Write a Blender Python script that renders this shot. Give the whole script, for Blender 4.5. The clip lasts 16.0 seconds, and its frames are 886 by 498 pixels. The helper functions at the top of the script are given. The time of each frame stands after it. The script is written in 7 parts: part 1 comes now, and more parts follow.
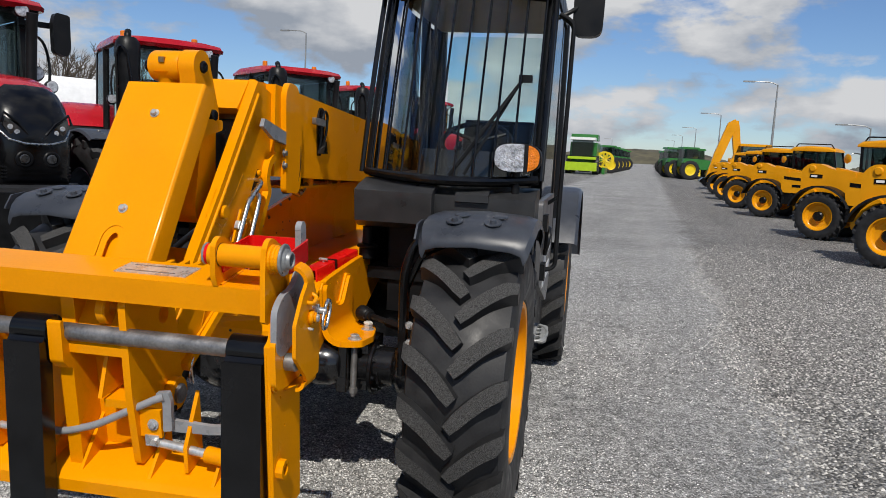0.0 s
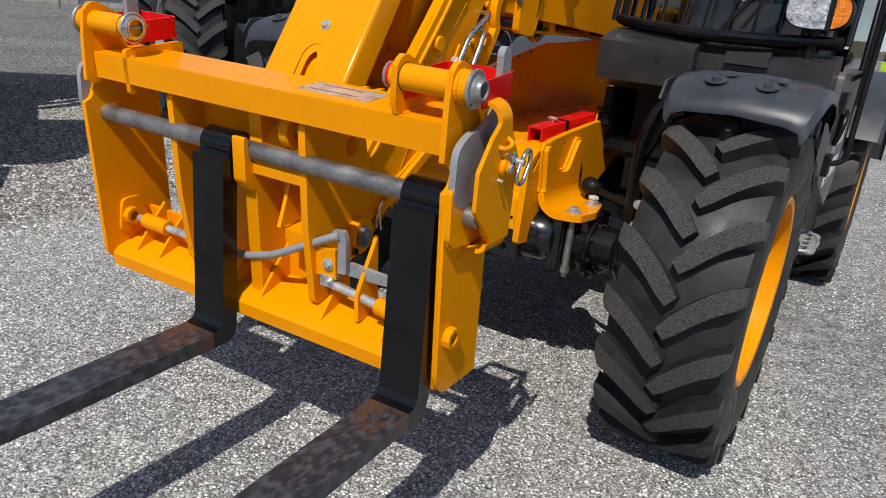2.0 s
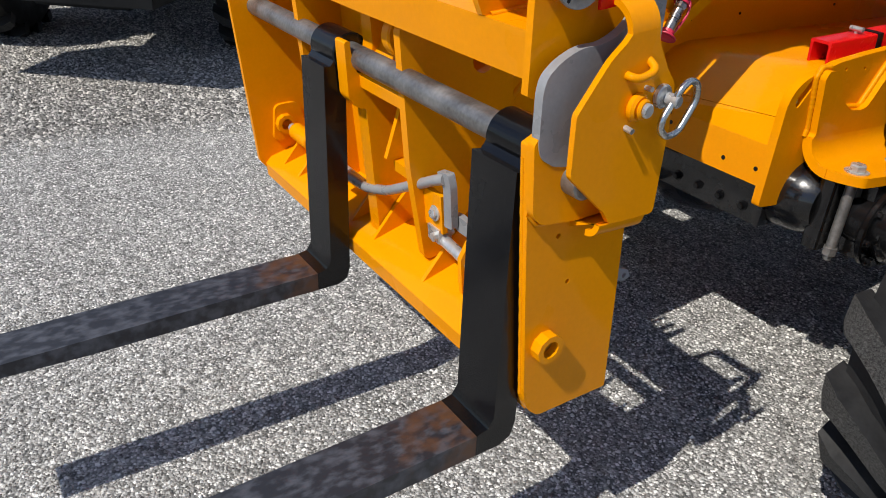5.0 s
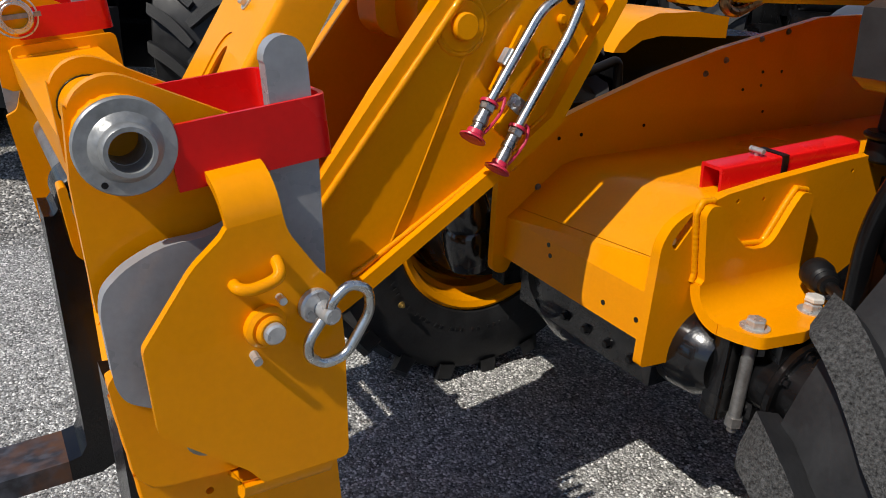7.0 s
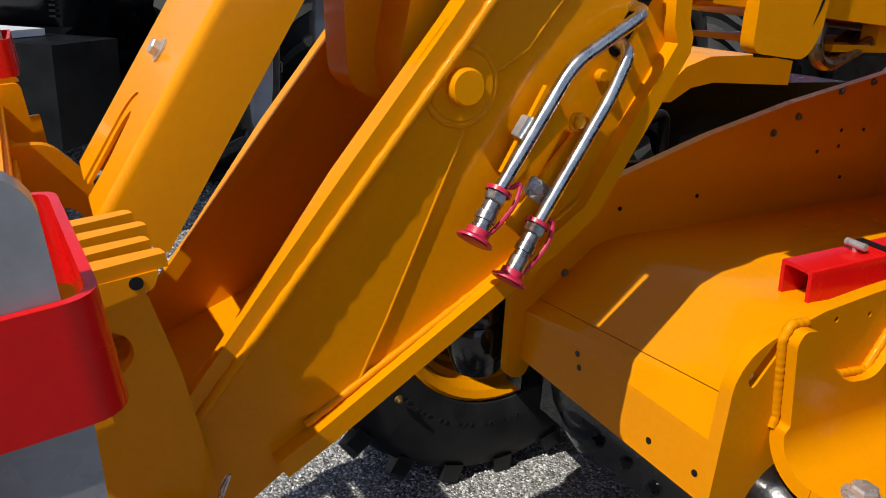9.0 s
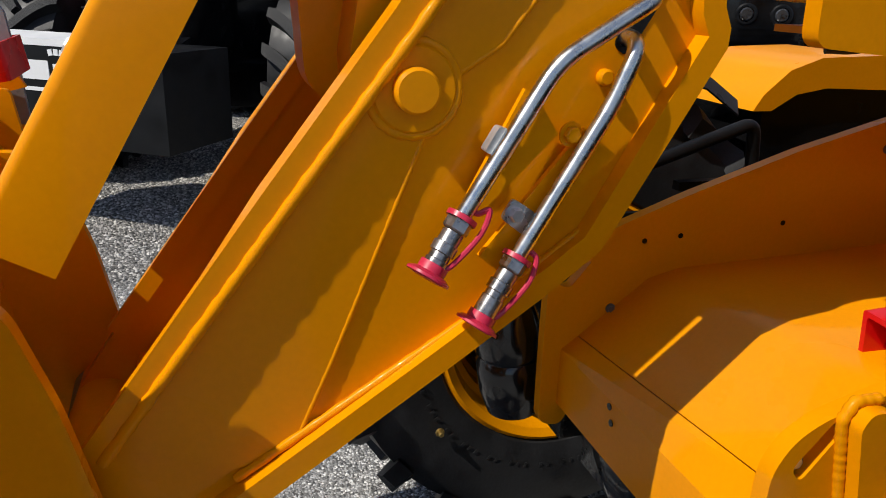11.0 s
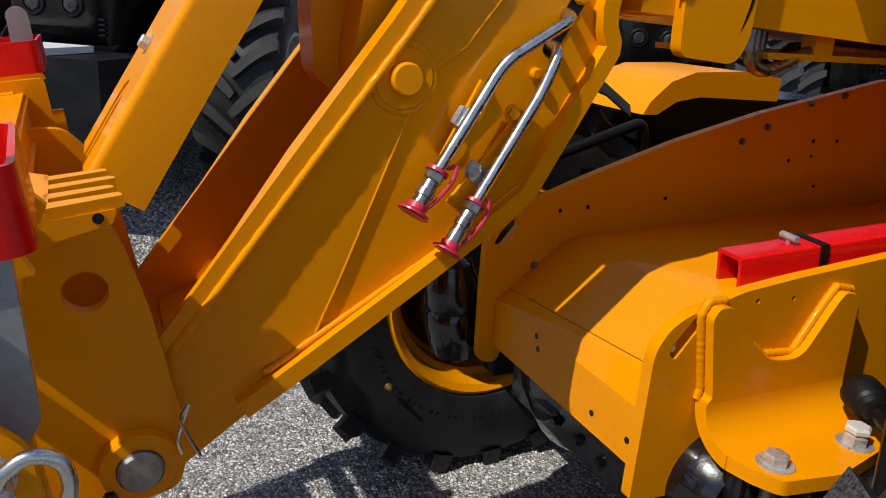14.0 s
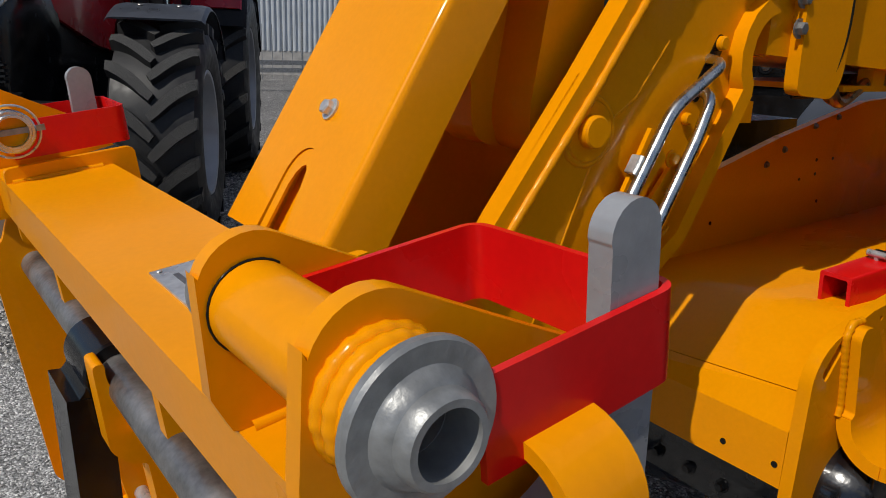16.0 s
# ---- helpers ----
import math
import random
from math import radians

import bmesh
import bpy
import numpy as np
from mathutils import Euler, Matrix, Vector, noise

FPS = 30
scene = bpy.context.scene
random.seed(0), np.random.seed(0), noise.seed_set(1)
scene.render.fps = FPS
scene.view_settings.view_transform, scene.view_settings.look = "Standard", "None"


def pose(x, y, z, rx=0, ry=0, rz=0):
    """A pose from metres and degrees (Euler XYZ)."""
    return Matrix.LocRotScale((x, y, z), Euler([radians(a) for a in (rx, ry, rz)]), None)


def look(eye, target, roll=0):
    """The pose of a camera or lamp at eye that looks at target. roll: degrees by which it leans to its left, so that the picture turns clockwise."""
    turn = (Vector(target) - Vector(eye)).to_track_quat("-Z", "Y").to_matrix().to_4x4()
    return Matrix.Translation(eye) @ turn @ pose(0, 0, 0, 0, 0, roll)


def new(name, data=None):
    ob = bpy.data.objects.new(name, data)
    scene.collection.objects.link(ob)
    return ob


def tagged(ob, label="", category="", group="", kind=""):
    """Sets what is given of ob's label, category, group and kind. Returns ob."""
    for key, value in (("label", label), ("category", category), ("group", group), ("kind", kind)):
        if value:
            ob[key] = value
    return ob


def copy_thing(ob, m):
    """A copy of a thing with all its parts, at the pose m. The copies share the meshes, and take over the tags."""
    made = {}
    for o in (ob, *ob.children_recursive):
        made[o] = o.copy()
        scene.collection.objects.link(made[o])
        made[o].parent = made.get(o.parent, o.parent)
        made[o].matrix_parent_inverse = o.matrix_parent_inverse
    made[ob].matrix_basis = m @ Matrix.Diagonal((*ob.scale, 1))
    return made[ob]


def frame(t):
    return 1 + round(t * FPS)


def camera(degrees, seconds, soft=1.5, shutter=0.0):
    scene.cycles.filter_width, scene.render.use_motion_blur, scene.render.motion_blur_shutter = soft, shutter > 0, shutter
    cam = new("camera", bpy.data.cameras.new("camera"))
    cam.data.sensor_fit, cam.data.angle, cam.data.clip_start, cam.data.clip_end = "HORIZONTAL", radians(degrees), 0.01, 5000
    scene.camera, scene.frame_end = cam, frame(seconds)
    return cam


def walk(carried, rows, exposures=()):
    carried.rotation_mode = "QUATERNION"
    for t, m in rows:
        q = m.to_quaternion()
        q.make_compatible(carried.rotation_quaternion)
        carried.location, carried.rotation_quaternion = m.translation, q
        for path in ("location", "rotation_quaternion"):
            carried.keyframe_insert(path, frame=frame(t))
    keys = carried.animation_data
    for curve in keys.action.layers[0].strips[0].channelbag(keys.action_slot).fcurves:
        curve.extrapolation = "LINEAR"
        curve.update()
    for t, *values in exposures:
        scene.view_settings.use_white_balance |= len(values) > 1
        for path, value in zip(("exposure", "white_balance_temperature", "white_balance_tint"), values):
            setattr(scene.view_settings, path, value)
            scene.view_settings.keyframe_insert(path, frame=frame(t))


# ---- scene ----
cam = camera(61.8, 16.0, soft=0.9)
PATH = [
    (0, (0.057, 0.068, 1.541), (-0.45, 1.985, 1.279), 2.9),
    (0.5, (0.031, 0.171, 1.52), (-0.525, 2.068, 1.218), 3.6),
    (1, (0.032, 0.314, 1.496), (-0.679, 2.144, 1.116), 4.7),
    (1.5, (0.047, 0.419, 1.444), (-0.848, 2.139, 0.952), 5.9),
    (2, (0.032, 0.472, 1.396), (-1.031, 2.05, 0.779), 6.6),
    (2.5, (-0.017, 0.559, 1.366), (-1.218, 1.976, 0.625), 6.6),
    (3, (-0.023, 0.656, 1.361), (-1.34, 1.908, 0.526), 5.9),
    (3.2, (-0.014, 0.691, 1.353), (-1.372, 1.882, 0.495), 5.5),
    (5.3, (-0.055, 1.234, 1.359), (-1.605, 2.102, 0.442), 3.8),
    (5.5, (-0.085, 1.272, 1.37), (-1.644, 2.141, 0.468), 3.6),
    (6, (-0.129, 1.399, 1.381), (-1.713, 2.271, 0.527), 3.3),
    (6.5, (-0.151, 1.598, 1.391), (-1.767, 2.469, 0.598), 3.2),
    (7, (-0.17, 1.745, 1.402), (-1.816, 2.61, 0.666), 3.1),
    (7.5, (-0.236, 1.815, 1.411), (-1.901, 2.676, 0.714), 3.1),
    (8, (-0.376, 1.887, 1.42), (-2.046, 2.755, 0.741), 3.1),
    (8.5, (-0.471, 1.925, 1.41), (-2.15, 2.78, 0.74), 3.3),
    (9, (-0.518, 1.971, 1.408), (-2.218, 2.782, 0.736), 3.5),
    (9.2, (-0.529, 2.008, 1.399), (-2.249, 2.791, 0.743), 3.4),
    (11.3, (-0.618, 2.243, 1.387), (-2.447, 2.698, 0.718), 2.1),
    (11.5, (-0.624, 2.246, 1.382), (-2.454, 2.703, 0.719), 2.3),
    (12, (-0.6, 2.24, 1.385), (-2.428, 2.725, 0.735), 2.2),
    (12.5, (-0.533, 2.202, 1.396), (-2.351, 2.742, 0.761), 2.6),
    (13, (-0.451, 2.144, 1.38), (-2.254, 2.746, 0.758), 3.3),
    (13.5, (-0.371, 2.093, 1.362), (-2.155, 2.753, 0.746), 3.8),
    (14, (-0.319, 2.048, 1.386), (-2.086, 2.757, 0.774), 3.8),
    (14.5, (-0.34, 1.976, 1.387), (-2.089, 2.739, 0.786), 3.6),
    (15, (-0.43, 1.88, 1.381), (-2.156, 2.707, 0.801), 3.0),
    (15.5, (-0.52, 1.78, 1.407), (-2.207, 2.699, 0.851), 2.6),
    (16, (-0.568, 1.635, 1.404), (-2.194, 2.668, 0.869), 2.1),
]
walk(cam, [(t, look(eye, target, roll)) for t, eye, target, roll in PATH],
     exposures=[(0.0, -0.10), (1.5, -0.08), (2.3, 0.08), (3.0, 0.2), (5.5, 0.08), (7.5, 0.0), (9.0, 0.0), (12.0, 0.0), (14.5, -0.08), (15.3, -0.2), (16.0, -0.4)])

# ---- world, sun ----
SUN_TO = Vector((0.31, -0.95, 1.17)).normalized()      # towards the sun
sun = new("sun", bpy.data.lights.new("sun", "SUN"))
sun.data.energy, sun.data.angle, sun.data.color = 4.35, radians(0.55), (1.0, 0.95, 0.87)
sun.matrix_world = SUN_TO.to_track_quat("Z", "Y").to_matrix().to_4x4()
world = bpy.data.worlds.new("world")
scene.world = world
world.use_nodes = True


def sky_nodes():
    nt = world.node_tree
    nt.nodes.clear()
    out = nt.nodes.new("ShaderNodeOutputWorld")
    bg = nt.nodes.new("ShaderNodeBackground")
    sky = nt.nodes.new("ShaderNodeTexSky")
    sky.sky_type, sky.sun_disc = "NISHITA", False
    sky.sun_elevation = math.asin(SUN_TO.z)
    sky.sun_rotation = math.atan2(SUN_TO.x, SUN_TO.y)
    sky.air_density, sky.dust_density, sky.ozone_density = 1.0, 0.12, 4.0
    tc = nt.nodes.new("ShaderNodeTexCoord")
    # cumulus: noise on the sky's dome, flattened; lit tops from the difference of two heights
    stretch = nt.nodes.new("ShaderNodeMapping")
    stretch.inputs["Scale"].default_value = (1.0, 1.0, 2.3)
    stretch.inputs["Location"].default_value = (2.1, 0.7, 0.35)
    nt.links.new(tc.outputs["Generated"], stretch.inputs["Vector"])

    def puff(dz):
        o = nt.nodes.new("ShaderNodeVectorMath"); o.operation = "ADD"; o.inputs[1].default_value = (0, 0, dz)
        nt.links.new(stretch.outputs[0], o.inputs[0])
        n = nt.nodes.new("ShaderNodeTexNoise")
        n.inputs["Scale"].default_value, n.inputs["Detail"].default_value = 4.7, 10.0
        n.inputs["Roughness"].default_value = 0.54
        nt.links.new(o.outputs[0], n.inputs["Vector"])
        return n.outputs["Fac"]
    low, high = puff(0.0), puff(0.10)
    ramp = nt.nodes.new("ShaderNodeValToRGB")
    ramp.color_ramp.elements[0].position, ramp.color_ramp.elements[1].position = 0.495, 0.565
    nt.links.new(low, ramp.inputs[0])
    dif = nt.nodes.new("ShaderNodeMath"); dif.operation = "SUBTRACT"
    nt.links.new(low, dif.inputs[0]); nt.links.new(high, dif.inputs[1])
    tone = nt.nodes.new("ShaderNodeMapRange"); tone.inputs["From Min"].default_value, tone.inputs["From Max"].default_value = -0.10, 0.12
    nt.links.new(dif.outputs[0], tone.inputs["Value"])
    white = nt.nodes.new("ShaderNodeMix"); white.data_type = "RGBA"
    white.inputs["A"].default_value, white.inputs["B"].default_value = (3.7, 4.15, 4.9, 1), (7.9, 8.0, 8.2, 1)
    nt.links.new(tone.outputs[0], white.inputs["Factor"])
    mix = nt.nodes.new("ShaderNodeMix"); mix.data_type = "RGBA"
    nt.links.new(ramp.outputs["Color"], mix.inputs["Factor"])
    deep = nt.nodes.new("ShaderNodeVectorMath"); deep.operation = "MULTIPLY"; deep.inputs[1].default_value = (0.86, 0.98, 1.18)
    nt.links.new(sky.outputs[0], deep.inputs[0])
    nt.links.new(deep.outputs[0], mix.inputs["A"]); nt.links.new(white.outputs["Result"], mix.inputs["B"])
    nt.links.new(mix.outputs["Result"], bg.inputs["Color"])
    bg.inputs["Strength"].default_value = 0.087
    nt.links.new(bg.outputs[0], out.inputs[0])


sky_nodes()
scene.view_settings.exposure = 0.0


# ---- materials ----
def material(name, color, rough=0.5, metal=0.0, vary=0.12, scale=6.0, bump=0.0, bump_scale=60.0, coat=0.0, dark=None, fine=120.0, per_object=0.0, spec=0.5):
    """Principled material with colour and roughness variation at two scales and a fine relief."""
    m = bpy.data.materials.new(name)
    m.use_nodes = True
    nt = m.node_tree
    b = nt.nodes["Principled BSDF"]
    b.inputs["Metallic"].default_value = metal
    b.inputs["Coat Weight"].default_value = coat
    b.inputs["Specular IOR Level"].default_value = spec
    b.inputs["Coat Roughness"].default_value = 0.06
    tc = nt.nodes.new("ShaderNodeTexCoord")
    big = nt.nodes.new("ShaderNodeTexNoise"); big.inputs["Scale"].default_value = scale; big.inputs["Detail"].default_value = 5
    small = nt.nodes.new("ShaderNodeTexNoise"); small.inputs["Scale"].default_value = fine; small.inputs["Detail"].default_value = 3
    for n in (big, small):
        nt.links.new(tc.outputs["Object"], n.inputs["Vector"])
    add = nt.nodes.new("ShaderNodeMath"); add.operation = "MULTIPLY_ADD"; add.inputs[1].default_value = 0.4
    nt.links.new(small.outputs["Fac"], add.inputs[0]); nt.links.new(big.outputs["Fac"], add.inputs[2])
    ramp = nt.nodes.new("ShaderNodeValToRGB")
    d = dark or tuple(c * (1 - 2.2 * vary) for c in color)
    l = tuple(min(1, c * (1 + vary)) for c in color)
    ramp.color_ramp.elements[0].position, ramp.color_ramp.elements[1].position = 0.45, 0.95
    ramp.color_ramp.elements[0].color, ramp.color_ramp.elements[1].color = (*d, 1), (*l, 1)
    nt.links.new(add.outputs[0], ramp.inputs[0])
    last = ramp.outputs["Color"]
    if per_object:
        oi = nt.nodes.new("ShaderNodeObjectInfo")
        hs = nt.nodes.new("ShaderNodeHueSaturation")
        mr = nt.nodes.new("ShaderNodeMapRange")
        mr.inputs["To Min"].default_value, mr.inputs["To Max"].default_value = 1 - per_object, 1 + per_object
        nt.links.new(oi.outputs["Random"], mr.inputs["Value"]); nt.links.new(mr.outputs[0], hs.inputs["Value"])
        nt.links.new(last, hs.inputs["Color"]); last = hs.outputs["Color"]
    nt.links.new(last, b.inputs["Base Color"])
    rr = nt.nodes.new("ShaderNodeMapRange")
    rr.inputs["From Min"].default_value, rr.inputs["From Max"].default_value = 0.3, 0.7
    rr.inputs["To Min"].default_value, rr.inputs["To Max"].default_value = max(0.02, rough * 0.75), min(1, rough * 1.3)
    nt.links.new(big.outputs["Fac"], rr.inputs["Value"]); nt.links.new(rr.outputs[0], b.inputs["Roughness"])
    if bump:
        bn = nt.nodes.new("ShaderNodeTexNoise"); bn.inputs["Scale"].default_value = bump_scale; bn.inputs["Detail"].default_value = 4
        nt.links.new(tc.outputs["Object"], bn.inputs["Vector"])
        bp = nt.nodes.new("ShaderNodeBump"); bp.inputs["Strength"].default_value = bump; bp.inputs["Distance"].default_value = 0.01
        nt.links.new(bn.outputs["Fac"], bp.inputs["Height"]); nt.links.new(bp.outputs[0], b.inputs["Normal"])
    return m


YELLOW = material("yellow_paint", (0.80, 0.287, 0.0005), 0.30, vary=0.04, scale=3.0, bump=0.03, bump_scale=28, coat=0.18, spec=0.05)
YELLOW_FAR = material("yellow_paint_far", (0.72, 0.30, 0.004), 0.35, vary=0.05, scale=2.0, coat=0.08, spec=0.2)
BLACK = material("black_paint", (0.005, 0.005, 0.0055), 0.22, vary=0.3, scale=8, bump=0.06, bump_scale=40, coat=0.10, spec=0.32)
PLASTIC = material("black_plastic", (0.007, 0.0072, 0.008), 0.42, vary=0.2, scale=10, bump=0.08, bump_scale=500, spec=0.22)
COWL_M = material("cowl_plastic", (0.026, 0.0265, 0.028), 0.36, vary=0.15, scale=12, bump=0.05, bump_scale=400, spec=0.4)
FENDER = material("grey_plastic", (0.040, 0.045, 0.056), 0.34, vary=0.15, scale=9, bump=0.05, bump_scale=300, spec=0.4)
RUBBER = material("rubber", (0.021, 0.021, 0.022), 0.48, vary=0.25, scale=12, bump=0.06, bump_scale=120, dark=(0.011, 0.011, 0.0115), spec=0.3)
STEEL = material("bare_steel", (0.30, 0.29, 0.28), 0.42, metal=0.75, vary=0.25, scale=14, bump=0.1, bump_scale=90)
ZINC = material("zinc_plate", (0.60, 0.60, 0.59), 0.30, metal=0.6, vary=0.15, scale=30, bump=0.05)
GREY = material("grey_paint", (0.27, 0.275, 0.285), 0.30, vary=0.10, scale=14, bump=0.05, bump_scale=60, coat=0.2)
RED = material("red_paint", (0.68, 0.006, 0.006), 0.25, vary=0.06, scale=8, coat=0.12, spec=0.22)
CASTING = material("gloss_black_casting", (0.006, 0.006, 0.0065), 0.25, vary=0.3, scale=18, bump=0.10, bump_scale=45, coat=0.7, spec=0.4)
CAP = material("red_rubber", (0.55, 0.02, 0.06), 0.4, vary=0.06, scale=40)
CHROME = material("chrome_tube", (0.60, 0.61, 0.60), 0.27, metal=1.0, vary=0.08, scale=40)
TRACTOR_RED = material("tractor_red", (0.40, 0.008, 0.014), 0.25, vary=0.06, scale=3, coat=0.3, spec=0.35)
GREEN = material("tractor_green", (0.03, 0.17, 0.03), 0.35, vary=0.1, scale=3)
LIME = material("lime_green", (0.36, 0.52, 0.01), 0.4, vary=0.08, scale=3)
WHITE = material("white_paint", (0.78, 0.78, 0.77), 0.4, vary=0.04, scale=6)
GALV = material("galvanised", (0.33, 0.335, 0.33), 0.44, metal=0.45, vary=0.2, scale=22, bump=0.12, bump_scale=70)
LUG = material("worn_lug", (0.080, 0.079, 0.077), 0.9, vary=0.40, scale=240, bump=0.7, bump_scale=420, fine=600, spec=0.2)
DOORGREY = material("door_panel", (0.10, 0.10, 0.105), 0.35, vary=0.1, scale=6)
MIRROR = material("mirror_glass", (0.55, 0.57, 0.58), 0.05, metal=1.0, vary=0.02)
BRASSY = material("tarnished_pipe", (0.36, 0.22, 0.10), 0.3, metal=0.9, vary=0.25, scale=40)
WBLACK = material("weight_black", (0.006, 0.0063, 0.0068), 0.45, vary=0.2, scale=8, spec=0.22)
LIME_RIM = material("yellow_rim", (0.75, 0.55, 0.01), 0.4, vary=0.06)
CORRUG = material("corrugated_sheet", (0.42, 0.45, 0.48), 0.45, vary=0.06, scale=2)
CONCRETE = material("concrete", (0.42, 0.40, 0.37), 0.85, vary=0.15, scale=4, bump=0.2)
BARK = material("bark", (0.09, 0.07, 0.05), 0.9, vary=0.2)
MOUND = material("dry_scrub", (0.10, 0.09, 0.055), 0.95, vary=0.3, scale=0.2)
BRASS = material("brass", (0.55, 0.38, 0.12), 0.3, metal=0.9)
COUPLER = material("coupler_steel", (0.36, 0.35, 0.34), 0.28, metal=0.9, vary=0.2, scale=60)
# darker copy of the yellow paint, for shade painted into the boss bores
SLOT = material("slot_shade", (0.40, 0.155, 0.003), 0.5)
CLEARISH = material("translucent_plastic", (0.62, 0.60, 0.55), 0.35)
HEADLAMP = material("headlamp_glass", (0.05, 0.052, 0.056), 0.06, metal=0.2, vary=0.4, scale=25, coat=0.6)
SILVER = material("silver_rim", (0.45, 0.46, 0.48), 0.4, metal=0.3, vary=0.08, scale=6)


# ---- building helpers ----
def thing(name, label, category, group="", at=None, kind=""):
    """An Empty at a thing's base; at: its pose."""
    ob = new(name)
    ob.empty_display_size = 0.2
    ob.matrix_basis = at or Matrix()
    return tagged(ob, label, category, group, kind)


def part(name, bm, mat, parent, label="", smooth=35, kind=""):
    """Links a bmesh as one mesh object under its thing or part, in the thing's own coordinates."""
    me = bpy.data.meshes.new(name)
    bmesh.ops.recalc_face_normals(bm, faces=bm.faces)
    bm.to_mesh(me)
    bm.free()
    for mm in (mat if isinstance(mat, (list, tuple)) else [mat]):
        me.materials.append(mm)
    me.shade_smooth()
    me.set_sharp_from_angle(angle=radians(smooth))
    ob = new(name, me)
    if parent:
        ob.parent = parent
    return tagged(ob, label, kind=kind)


def B():
    return bmesh.new()


def box(bm, lo, hi, m=None):
    """An axis-aligned block between two corners."""
    vs = [bm.verts.new((x, y, z)) for x in (lo[0], hi[0]) for y in (lo[1], hi[1]) for z in (lo[2], hi[2])]
    for f in ((0, 1, 3, 2), (4, 6, 7, 5), (0, 4, 5, 1), (2, 3, 7, 6), (0, 2, 6, 4), (1, 5, 7, 3)):
        bm.faces.new([vs[i] for i in f])
    if m:
        for v in vs:
            v.co = m @ v.co
    return bm


def plate(bm, pts, x0, x1, axis="x", m=None):
    """A plate: an outline in the two other axes, extruded along one axis."""
    def place(u, v, w):
        return {"x": (w, u, v), "y": (u, w, v), "z": (u, v, w)}[axis]
    a = [bm.verts.new(place(u, v, x0)) for u, v in pts]
    b = [bm.verts.new(place(u, v, x1)) for u, v in pts]
    bm.faces.new(a)
    bm.faces.new(list(reversed(b)))
    n = len(pts)
    for i in range(n):
        bm.faces.new((a[i], b[i], b[(i + 1) % n], a[(i + 1) % n]))
    if m:
        for v in a + b:
            v.co = m @ v.co
    return bm


def frame_of(d):
    d = Vector(d).normalized()
    return d.to_track_quat("Z", "Y").to_matrix()


def lathe(bm, p, d, profile, seg=24, close=False, caps=True):
    """A body of revolution about the axis through p along d; profile: (along, radius)."""
    p, q = Vector(p), frame_of(d)
    rings = []
    for s, r in profile:
        rings.append([bm.verts.new(p + q @ Vector((r * math.cos(2 * math.pi * i / seg), r * math.sin(2 * math.pi * i / seg), s))) for i in range(seg)])
    pairs = list(zip(rings, rings[1:])) + ([(rings[-1], rings[0])] if close else [])
    for a, b in pairs:
        for i in range(seg):
            bm.faces.new((a[i], a[(i + 1) % seg], b[(i + 1) % seg], b[i]))
    if caps and not close:
        if profile[0][1] > 1e-6:
            bm.faces.new(list(reversed(rings[0])))
        if profile[-1][1] > 1e-6:
            bm.faces.new(rings[-1])
    return bm


def rod(bm, a, b, r, seg=16, chamfer=0.0):
    a, b = Vector(a), Vector(b)
    n = (b - a).length
    c = chamfer
    prof = [(0, r - c), (c, r), (n - c, r), (n, r - c)] if c else [(0, r), (n, r)]
    return lathe(bm, a, b - a, prof, seg)


def ring(bm, a, b, ro, ri, seg=24, c=0.0):
    a, b = Vector(a), Vector(b)
    n = (b - a).length
    return lathe(bm, a, b - a, [(0, ri), (0, ro - c), (c, ro), (n - c, ro), (n, ro - c), (n, ri)] if c else [(0, ri), (0, ro), (n, ro), (n, ri)], seg, close=True)


def smooth_path(pts, n=6):
    """Rounds the corners of a line of points."""
    pts = [Vector(p) for p in pts]
    out = []
    for i in range(len(pts) - 1):
        p0, p1, p2, p3 = pts[max(i - 1, 0)], pts[i], pts[i + 1], pts[min(i + 2, len(pts) - 1)]
        for k in range(n):
            t = k / n
            out.append(0.5 * ((2 * p1) + (p2 - p0) * t + (2 * p0 - 5 * p1 + 4 * p2 - p3) * t * t + (3 * p1 - p0 - 3 * p2 + p3) * t ** 3))
    out.append(pts[-1])
    return out


def round_corners(pts, r, n=5):
    """Replaces the inner corners of a line by arcs of about radius r."""
    pts = [Vector(p) for p in pts]
    out = [pts[0]]
    for a, b, c in zip(pts, pts[1:], pts[2:]):
        u, v = (a - b), (c - b)
        k = min(r, u.length * 0.45, v.length * 0.45)
        s, e = b + u.normalized() * k, b + v.normalized() * k
        for i in range(n + 1):
            t = i / n
            out.append((1 - t) ** 2 * s + 2 * t * (1 - t) * b + t * t * e)
    out.append(pts[-1])
    return out


def pipe(bm, pts, r, seg=10, closed=False):
    """A round bar or hose along a line of points."""
    pts = [Vector(p) for p in pts]
    n = len(pts)
    rings, up = [], None
    for i, p in enumerate(pts):
        if closed:
            d = pts[(i + 1) % n] - pts[i - 1]
        else:
            d = pts[min(i + 1, n - 1)] - pts[max(i - 1, 0)]
        d.normalize()
        if up is None:
            up = d.orthogonal().normalized()
        up = (up - d * up.dot(d)).normalized()
        w = d.cross(up)
        rings.append([bm.verts.new(p + r * (math.cos(2 * math.pi * k / seg) * up + math.sin(2 * math.pi * k / seg) * w)) for k in range(seg)])
    for a, b in list(zip(rings, rings[1:])) + ([(rings[-1], rings[0])] if closed else []):
        for k in range(seg):
            bm.faces.new((a[k], a[(k + 1) % seg], b[(k + 1) % seg], b[k]))
    if not closed:
        bm.faces.new(list(reversed(rings[0])))
        bm.faces.new(rings[-1])
    return bm


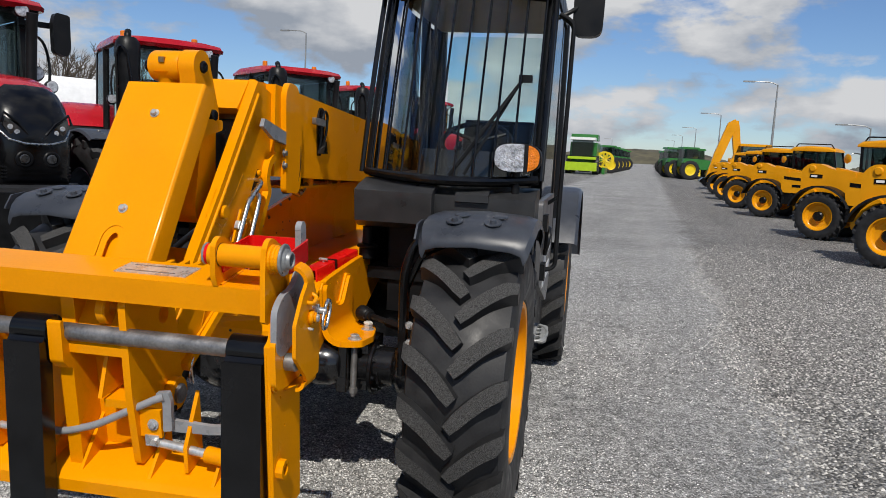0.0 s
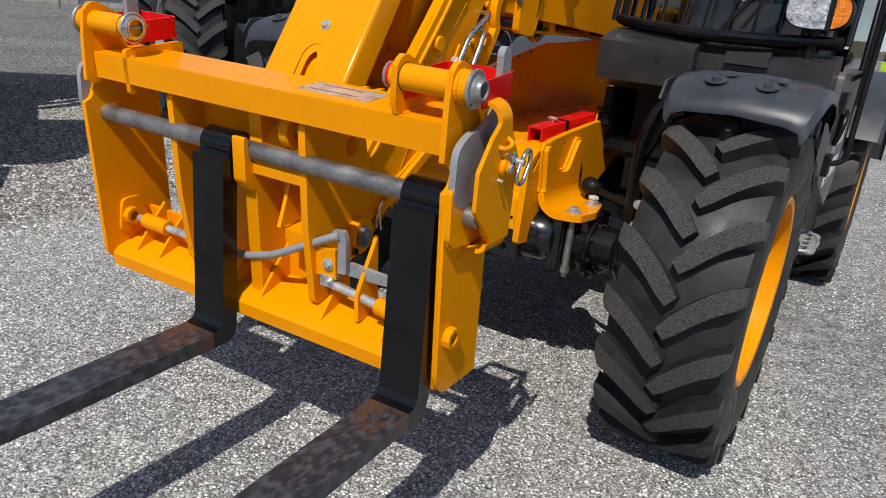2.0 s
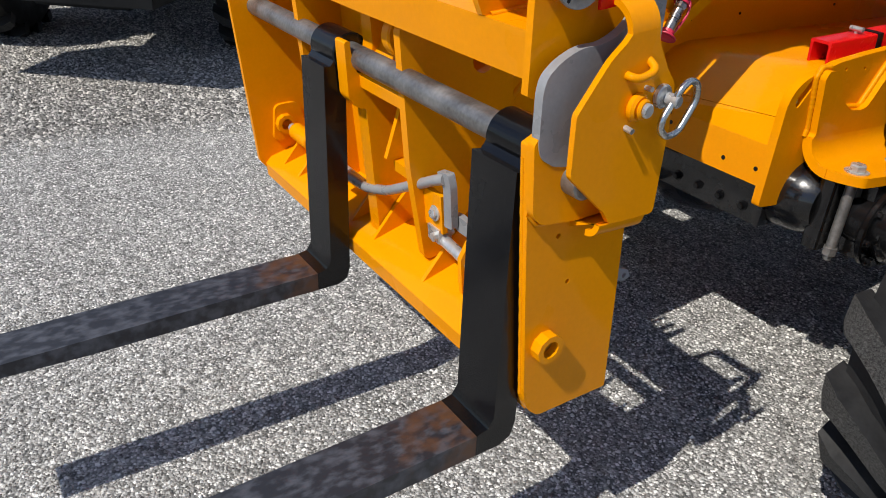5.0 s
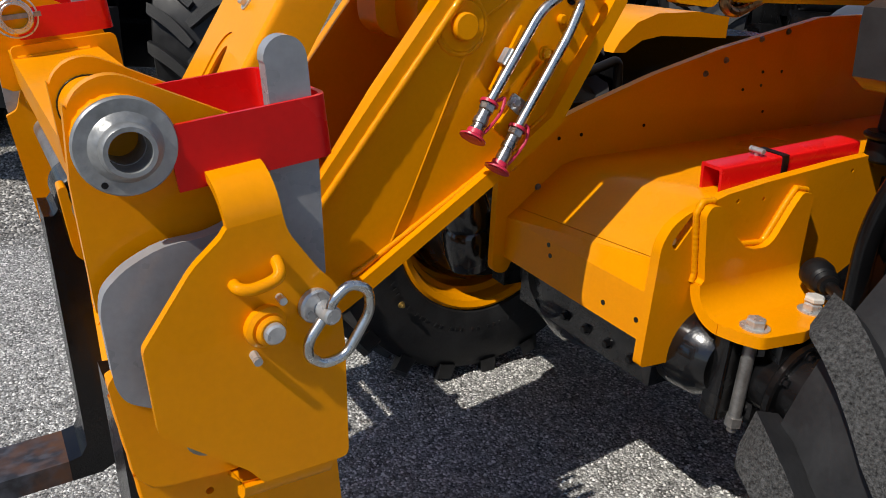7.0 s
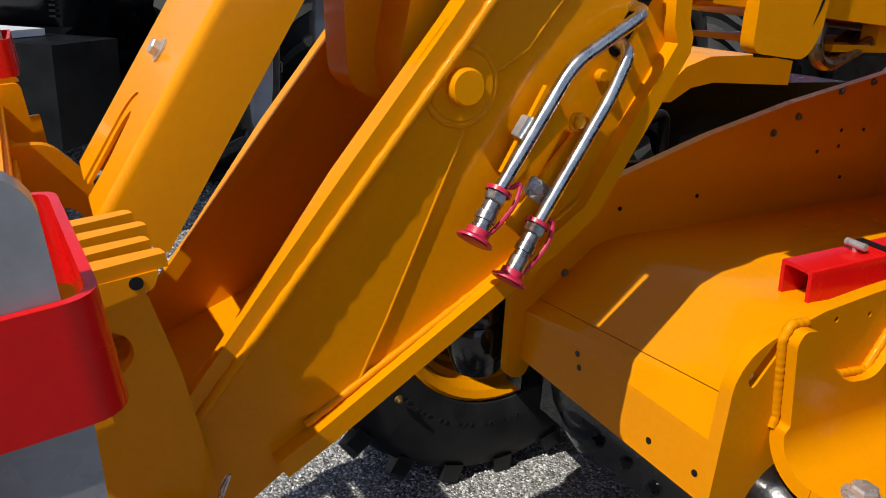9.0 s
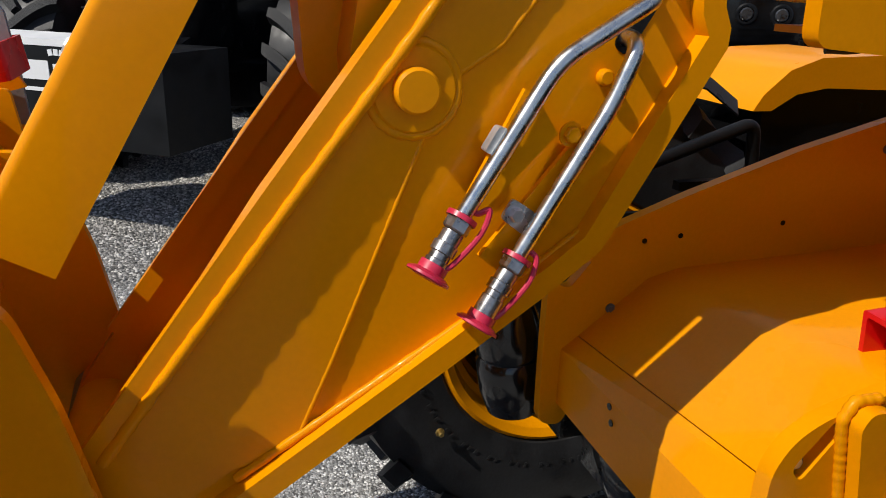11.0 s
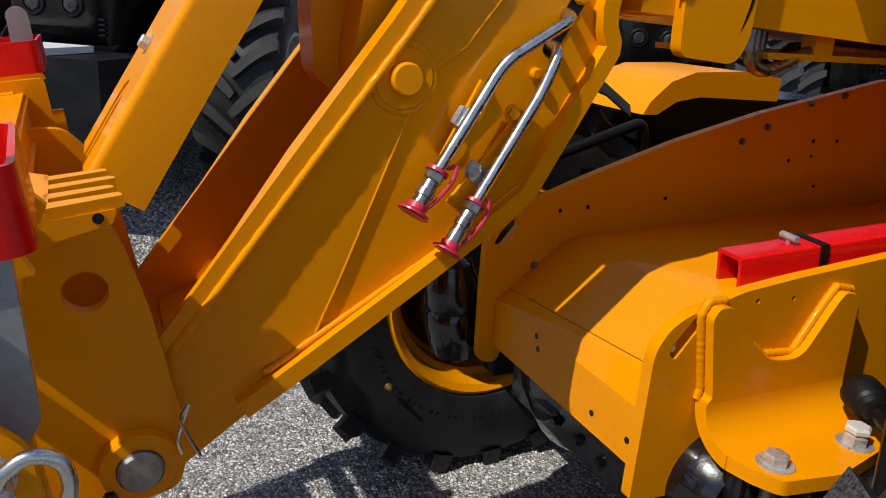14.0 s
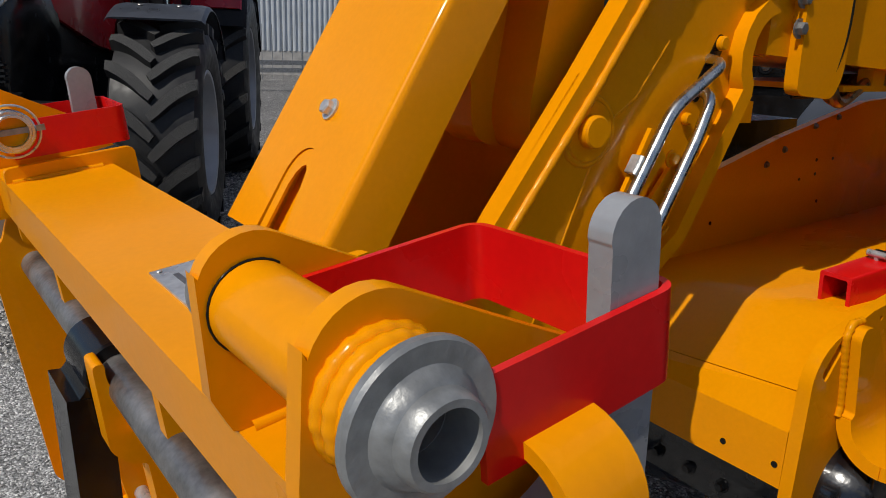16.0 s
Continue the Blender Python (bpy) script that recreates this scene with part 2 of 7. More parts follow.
def bevel(bm, w, seg=2, angle=30):
    es = [e for e in bm.edges if len(e.link_faces) == 2 and e.calc_face_angle(0) > radians(angle)]
    bmesh.ops.bevel(bm, geom=es, offset=w, segments=seg, affect="EDGES", profile=0.6, clamp_overlap=True)
    return bm


def round_poly(pts, r, n=4):
    """A closed 2D outline with its corners rounded; a point (x, y, r) has its own radius."""
    out = []
    m = len(pts)
    for i in range(m):
        b = Vector(pts[i][:2])
        k0 = pts[i][2] if len(pts[i]) > 2 else r
        u, v = Vector(pts[i - 1][:2]) - b, Vector(pts[(i + 1) % m][:2]) - b
        k = min(k0, u.length * 0.45, v.length * 0.45)
        if k <= 1e-5:
            out.append(tuple(b))
            continue
        s, e = b + u.normalized() * k, b + v.normalized() * k
        for j in range(n + 1):
            t = j / n
            out.append(tuple((1 - t) ** 2 * s + 2 * t * (1 - t) * b + t * t * e))
    return out


def arc(cx, cy, r, a0, a1, n=8):
    return [(cx + r * math.cos(radians(a0 + (a1 - a0) * i / n)), cy + r * math.sin(radians(a0 + (a1 - a0) * i / n))) for i in range(n + 1)]


def bolt(bm, p, d, r=0.012, h=0.009):
    """A hexagon bolt head on a washer."""
    p, d = Vector(p), Vector(d).normalized()
    rod(bm, p, p + d * 0.003, r * 1.45, 14)
    lathe(bm, p + d * 0.003, d, [(0, r), (h * 0.8, r), (h, r * 0.82)], 6)
    return bm


# ---- ground ----
def ground_nodes():
    """Chip seal in the lane, coarser loose gravel to both sides of it."""
    m = bpy.data.materials.new("chip_seal_ground")
    m.use_nodes = True
    nt = m.node_tree
    b = nt.nodes["Principled BSDF"]
    geo = nt.nodes.new("ShaderNodeNewGeometry")
    N, L = nt.nodes.new, nt.links.new

    def math_(op, a, c=None, clamp=False):
        n = N("ShaderNodeMath"); n.operation = op; n.use_clamp = clamp
        for i, v in enumerate((a, c)):
            if v is None:
                continue
            if isinstance(v, (int, float)):
                n.inputs[i].default_value = v
            else:
                L(v, n.inputs[i])
        return n.outputs[0]

    def noise_(scale, detail, stretch=None):
        n = N("ShaderNodeTexNoise"); n.inputs["Scale"].default_value, n.inputs["Detail"].default_value = scale, detail
        if stretch:
            mp = N("ShaderNodeMapping"); mp.inputs["Scale"].default_value = stretch
            L(geo.outputs["Position"], mp.inputs["Vector"]); L(mp.outputs[0], n.inputs["Vector"])
        else:
            L(geo.outputs["Position"], n.inputs["Vector"])
        return n.outputs["Fac"]

    def grains(scale, lo, hi, gap):
        v = N("ShaderNodeTexVoronoi"); v.inputs["Scale"].default_value = scale
        L(geo.outputs["Position"], v.inputs["Vector"])
        sx = N("ShaderNodeSeparateColor"); L(v.outputs["Color"], sx.inputs[0])
        r = N("ShaderNodeValToRGB"); e = r.color_ramp.elements
        e[0].color, e[1].color = (*lo, 1), (*hi, 1)
        L(sx.outputs[0], r.inputs[0])
        g = N("ShaderNodeMapRange"); g.inputs["From Max"].default_value = 0.75
        g.inputs["To Min"].default_value, g.inputs["To Max"].default_value = 1.0, gap
        L(v.outputs["Distance"], g.inputs["Value"])
        k = N("ShaderNodeVectorMath"); k.operation = "SCALE"; L(r.outputs[0], k.inputs[0]); L(g.outputs[0], k.inputs["Scale"])
        return k.outputs[0], v.outputs["Distance"]
    fine, fine_h = grains(118, (0.15, 0.148, 0.142), (0.68, 0.67, 0.645), 0.42)
    rough, rough_h = grains(52, (0.10, 0.097, 0.09), (0.60, 0.575, 0.54), 0.25)
    # where the loose gravel lies
    sep = N("ShaderNodeSeparateXYZ"); L(geo.outputs["Position"], sep.inputs[0])
    wob = math_("MULTIPLY", math_("SUBTRACT", noise_(1.6, 5), 0.5), 1.1)
    right = math_("MULTIPLY", math_("SUBTRACT", math_("ADD", sep.outputs["X"], wob), math_("ADD", math_("MULTIPLY", sep.outputs["Y"], 0.006), 0.80)), 4.0, True)
    left = math_("MULTIPLY", math_("SUBTRACT", -4.0, math_("ADD", sep.outputs["X"], math_("MULTIPLY", wob, 0.4))), 5.0, True)
    mixf = math_("MAXIMUM", right, left)
    mx = N("ShaderNodeMix"); mx.data_type = "RGBA"; L(mixf, mx.inputs["Factor"]); L(fine, mx.inputs["A"]); L(rough, mx.inputs["B"])
    # wear: broad patches, wheel lanes and mottling
    tone = math_("ADD", math_("MULTIPLY", noise_(0.6, 6), 0.45), math_("ADD", math_("MULTIPLY", noise_(1.0, 4, (1.3, 0.07, 1.0)), 0.30), math_("ADD", math_("MULTIPLY", noise_(38, 5), 1.1), math_("MULTIPLY", noise_(11, 7), 0.9))))
    tr = N("ShaderNodeMapRange"); tr.inputs["From Min"].default_value, tr.inputs["From Max"].default_value = 1.12, 1.63
    tr.inputs["To Min"].default_value, tr.inputs["To Max"].default_value = 0.53, 1.56
    L(tone, tr.inputs["Value"])
    k = N("ShaderNodeVectorMath"); k.operation = "SCALE"; L(mx.outputs["Result"], k.inputs[0]); L(tr.outputs[0], k.inputs["Scale"])
    L(k.outputs[0], b.inputs["Base Color"])
    b.inputs["Roughness"].default_value = 0.85
    hm = N("ShaderNodeMix"); L(mixf, hm.inputs["Factor"]); L(fine_h, hm.inputs["A"]); L(math_("MULTIPLY", rough_h, 2.5), hm.inputs["B"])
    bp = N("ShaderNodeBump"); bp.inputs["Strength"].default_value = 1.0; bp.inputs["Distance"].default_value = 0.007
    bp.invert = True
    L(hm.outputs["Result"], bp.inputs["Height"]); L(bp.outputs[0], b.inputs["Normal"])
    return m


GROUND = ground_nodes()
bm = B()
plate(bm, [(-1500, -600), (1500, -600), (1500, 3000), (-1500, 3000)], -0.3, 0.0, "z")
part("ground", bm, GROUND, None, "grey crushed-stone yard surface", kind="structure")


def blade_nodes():
    """Black fork paint, scuffed to grey along the blade and rusty near the heel."""
    m = bpy.data.materials.new("fork_blade")
    m.use_nodes = True
    nt = m.node_tree
    b = nt.nodes["Principled BSDF"]
    tc = nt.nodes.new("ShaderNodeTexCoord")
    mp = nt.nodes.new("ShaderNodeMapping"); mp.inputs["Scale"].default_value = (40, 22, 22)
    nt.links.new(tc.outputs["Object"], mp.inputs["Vector"])
    n = nt.nodes.new("ShaderNodeTexNoise"); n.inputs["Scale"].default_value = 1.6; n.inputs["Detail"].default_value = 6
    nt.links.new(mp.outputs[0], n.inputs["Vector"])
    r = nt.nodes.new("ShaderNodeValToRGB")
    r.color_ramp.elements[0].position, r.color_ramp.elements[1].position = 0.44, 0.66
    r.color_ramp.elements[0].color, r.color_ramp.elements[1].color = (0.016, 0.017, 0.022, 1), (0.060, 0.064, 0.078, 1)
    nt.links.new(n.outputs["Fac"], r.inputs[0])
    sp = nt.nodes.new("ShaderNodeSeparateXYZ"); nt.links.new(tc.outputs["Object"], sp.inputs[0])
    mr = nt.nodes.new("ShaderNodeMapRange")
    mr.inputs["From Min"].default_value, mr.inputs["From Max"].default_value = -0.34, -0.04
    nt.links.new(sp.outputs["Y"], mr.inputs["Value"])
    n2 = nt.nodes.new("ShaderNodeTexNoise"); n2.inputs["Scale"].default_value = 26; n2.inputs["Detail"].default_value = 7
    nt.links.new(tc.outputs["Object"], n2.inputs["Vector"])
    mu = nt.nodes.new("ShaderNodeMath"); mu.operation = "MULTIPLY"; mu.use_clamp = True
    nt.links.new(mr.outputs[0], mu.inputs[0]); nt.links.new(n2.outputs["Fac"], mu.inputs[1])
    r2 = nt.nodes.new("ShaderNodeValToRGB")
    r2.color_ramp.elements[0].position, r2.color_ramp.elements[1].position = 0.30, 0.55
    nt.links.new(mu.outputs[0], r2.inputs[0])
    mix = nt.nodes.new("ShaderNodeMix"); mix.data_type = "RGBA"
    mix.inputs["B"].default_value = (0.085, 0.038, 0.018, 1)
    nt.links.new(r2.outputs["Color"], mix.inputs["Factor"]); nt.links.new(r.outputs["Color"], mix.inputs["A"])
    nt.links.new(mix.outputs["Result"], b.inputs["Base Color"])
    b.inputs["Roughness"].default_value = 0.42
    return m


BLADE = blade_nodes()

# ---- main telehandler: its own axes, x across, y back from the carriage, z up ----
TELE = pose(-1.47, 1.75, 0, 0, 0, 3.3)
tele = thing("telehandler", "new yellow telehandler with black caged cab on the yard", "telehandler", at=TELE)


def lug(bm, c, q, side, a0, R, W, lug_h, sweep, wid):
    """One swept tread lug from the middle of the tread out over the shoulder, its top in the second material."""
    h, r0, n = W / 2, R - lug_h, 6

    def V(a, s, r):
        return bm.verts.new(c + q @ Vector((r * math.cos(a), r * math.sin(a), s)))
    T, U = [], []
    for i in range(n + 1):
        t = i / n
        s = side * h * (-0.03 + 1.0 * t)
        a = a0 - sweep * (t + 0.10 * math.sin(math.pi * t))
        w = (wid + 0.005 * t) * (0.66 if i == 0 else 1)
        r = R - 0.004 * t if t < 0.9 else R - 0.026
        rb = r0 - 0.012 - 0.03 * t * t
        ds = -side * 0.014 * (1 if i < n else 0)
        T.append((V(a - w / R, s + ds, r), V(a + w / R, s - ds, r)))
        U.append((V(a - (w + 0.006) / R, s + ds * 1.2, rb), V(a + (w + 0.006) / R, s - ds * 1.2, rb)))
    for i in range(n):
        f = bm.faces.new((T[i][0], T[i + 1][0], T[i + 1][1], T[i][1]))
        f.material_index = 1
        bm.faces.new((T[i][0], U[i][0], U[i + 1][0], T[i + 1][0]))
        bm.faces.new((T[i][1], T[i + 1][1], U[i + 1][1], U[i][1]))
    bm.faces.new((T[0][0], T[0][1], U[0][1], U[0][0]))
    bm.faces.new((T[n][0], U[n][0], U[n][1], T[n][1]))
    return bm


def carcass(bm, c, ax, R, W, rim_r, lug_h=0.04, seg=56):
    h = W / 2
    r0 = R - lug_h
    prof = [(-h * 0.62, rim_r), (-h * 0.80, rim_r + 0.012), (-h * 0.90, rim_r + 0.03), (-h * 0.985, rim_r + (r0 - rim_r) * 0.42), (-h * 0.97, rim_r + (r0 - rim_r) * 0.72),
            (-h * 0.88, r0 - 0.024), (-h * 0.5, r0 - 0.005), (0, r0), (h * 0.5, r0 - 0.005), (h * 0.88, r0 - 0.024),
            (h * 0.97, rim_r + (r0 - rim_r) * 0.72), (h * 0.985, rim_r + (r0 - rim_r) * 0.42), (h * 0.90, rim_r + 0.03), (h * 0.80, rim_r + 0.012), (h * 0.62, rim_r)]
    return lathe(bm, c, ax, prof, seg, caps=False)


def tyre(bm, c, ax, R, W, rim_r, lugs=20, lug_h=0.04, seg=56, sweep=0.27, phase=0.0, wid=0.023):
    """An agricultural tyre about c, its axle along ax: carcass and swept lugs."""
    carcass(bm, Vector(c), ax, R, W, rim_r, lug_h, seg)
    for side in (-1, 1):
        for k in range(lugs):
            lug(bm, Vector(c), frame_of(ax), side, 2 * math.pi * (k + (0.5 if side > 0 else 0)) / lugs + phase, R, W, lug_h, sweep, wid)
    return bm


def tyre_with_lugs(name, c, R, W, rim_r, lugs, phase, parent, label, lug_h=0.04, sweep=0.27, wid=0.023):
    """A tyre across x whose lugs are objects of their own on two shared meshes."""
    c = Vector(c)
    ty = part(name, carcass(B(), c, (1, 0, 0), R, W, rim_r, lug_h), RUBBER, parent, label)
    for side in (-1, 1):
        first = part("lug", lug(B(), c, frame_of((1, 0, 0)), side, phase, R, W, lug_h, sweep, wid), [RUBBER, LUG], ty)
        for k in range(lugs):
            ob = first if k == 0 else new("lug", first.data)
            ob.parent = ty
            a = 2 * math.pi * (k + (0.5 if side > 0 else 0)) / lugs
            ob.matrix_basis = Matrix.Translation(c) @ Matrix.Rotation(a, 4, "X") @ Matrix.Translation(-c)
    return ty


def rim(bm, c, ax, r, W, out=1, dish=0.11):
    """A dished wheel rim, its dish towards the side out."""
    h = W / 2 * out
    prof = [(h * 0.86, r + 0.016), (h * 0.90, r + 0.006), (h * 0.88, r - 0.012), (h * 0.70, r - 0.022), (h * 0.50, r - 0.030), (h * 0.42, r - 0.062), (h * 0.85 - out * dish, r - 0.085),
            (h * 0.85 - out * dish - out * 0.015, r * 0.45), (h * 0.85 - out * dish + out * 0.01, r * 0.40), (h * 0.85 - out * dish + out * 0.01, 0.0001)]
    lathe(bm, c, ax, prof, 48, caps=False)
    prof2 = [(-h * 0.86, r + 0.016), (-h * 0.90, r + 0.004), (-h * 0.84, r - 0.016), (-h * 0.62, r - 0.028), (-h * 0.55, r - 0.046), (-h * 0.28, r - 0.050), (-h * 0.22, r - 0.062), (h * 0.85 - out * (dish + 0.030), r - 0.066), (h * 0.85 - out * (dish + 0.016), r * 0.55), (h * 0.85 - out * (dish + 0.016), 0.0001)]
    lathe(bm, c, ax, prof2, 48, caps=False)
    return bm


WZ, WR, WW = 0.595, 0.625, 0.395
for wx, wy, out in ((0.985, 1.26, 1), (-0.815, 1.26, -1), (1.065, 3.95, 1), (-0.895, 3.95, -1)):
    wh = part("wheel", rim(B(), (wx, wy, WZ), (1, 0, 0), 0.325, WW, out, 0.035 if wx < 0 else 0.11), YELLOW, tele, "yellow dished steel wheel rim")
    ty = tyre_with_lugs("tyre", (wx, wy, WZ), WR, WW, 0.318, 20, 0.17, tele, "black tyre with worn chevron lugs")
    bm = B()
    rod(bm, (wx + out * 0.02, wy, WZ), (wx + out * 0.13, wy, WZ), 0.085, 24, 0.01)
    for k in range(10):
        a = k * math.pi / 5
        bolt(bm, (wx + out * 0.098, wy + 0.115 * math.cos(a), WZ + 0.115 * math.sin(a)), (out, 0, 0), 0.011, 0.014)
    part("hub", bm, BLACK, wh, "black hub with wheel nuts")
    bm = B()
    lathe(bm, (wx - out * 0.26, wy, WZ), (out, 0, 0), [(0, 0.0001), (0, 0.075), (0.04, 0.085), (0.06, 0.155 if wx > 0 else 0.20), (0.14, 0.170 if wx > 0 else 0.245), (0.20, 0.165 if wx > 0 else 0.25), (0.36 if wx < 0 else 0.27, 0.13 if wx > 0 else 0.22), (0.36 if wx < 0 else 0.27, 0.0001)], 32)
    part("brake_drum", bm, CASTING, wh, "black brake housing inside the wheel")
    if wy < 2 and out < 0:
        # raised sidewall lettering, too worn to read
        bm = B()
        for k in range(46):
            if k % 7 in (2, 6):
                continue
            a = radians(196 + 3.2 * k)
            c = Vector((wx - out * WW * 0.487, wy + 0.405 * math.cos(a), WZ + 0.405 * math.sin(a)))
            box(bm, (-0.0009, -0.0035, -0.006), (0.0007, 0.0035, 0.006), Matrix.Translation(c) @ Matrix.Rotation(a - math.pi / 2, 4, "X"))
        part("sidewall_mark", bm, RUBBER, ty, "raised worn sidewall marks", kind="stuff")
for wx, out in ((-0.612, 1),):
    bm = B()
    rod(bm, (wx, 0.92, 0.352), (wx + 0.022, 0.92, 0.352), 0.007, 10, 0.002)
    rod(bm, (wx + 0.004, 0.92, 0.352), (wx + 0.010, 0.92, 0.352), 0.012, 10, 0.002)
    part("valve", bm, BRASS, tele, "small brass tyre valve")

# -- fork carriage, leaning forward and slightly askew, its far end forward; z up along the plates
TH = radians(8)
LEAN = Matrix(((1, 0, 0, 0), (0, math.cos(TH), -math.sin(TH), 0), (0, math.sin(TH), math.cos(TH), 1.0), (0, 0, 0, 1)))
CM = LEAN @ Matrix.Translation((0.63, 0, 0)) @ pose(0, 0, 0, 0, 0.8, 2.35) @ Matrix.Translation((-0.63, 0, 0))
LEFT, RIGHT = -0.590, 0.632                            # outer faces of the two side plates
fork_carriage = part("fork_carriage", bevel(box(B(), (-0.560, 0.006, 0.090), (0.603, 0.166, 0.161), CM), 0.022, 5), YELLOW, tele, "yellow welded fork carriage beam")


def cplate(name, pts, x0, x1, mat=None, bev=0.0025, label="", r=0.0, m=None):
    """A plate of the carriage, outline in its y and z."""
    pts = round_poly(pts, r) if r else pts
    return part(name, bevel(plate(B(), pts, min(x0, x1), max(x0, x1), "x", m or CM), bev, 2), mat or YELLOW, fork_carriage, label)


def crod(name, a, b, r, mat, label="", seg=20, ch=0.0):
    return part(name, rod(B(), CM @ Vector(a), CM @ Vector(b), r, seg, ch), mat, fork_carriage, label)


def weld(bm, pts, r, seed=1, m=None, step=0.010):
    """An uneven weld bead along a line."""
    rnd = random.Random(seed)
    pts = [Vector(p) for p in pts]
    line = []
    for a, b in zip(pts, pts[1:]):
        n = max(2, int((b - a).length / step))
        line += [a.lerp(b, i / n) for i in range(n)]
    line.append(pts[-1])
    line = [(m @ p if m else p) for p in line]
    out, up = [], None
    for i, p in enumerate(line):
        d = (line[min(i + 1, len(line) - 1)] - line[max(i - 1, 0)]).normalized()
        up = d.orthogonal().normalized() if up is None else (up - d * up.dot(d)).normalized()
        w = d.cross(up)
        rr = r * (0.94 + 0.08 * math.sin(i * 1.9 + seed) + 0.08 * rnd.random())
        out.append([bm.verts.new(p + rr * (math.cos(k * math.pi / 4) * up + math.sin(k * math.pi / 4) * w)) for k in range(8)])
    for a, b in zip(out, out[1:]):
        for k in range(8):
            bm.faces.new((a[k], a[(k + 1) % 8], b[(k + 1) % 8], b[k]))
    return bm


def holed(pts, holes, x0, x1, m=None, axis="x"):
    """A plate with holes through it: outline and holes in the two other axes."""
    bm = B()
    put = {"x": lambda p, w: (w, p[0], p[1]), "y": lambda p, w: (p[0], w, p[1]), "z": lambda p, w: (p[0], p[1], w)}[axis]
    sides = []
    for x in (x0, x1):
        loops = [[bm.verts.new(put(p, x)) for p in loop] for loop in (pts, *holes)]
        es = [bm.edges.new((r[i], r[(i + 1) % len(r)])) for r in loops for i in range(len(r))]
        bmesh.ops.triangle_fill(bm, use_beauty=True, edges=es)
        sides.append(loops)
    for a, b in zip(*sides):
        for i in range(len(a)):
            bm.faces.new((a[i], a[(i + 1) % len(a)], b[(i + 1) % len(a)], b[i]))
    if m:
        for v in bm.verts:
            v.co = m @ v.co
    return bm


# side plates, their cheeks and bosses
side = round_poly([(-0.036, 0.022), (-0.038, -0.455, 0.01), (-0.030, -0.486, 0.02), (-0.006, -0.512, 0.008), (0.158, -0.532, 0.006), (0.172, -0.19), (0.176, 0.07), (0.02, 0.085), (-0.012, 0.03, 0.01)], 0.003)
small = lambda y, z, r=0.0045: arc(y, z, r, 0, 360, 12)[:-1]
part("side_plate", holed(side, [small(0.027, -0.149), small(0.050, -0.244)], RIGHT - 0.016, RIGHT, CM), YELLOW, fork_carriage)
left_side = round_poly([(-0.036, 0.022), (-0.038, -0.450, 0.01), (-0.020, -0.480, 0.02), (0.19, -0.482, 0.02), (0.215, -0.46, 0.02), (0.222, 0.10), (0.02, 0.10), (-0.012, 0.03, 0.01)], 0.003)
cplate("side_plate", left_side, LEFT, LEFT + 0.016)
cplate("cheek_plate", round_poly([(-0.037, 0.026), (-0.038, -0.085, 0.012), (-0.022, -0.106, 0.02), (0.05, -0.122), (0.150, -0.130), (0.155, 0.05), (-0.015, 0.05)], 0.004), RIGHT, RIGHT + 0.015, bev=0.002)
for x0, x1, y, z in ((RIGHT, RIGHT + 0.020, 0.003, -0.353), (LEFT + 0.014, LEFT + 0.048, 0.050, -0.352)):
    part("boss", bevel(ring(B(), CM @ Vector((x0, y, z)), CM @ Vector((x1, y, z)), 0.028, 0.0165, 10), 0.002, 1), YELLOW, fork_carriage)
    # disc at the bore's bottom, shade put into its darker yellow
    crod("boss_shade_disc", (x0, y, z), (x0 + 0.003, y, z), 0.0163, SLOT)
cplate("boss_plate", round_poly([(0.010, -0.40), (0.12, -0.40), (0.10, -0.30), (0.03, -0.295)], 0.02), LEFT + 0.016, LEFT + 0.028)
# bottom rail: a shelf with an upturned edge
cplate("bottom_rail", [(-0.022, -0.500), (-0.022, -0.462), (-0.004, -0.446), (0.140, -0.420), (0.140, -0.445), (0.006, -0.470), (0.006, -0.500)], LEFT + 0.016, RIGHT - 0.016, bev=0.004)
cplate("rail_back", [(0.134, -0.49), (0.134, -0.35), (0.146, -0.35), (0.146, -0.49)], LEFT + 0.016, -0.35)
cplate("rail_back", [(0.134, -0.49), (0.134, -0.42), (0.146, -0.42), (0.146, -0.49)], 0.19, RIGHT - 0.016)
for gx in (-0.50, -0.40, -0.09, 0.02, 0.235, 0.43):
    cplate("gusset", [(0.002, -0.447), (0.134, -0.420), (0.134, -0.32), (0.09, -0.36)], gx - 0.005, gx + 0.005)
# middle plate with the hook in front of the bar, and the two lugs round the boom's nose
cplate("middle_plate", round_poly([(-0.004, 0.020), (-0.008, -0.098), (0.012, -0.125), (0.030, -0.13), (0.030, -0.450), (0.15, -0.42), (0.15, 0.09), (0.060, 0.09), (0.060, 0.0), (0.045, -0.05), (0.018, -0.05), (0.008, 0.0), (0.010, 0.020)], 0.008), -0.030, 0.012, bev=0.004)
lug_pts = [(0.022, 0.085), (0.022, -0.20), (0.042, -0.43), (0.14, -0.42), (0.19, -0.355), (0.27, -0.345), (0.295, -0.28), (0.282, -0.06), (0.265, 0.05), (0.22, 0.112), (0.14, 0.12), (0.12, 0.085)]
for x0, x1 in ((0.171, 0.193), (-0.296, -0.274)):
    part("lug_plate", holed(round_poly(lug_pts, 0.02), [arc(0.212, -0.018, 0.028, 0, 360, 22)[:-1]], x0, x1, CM), YELLOW, fork_carriage)
crod("pivot_pin", (-0.33, 0.224, -0.281), (0.231, 0.224, -0.281), 0.031, STEEL, "bare steel pivot pin", 24, 0.004)
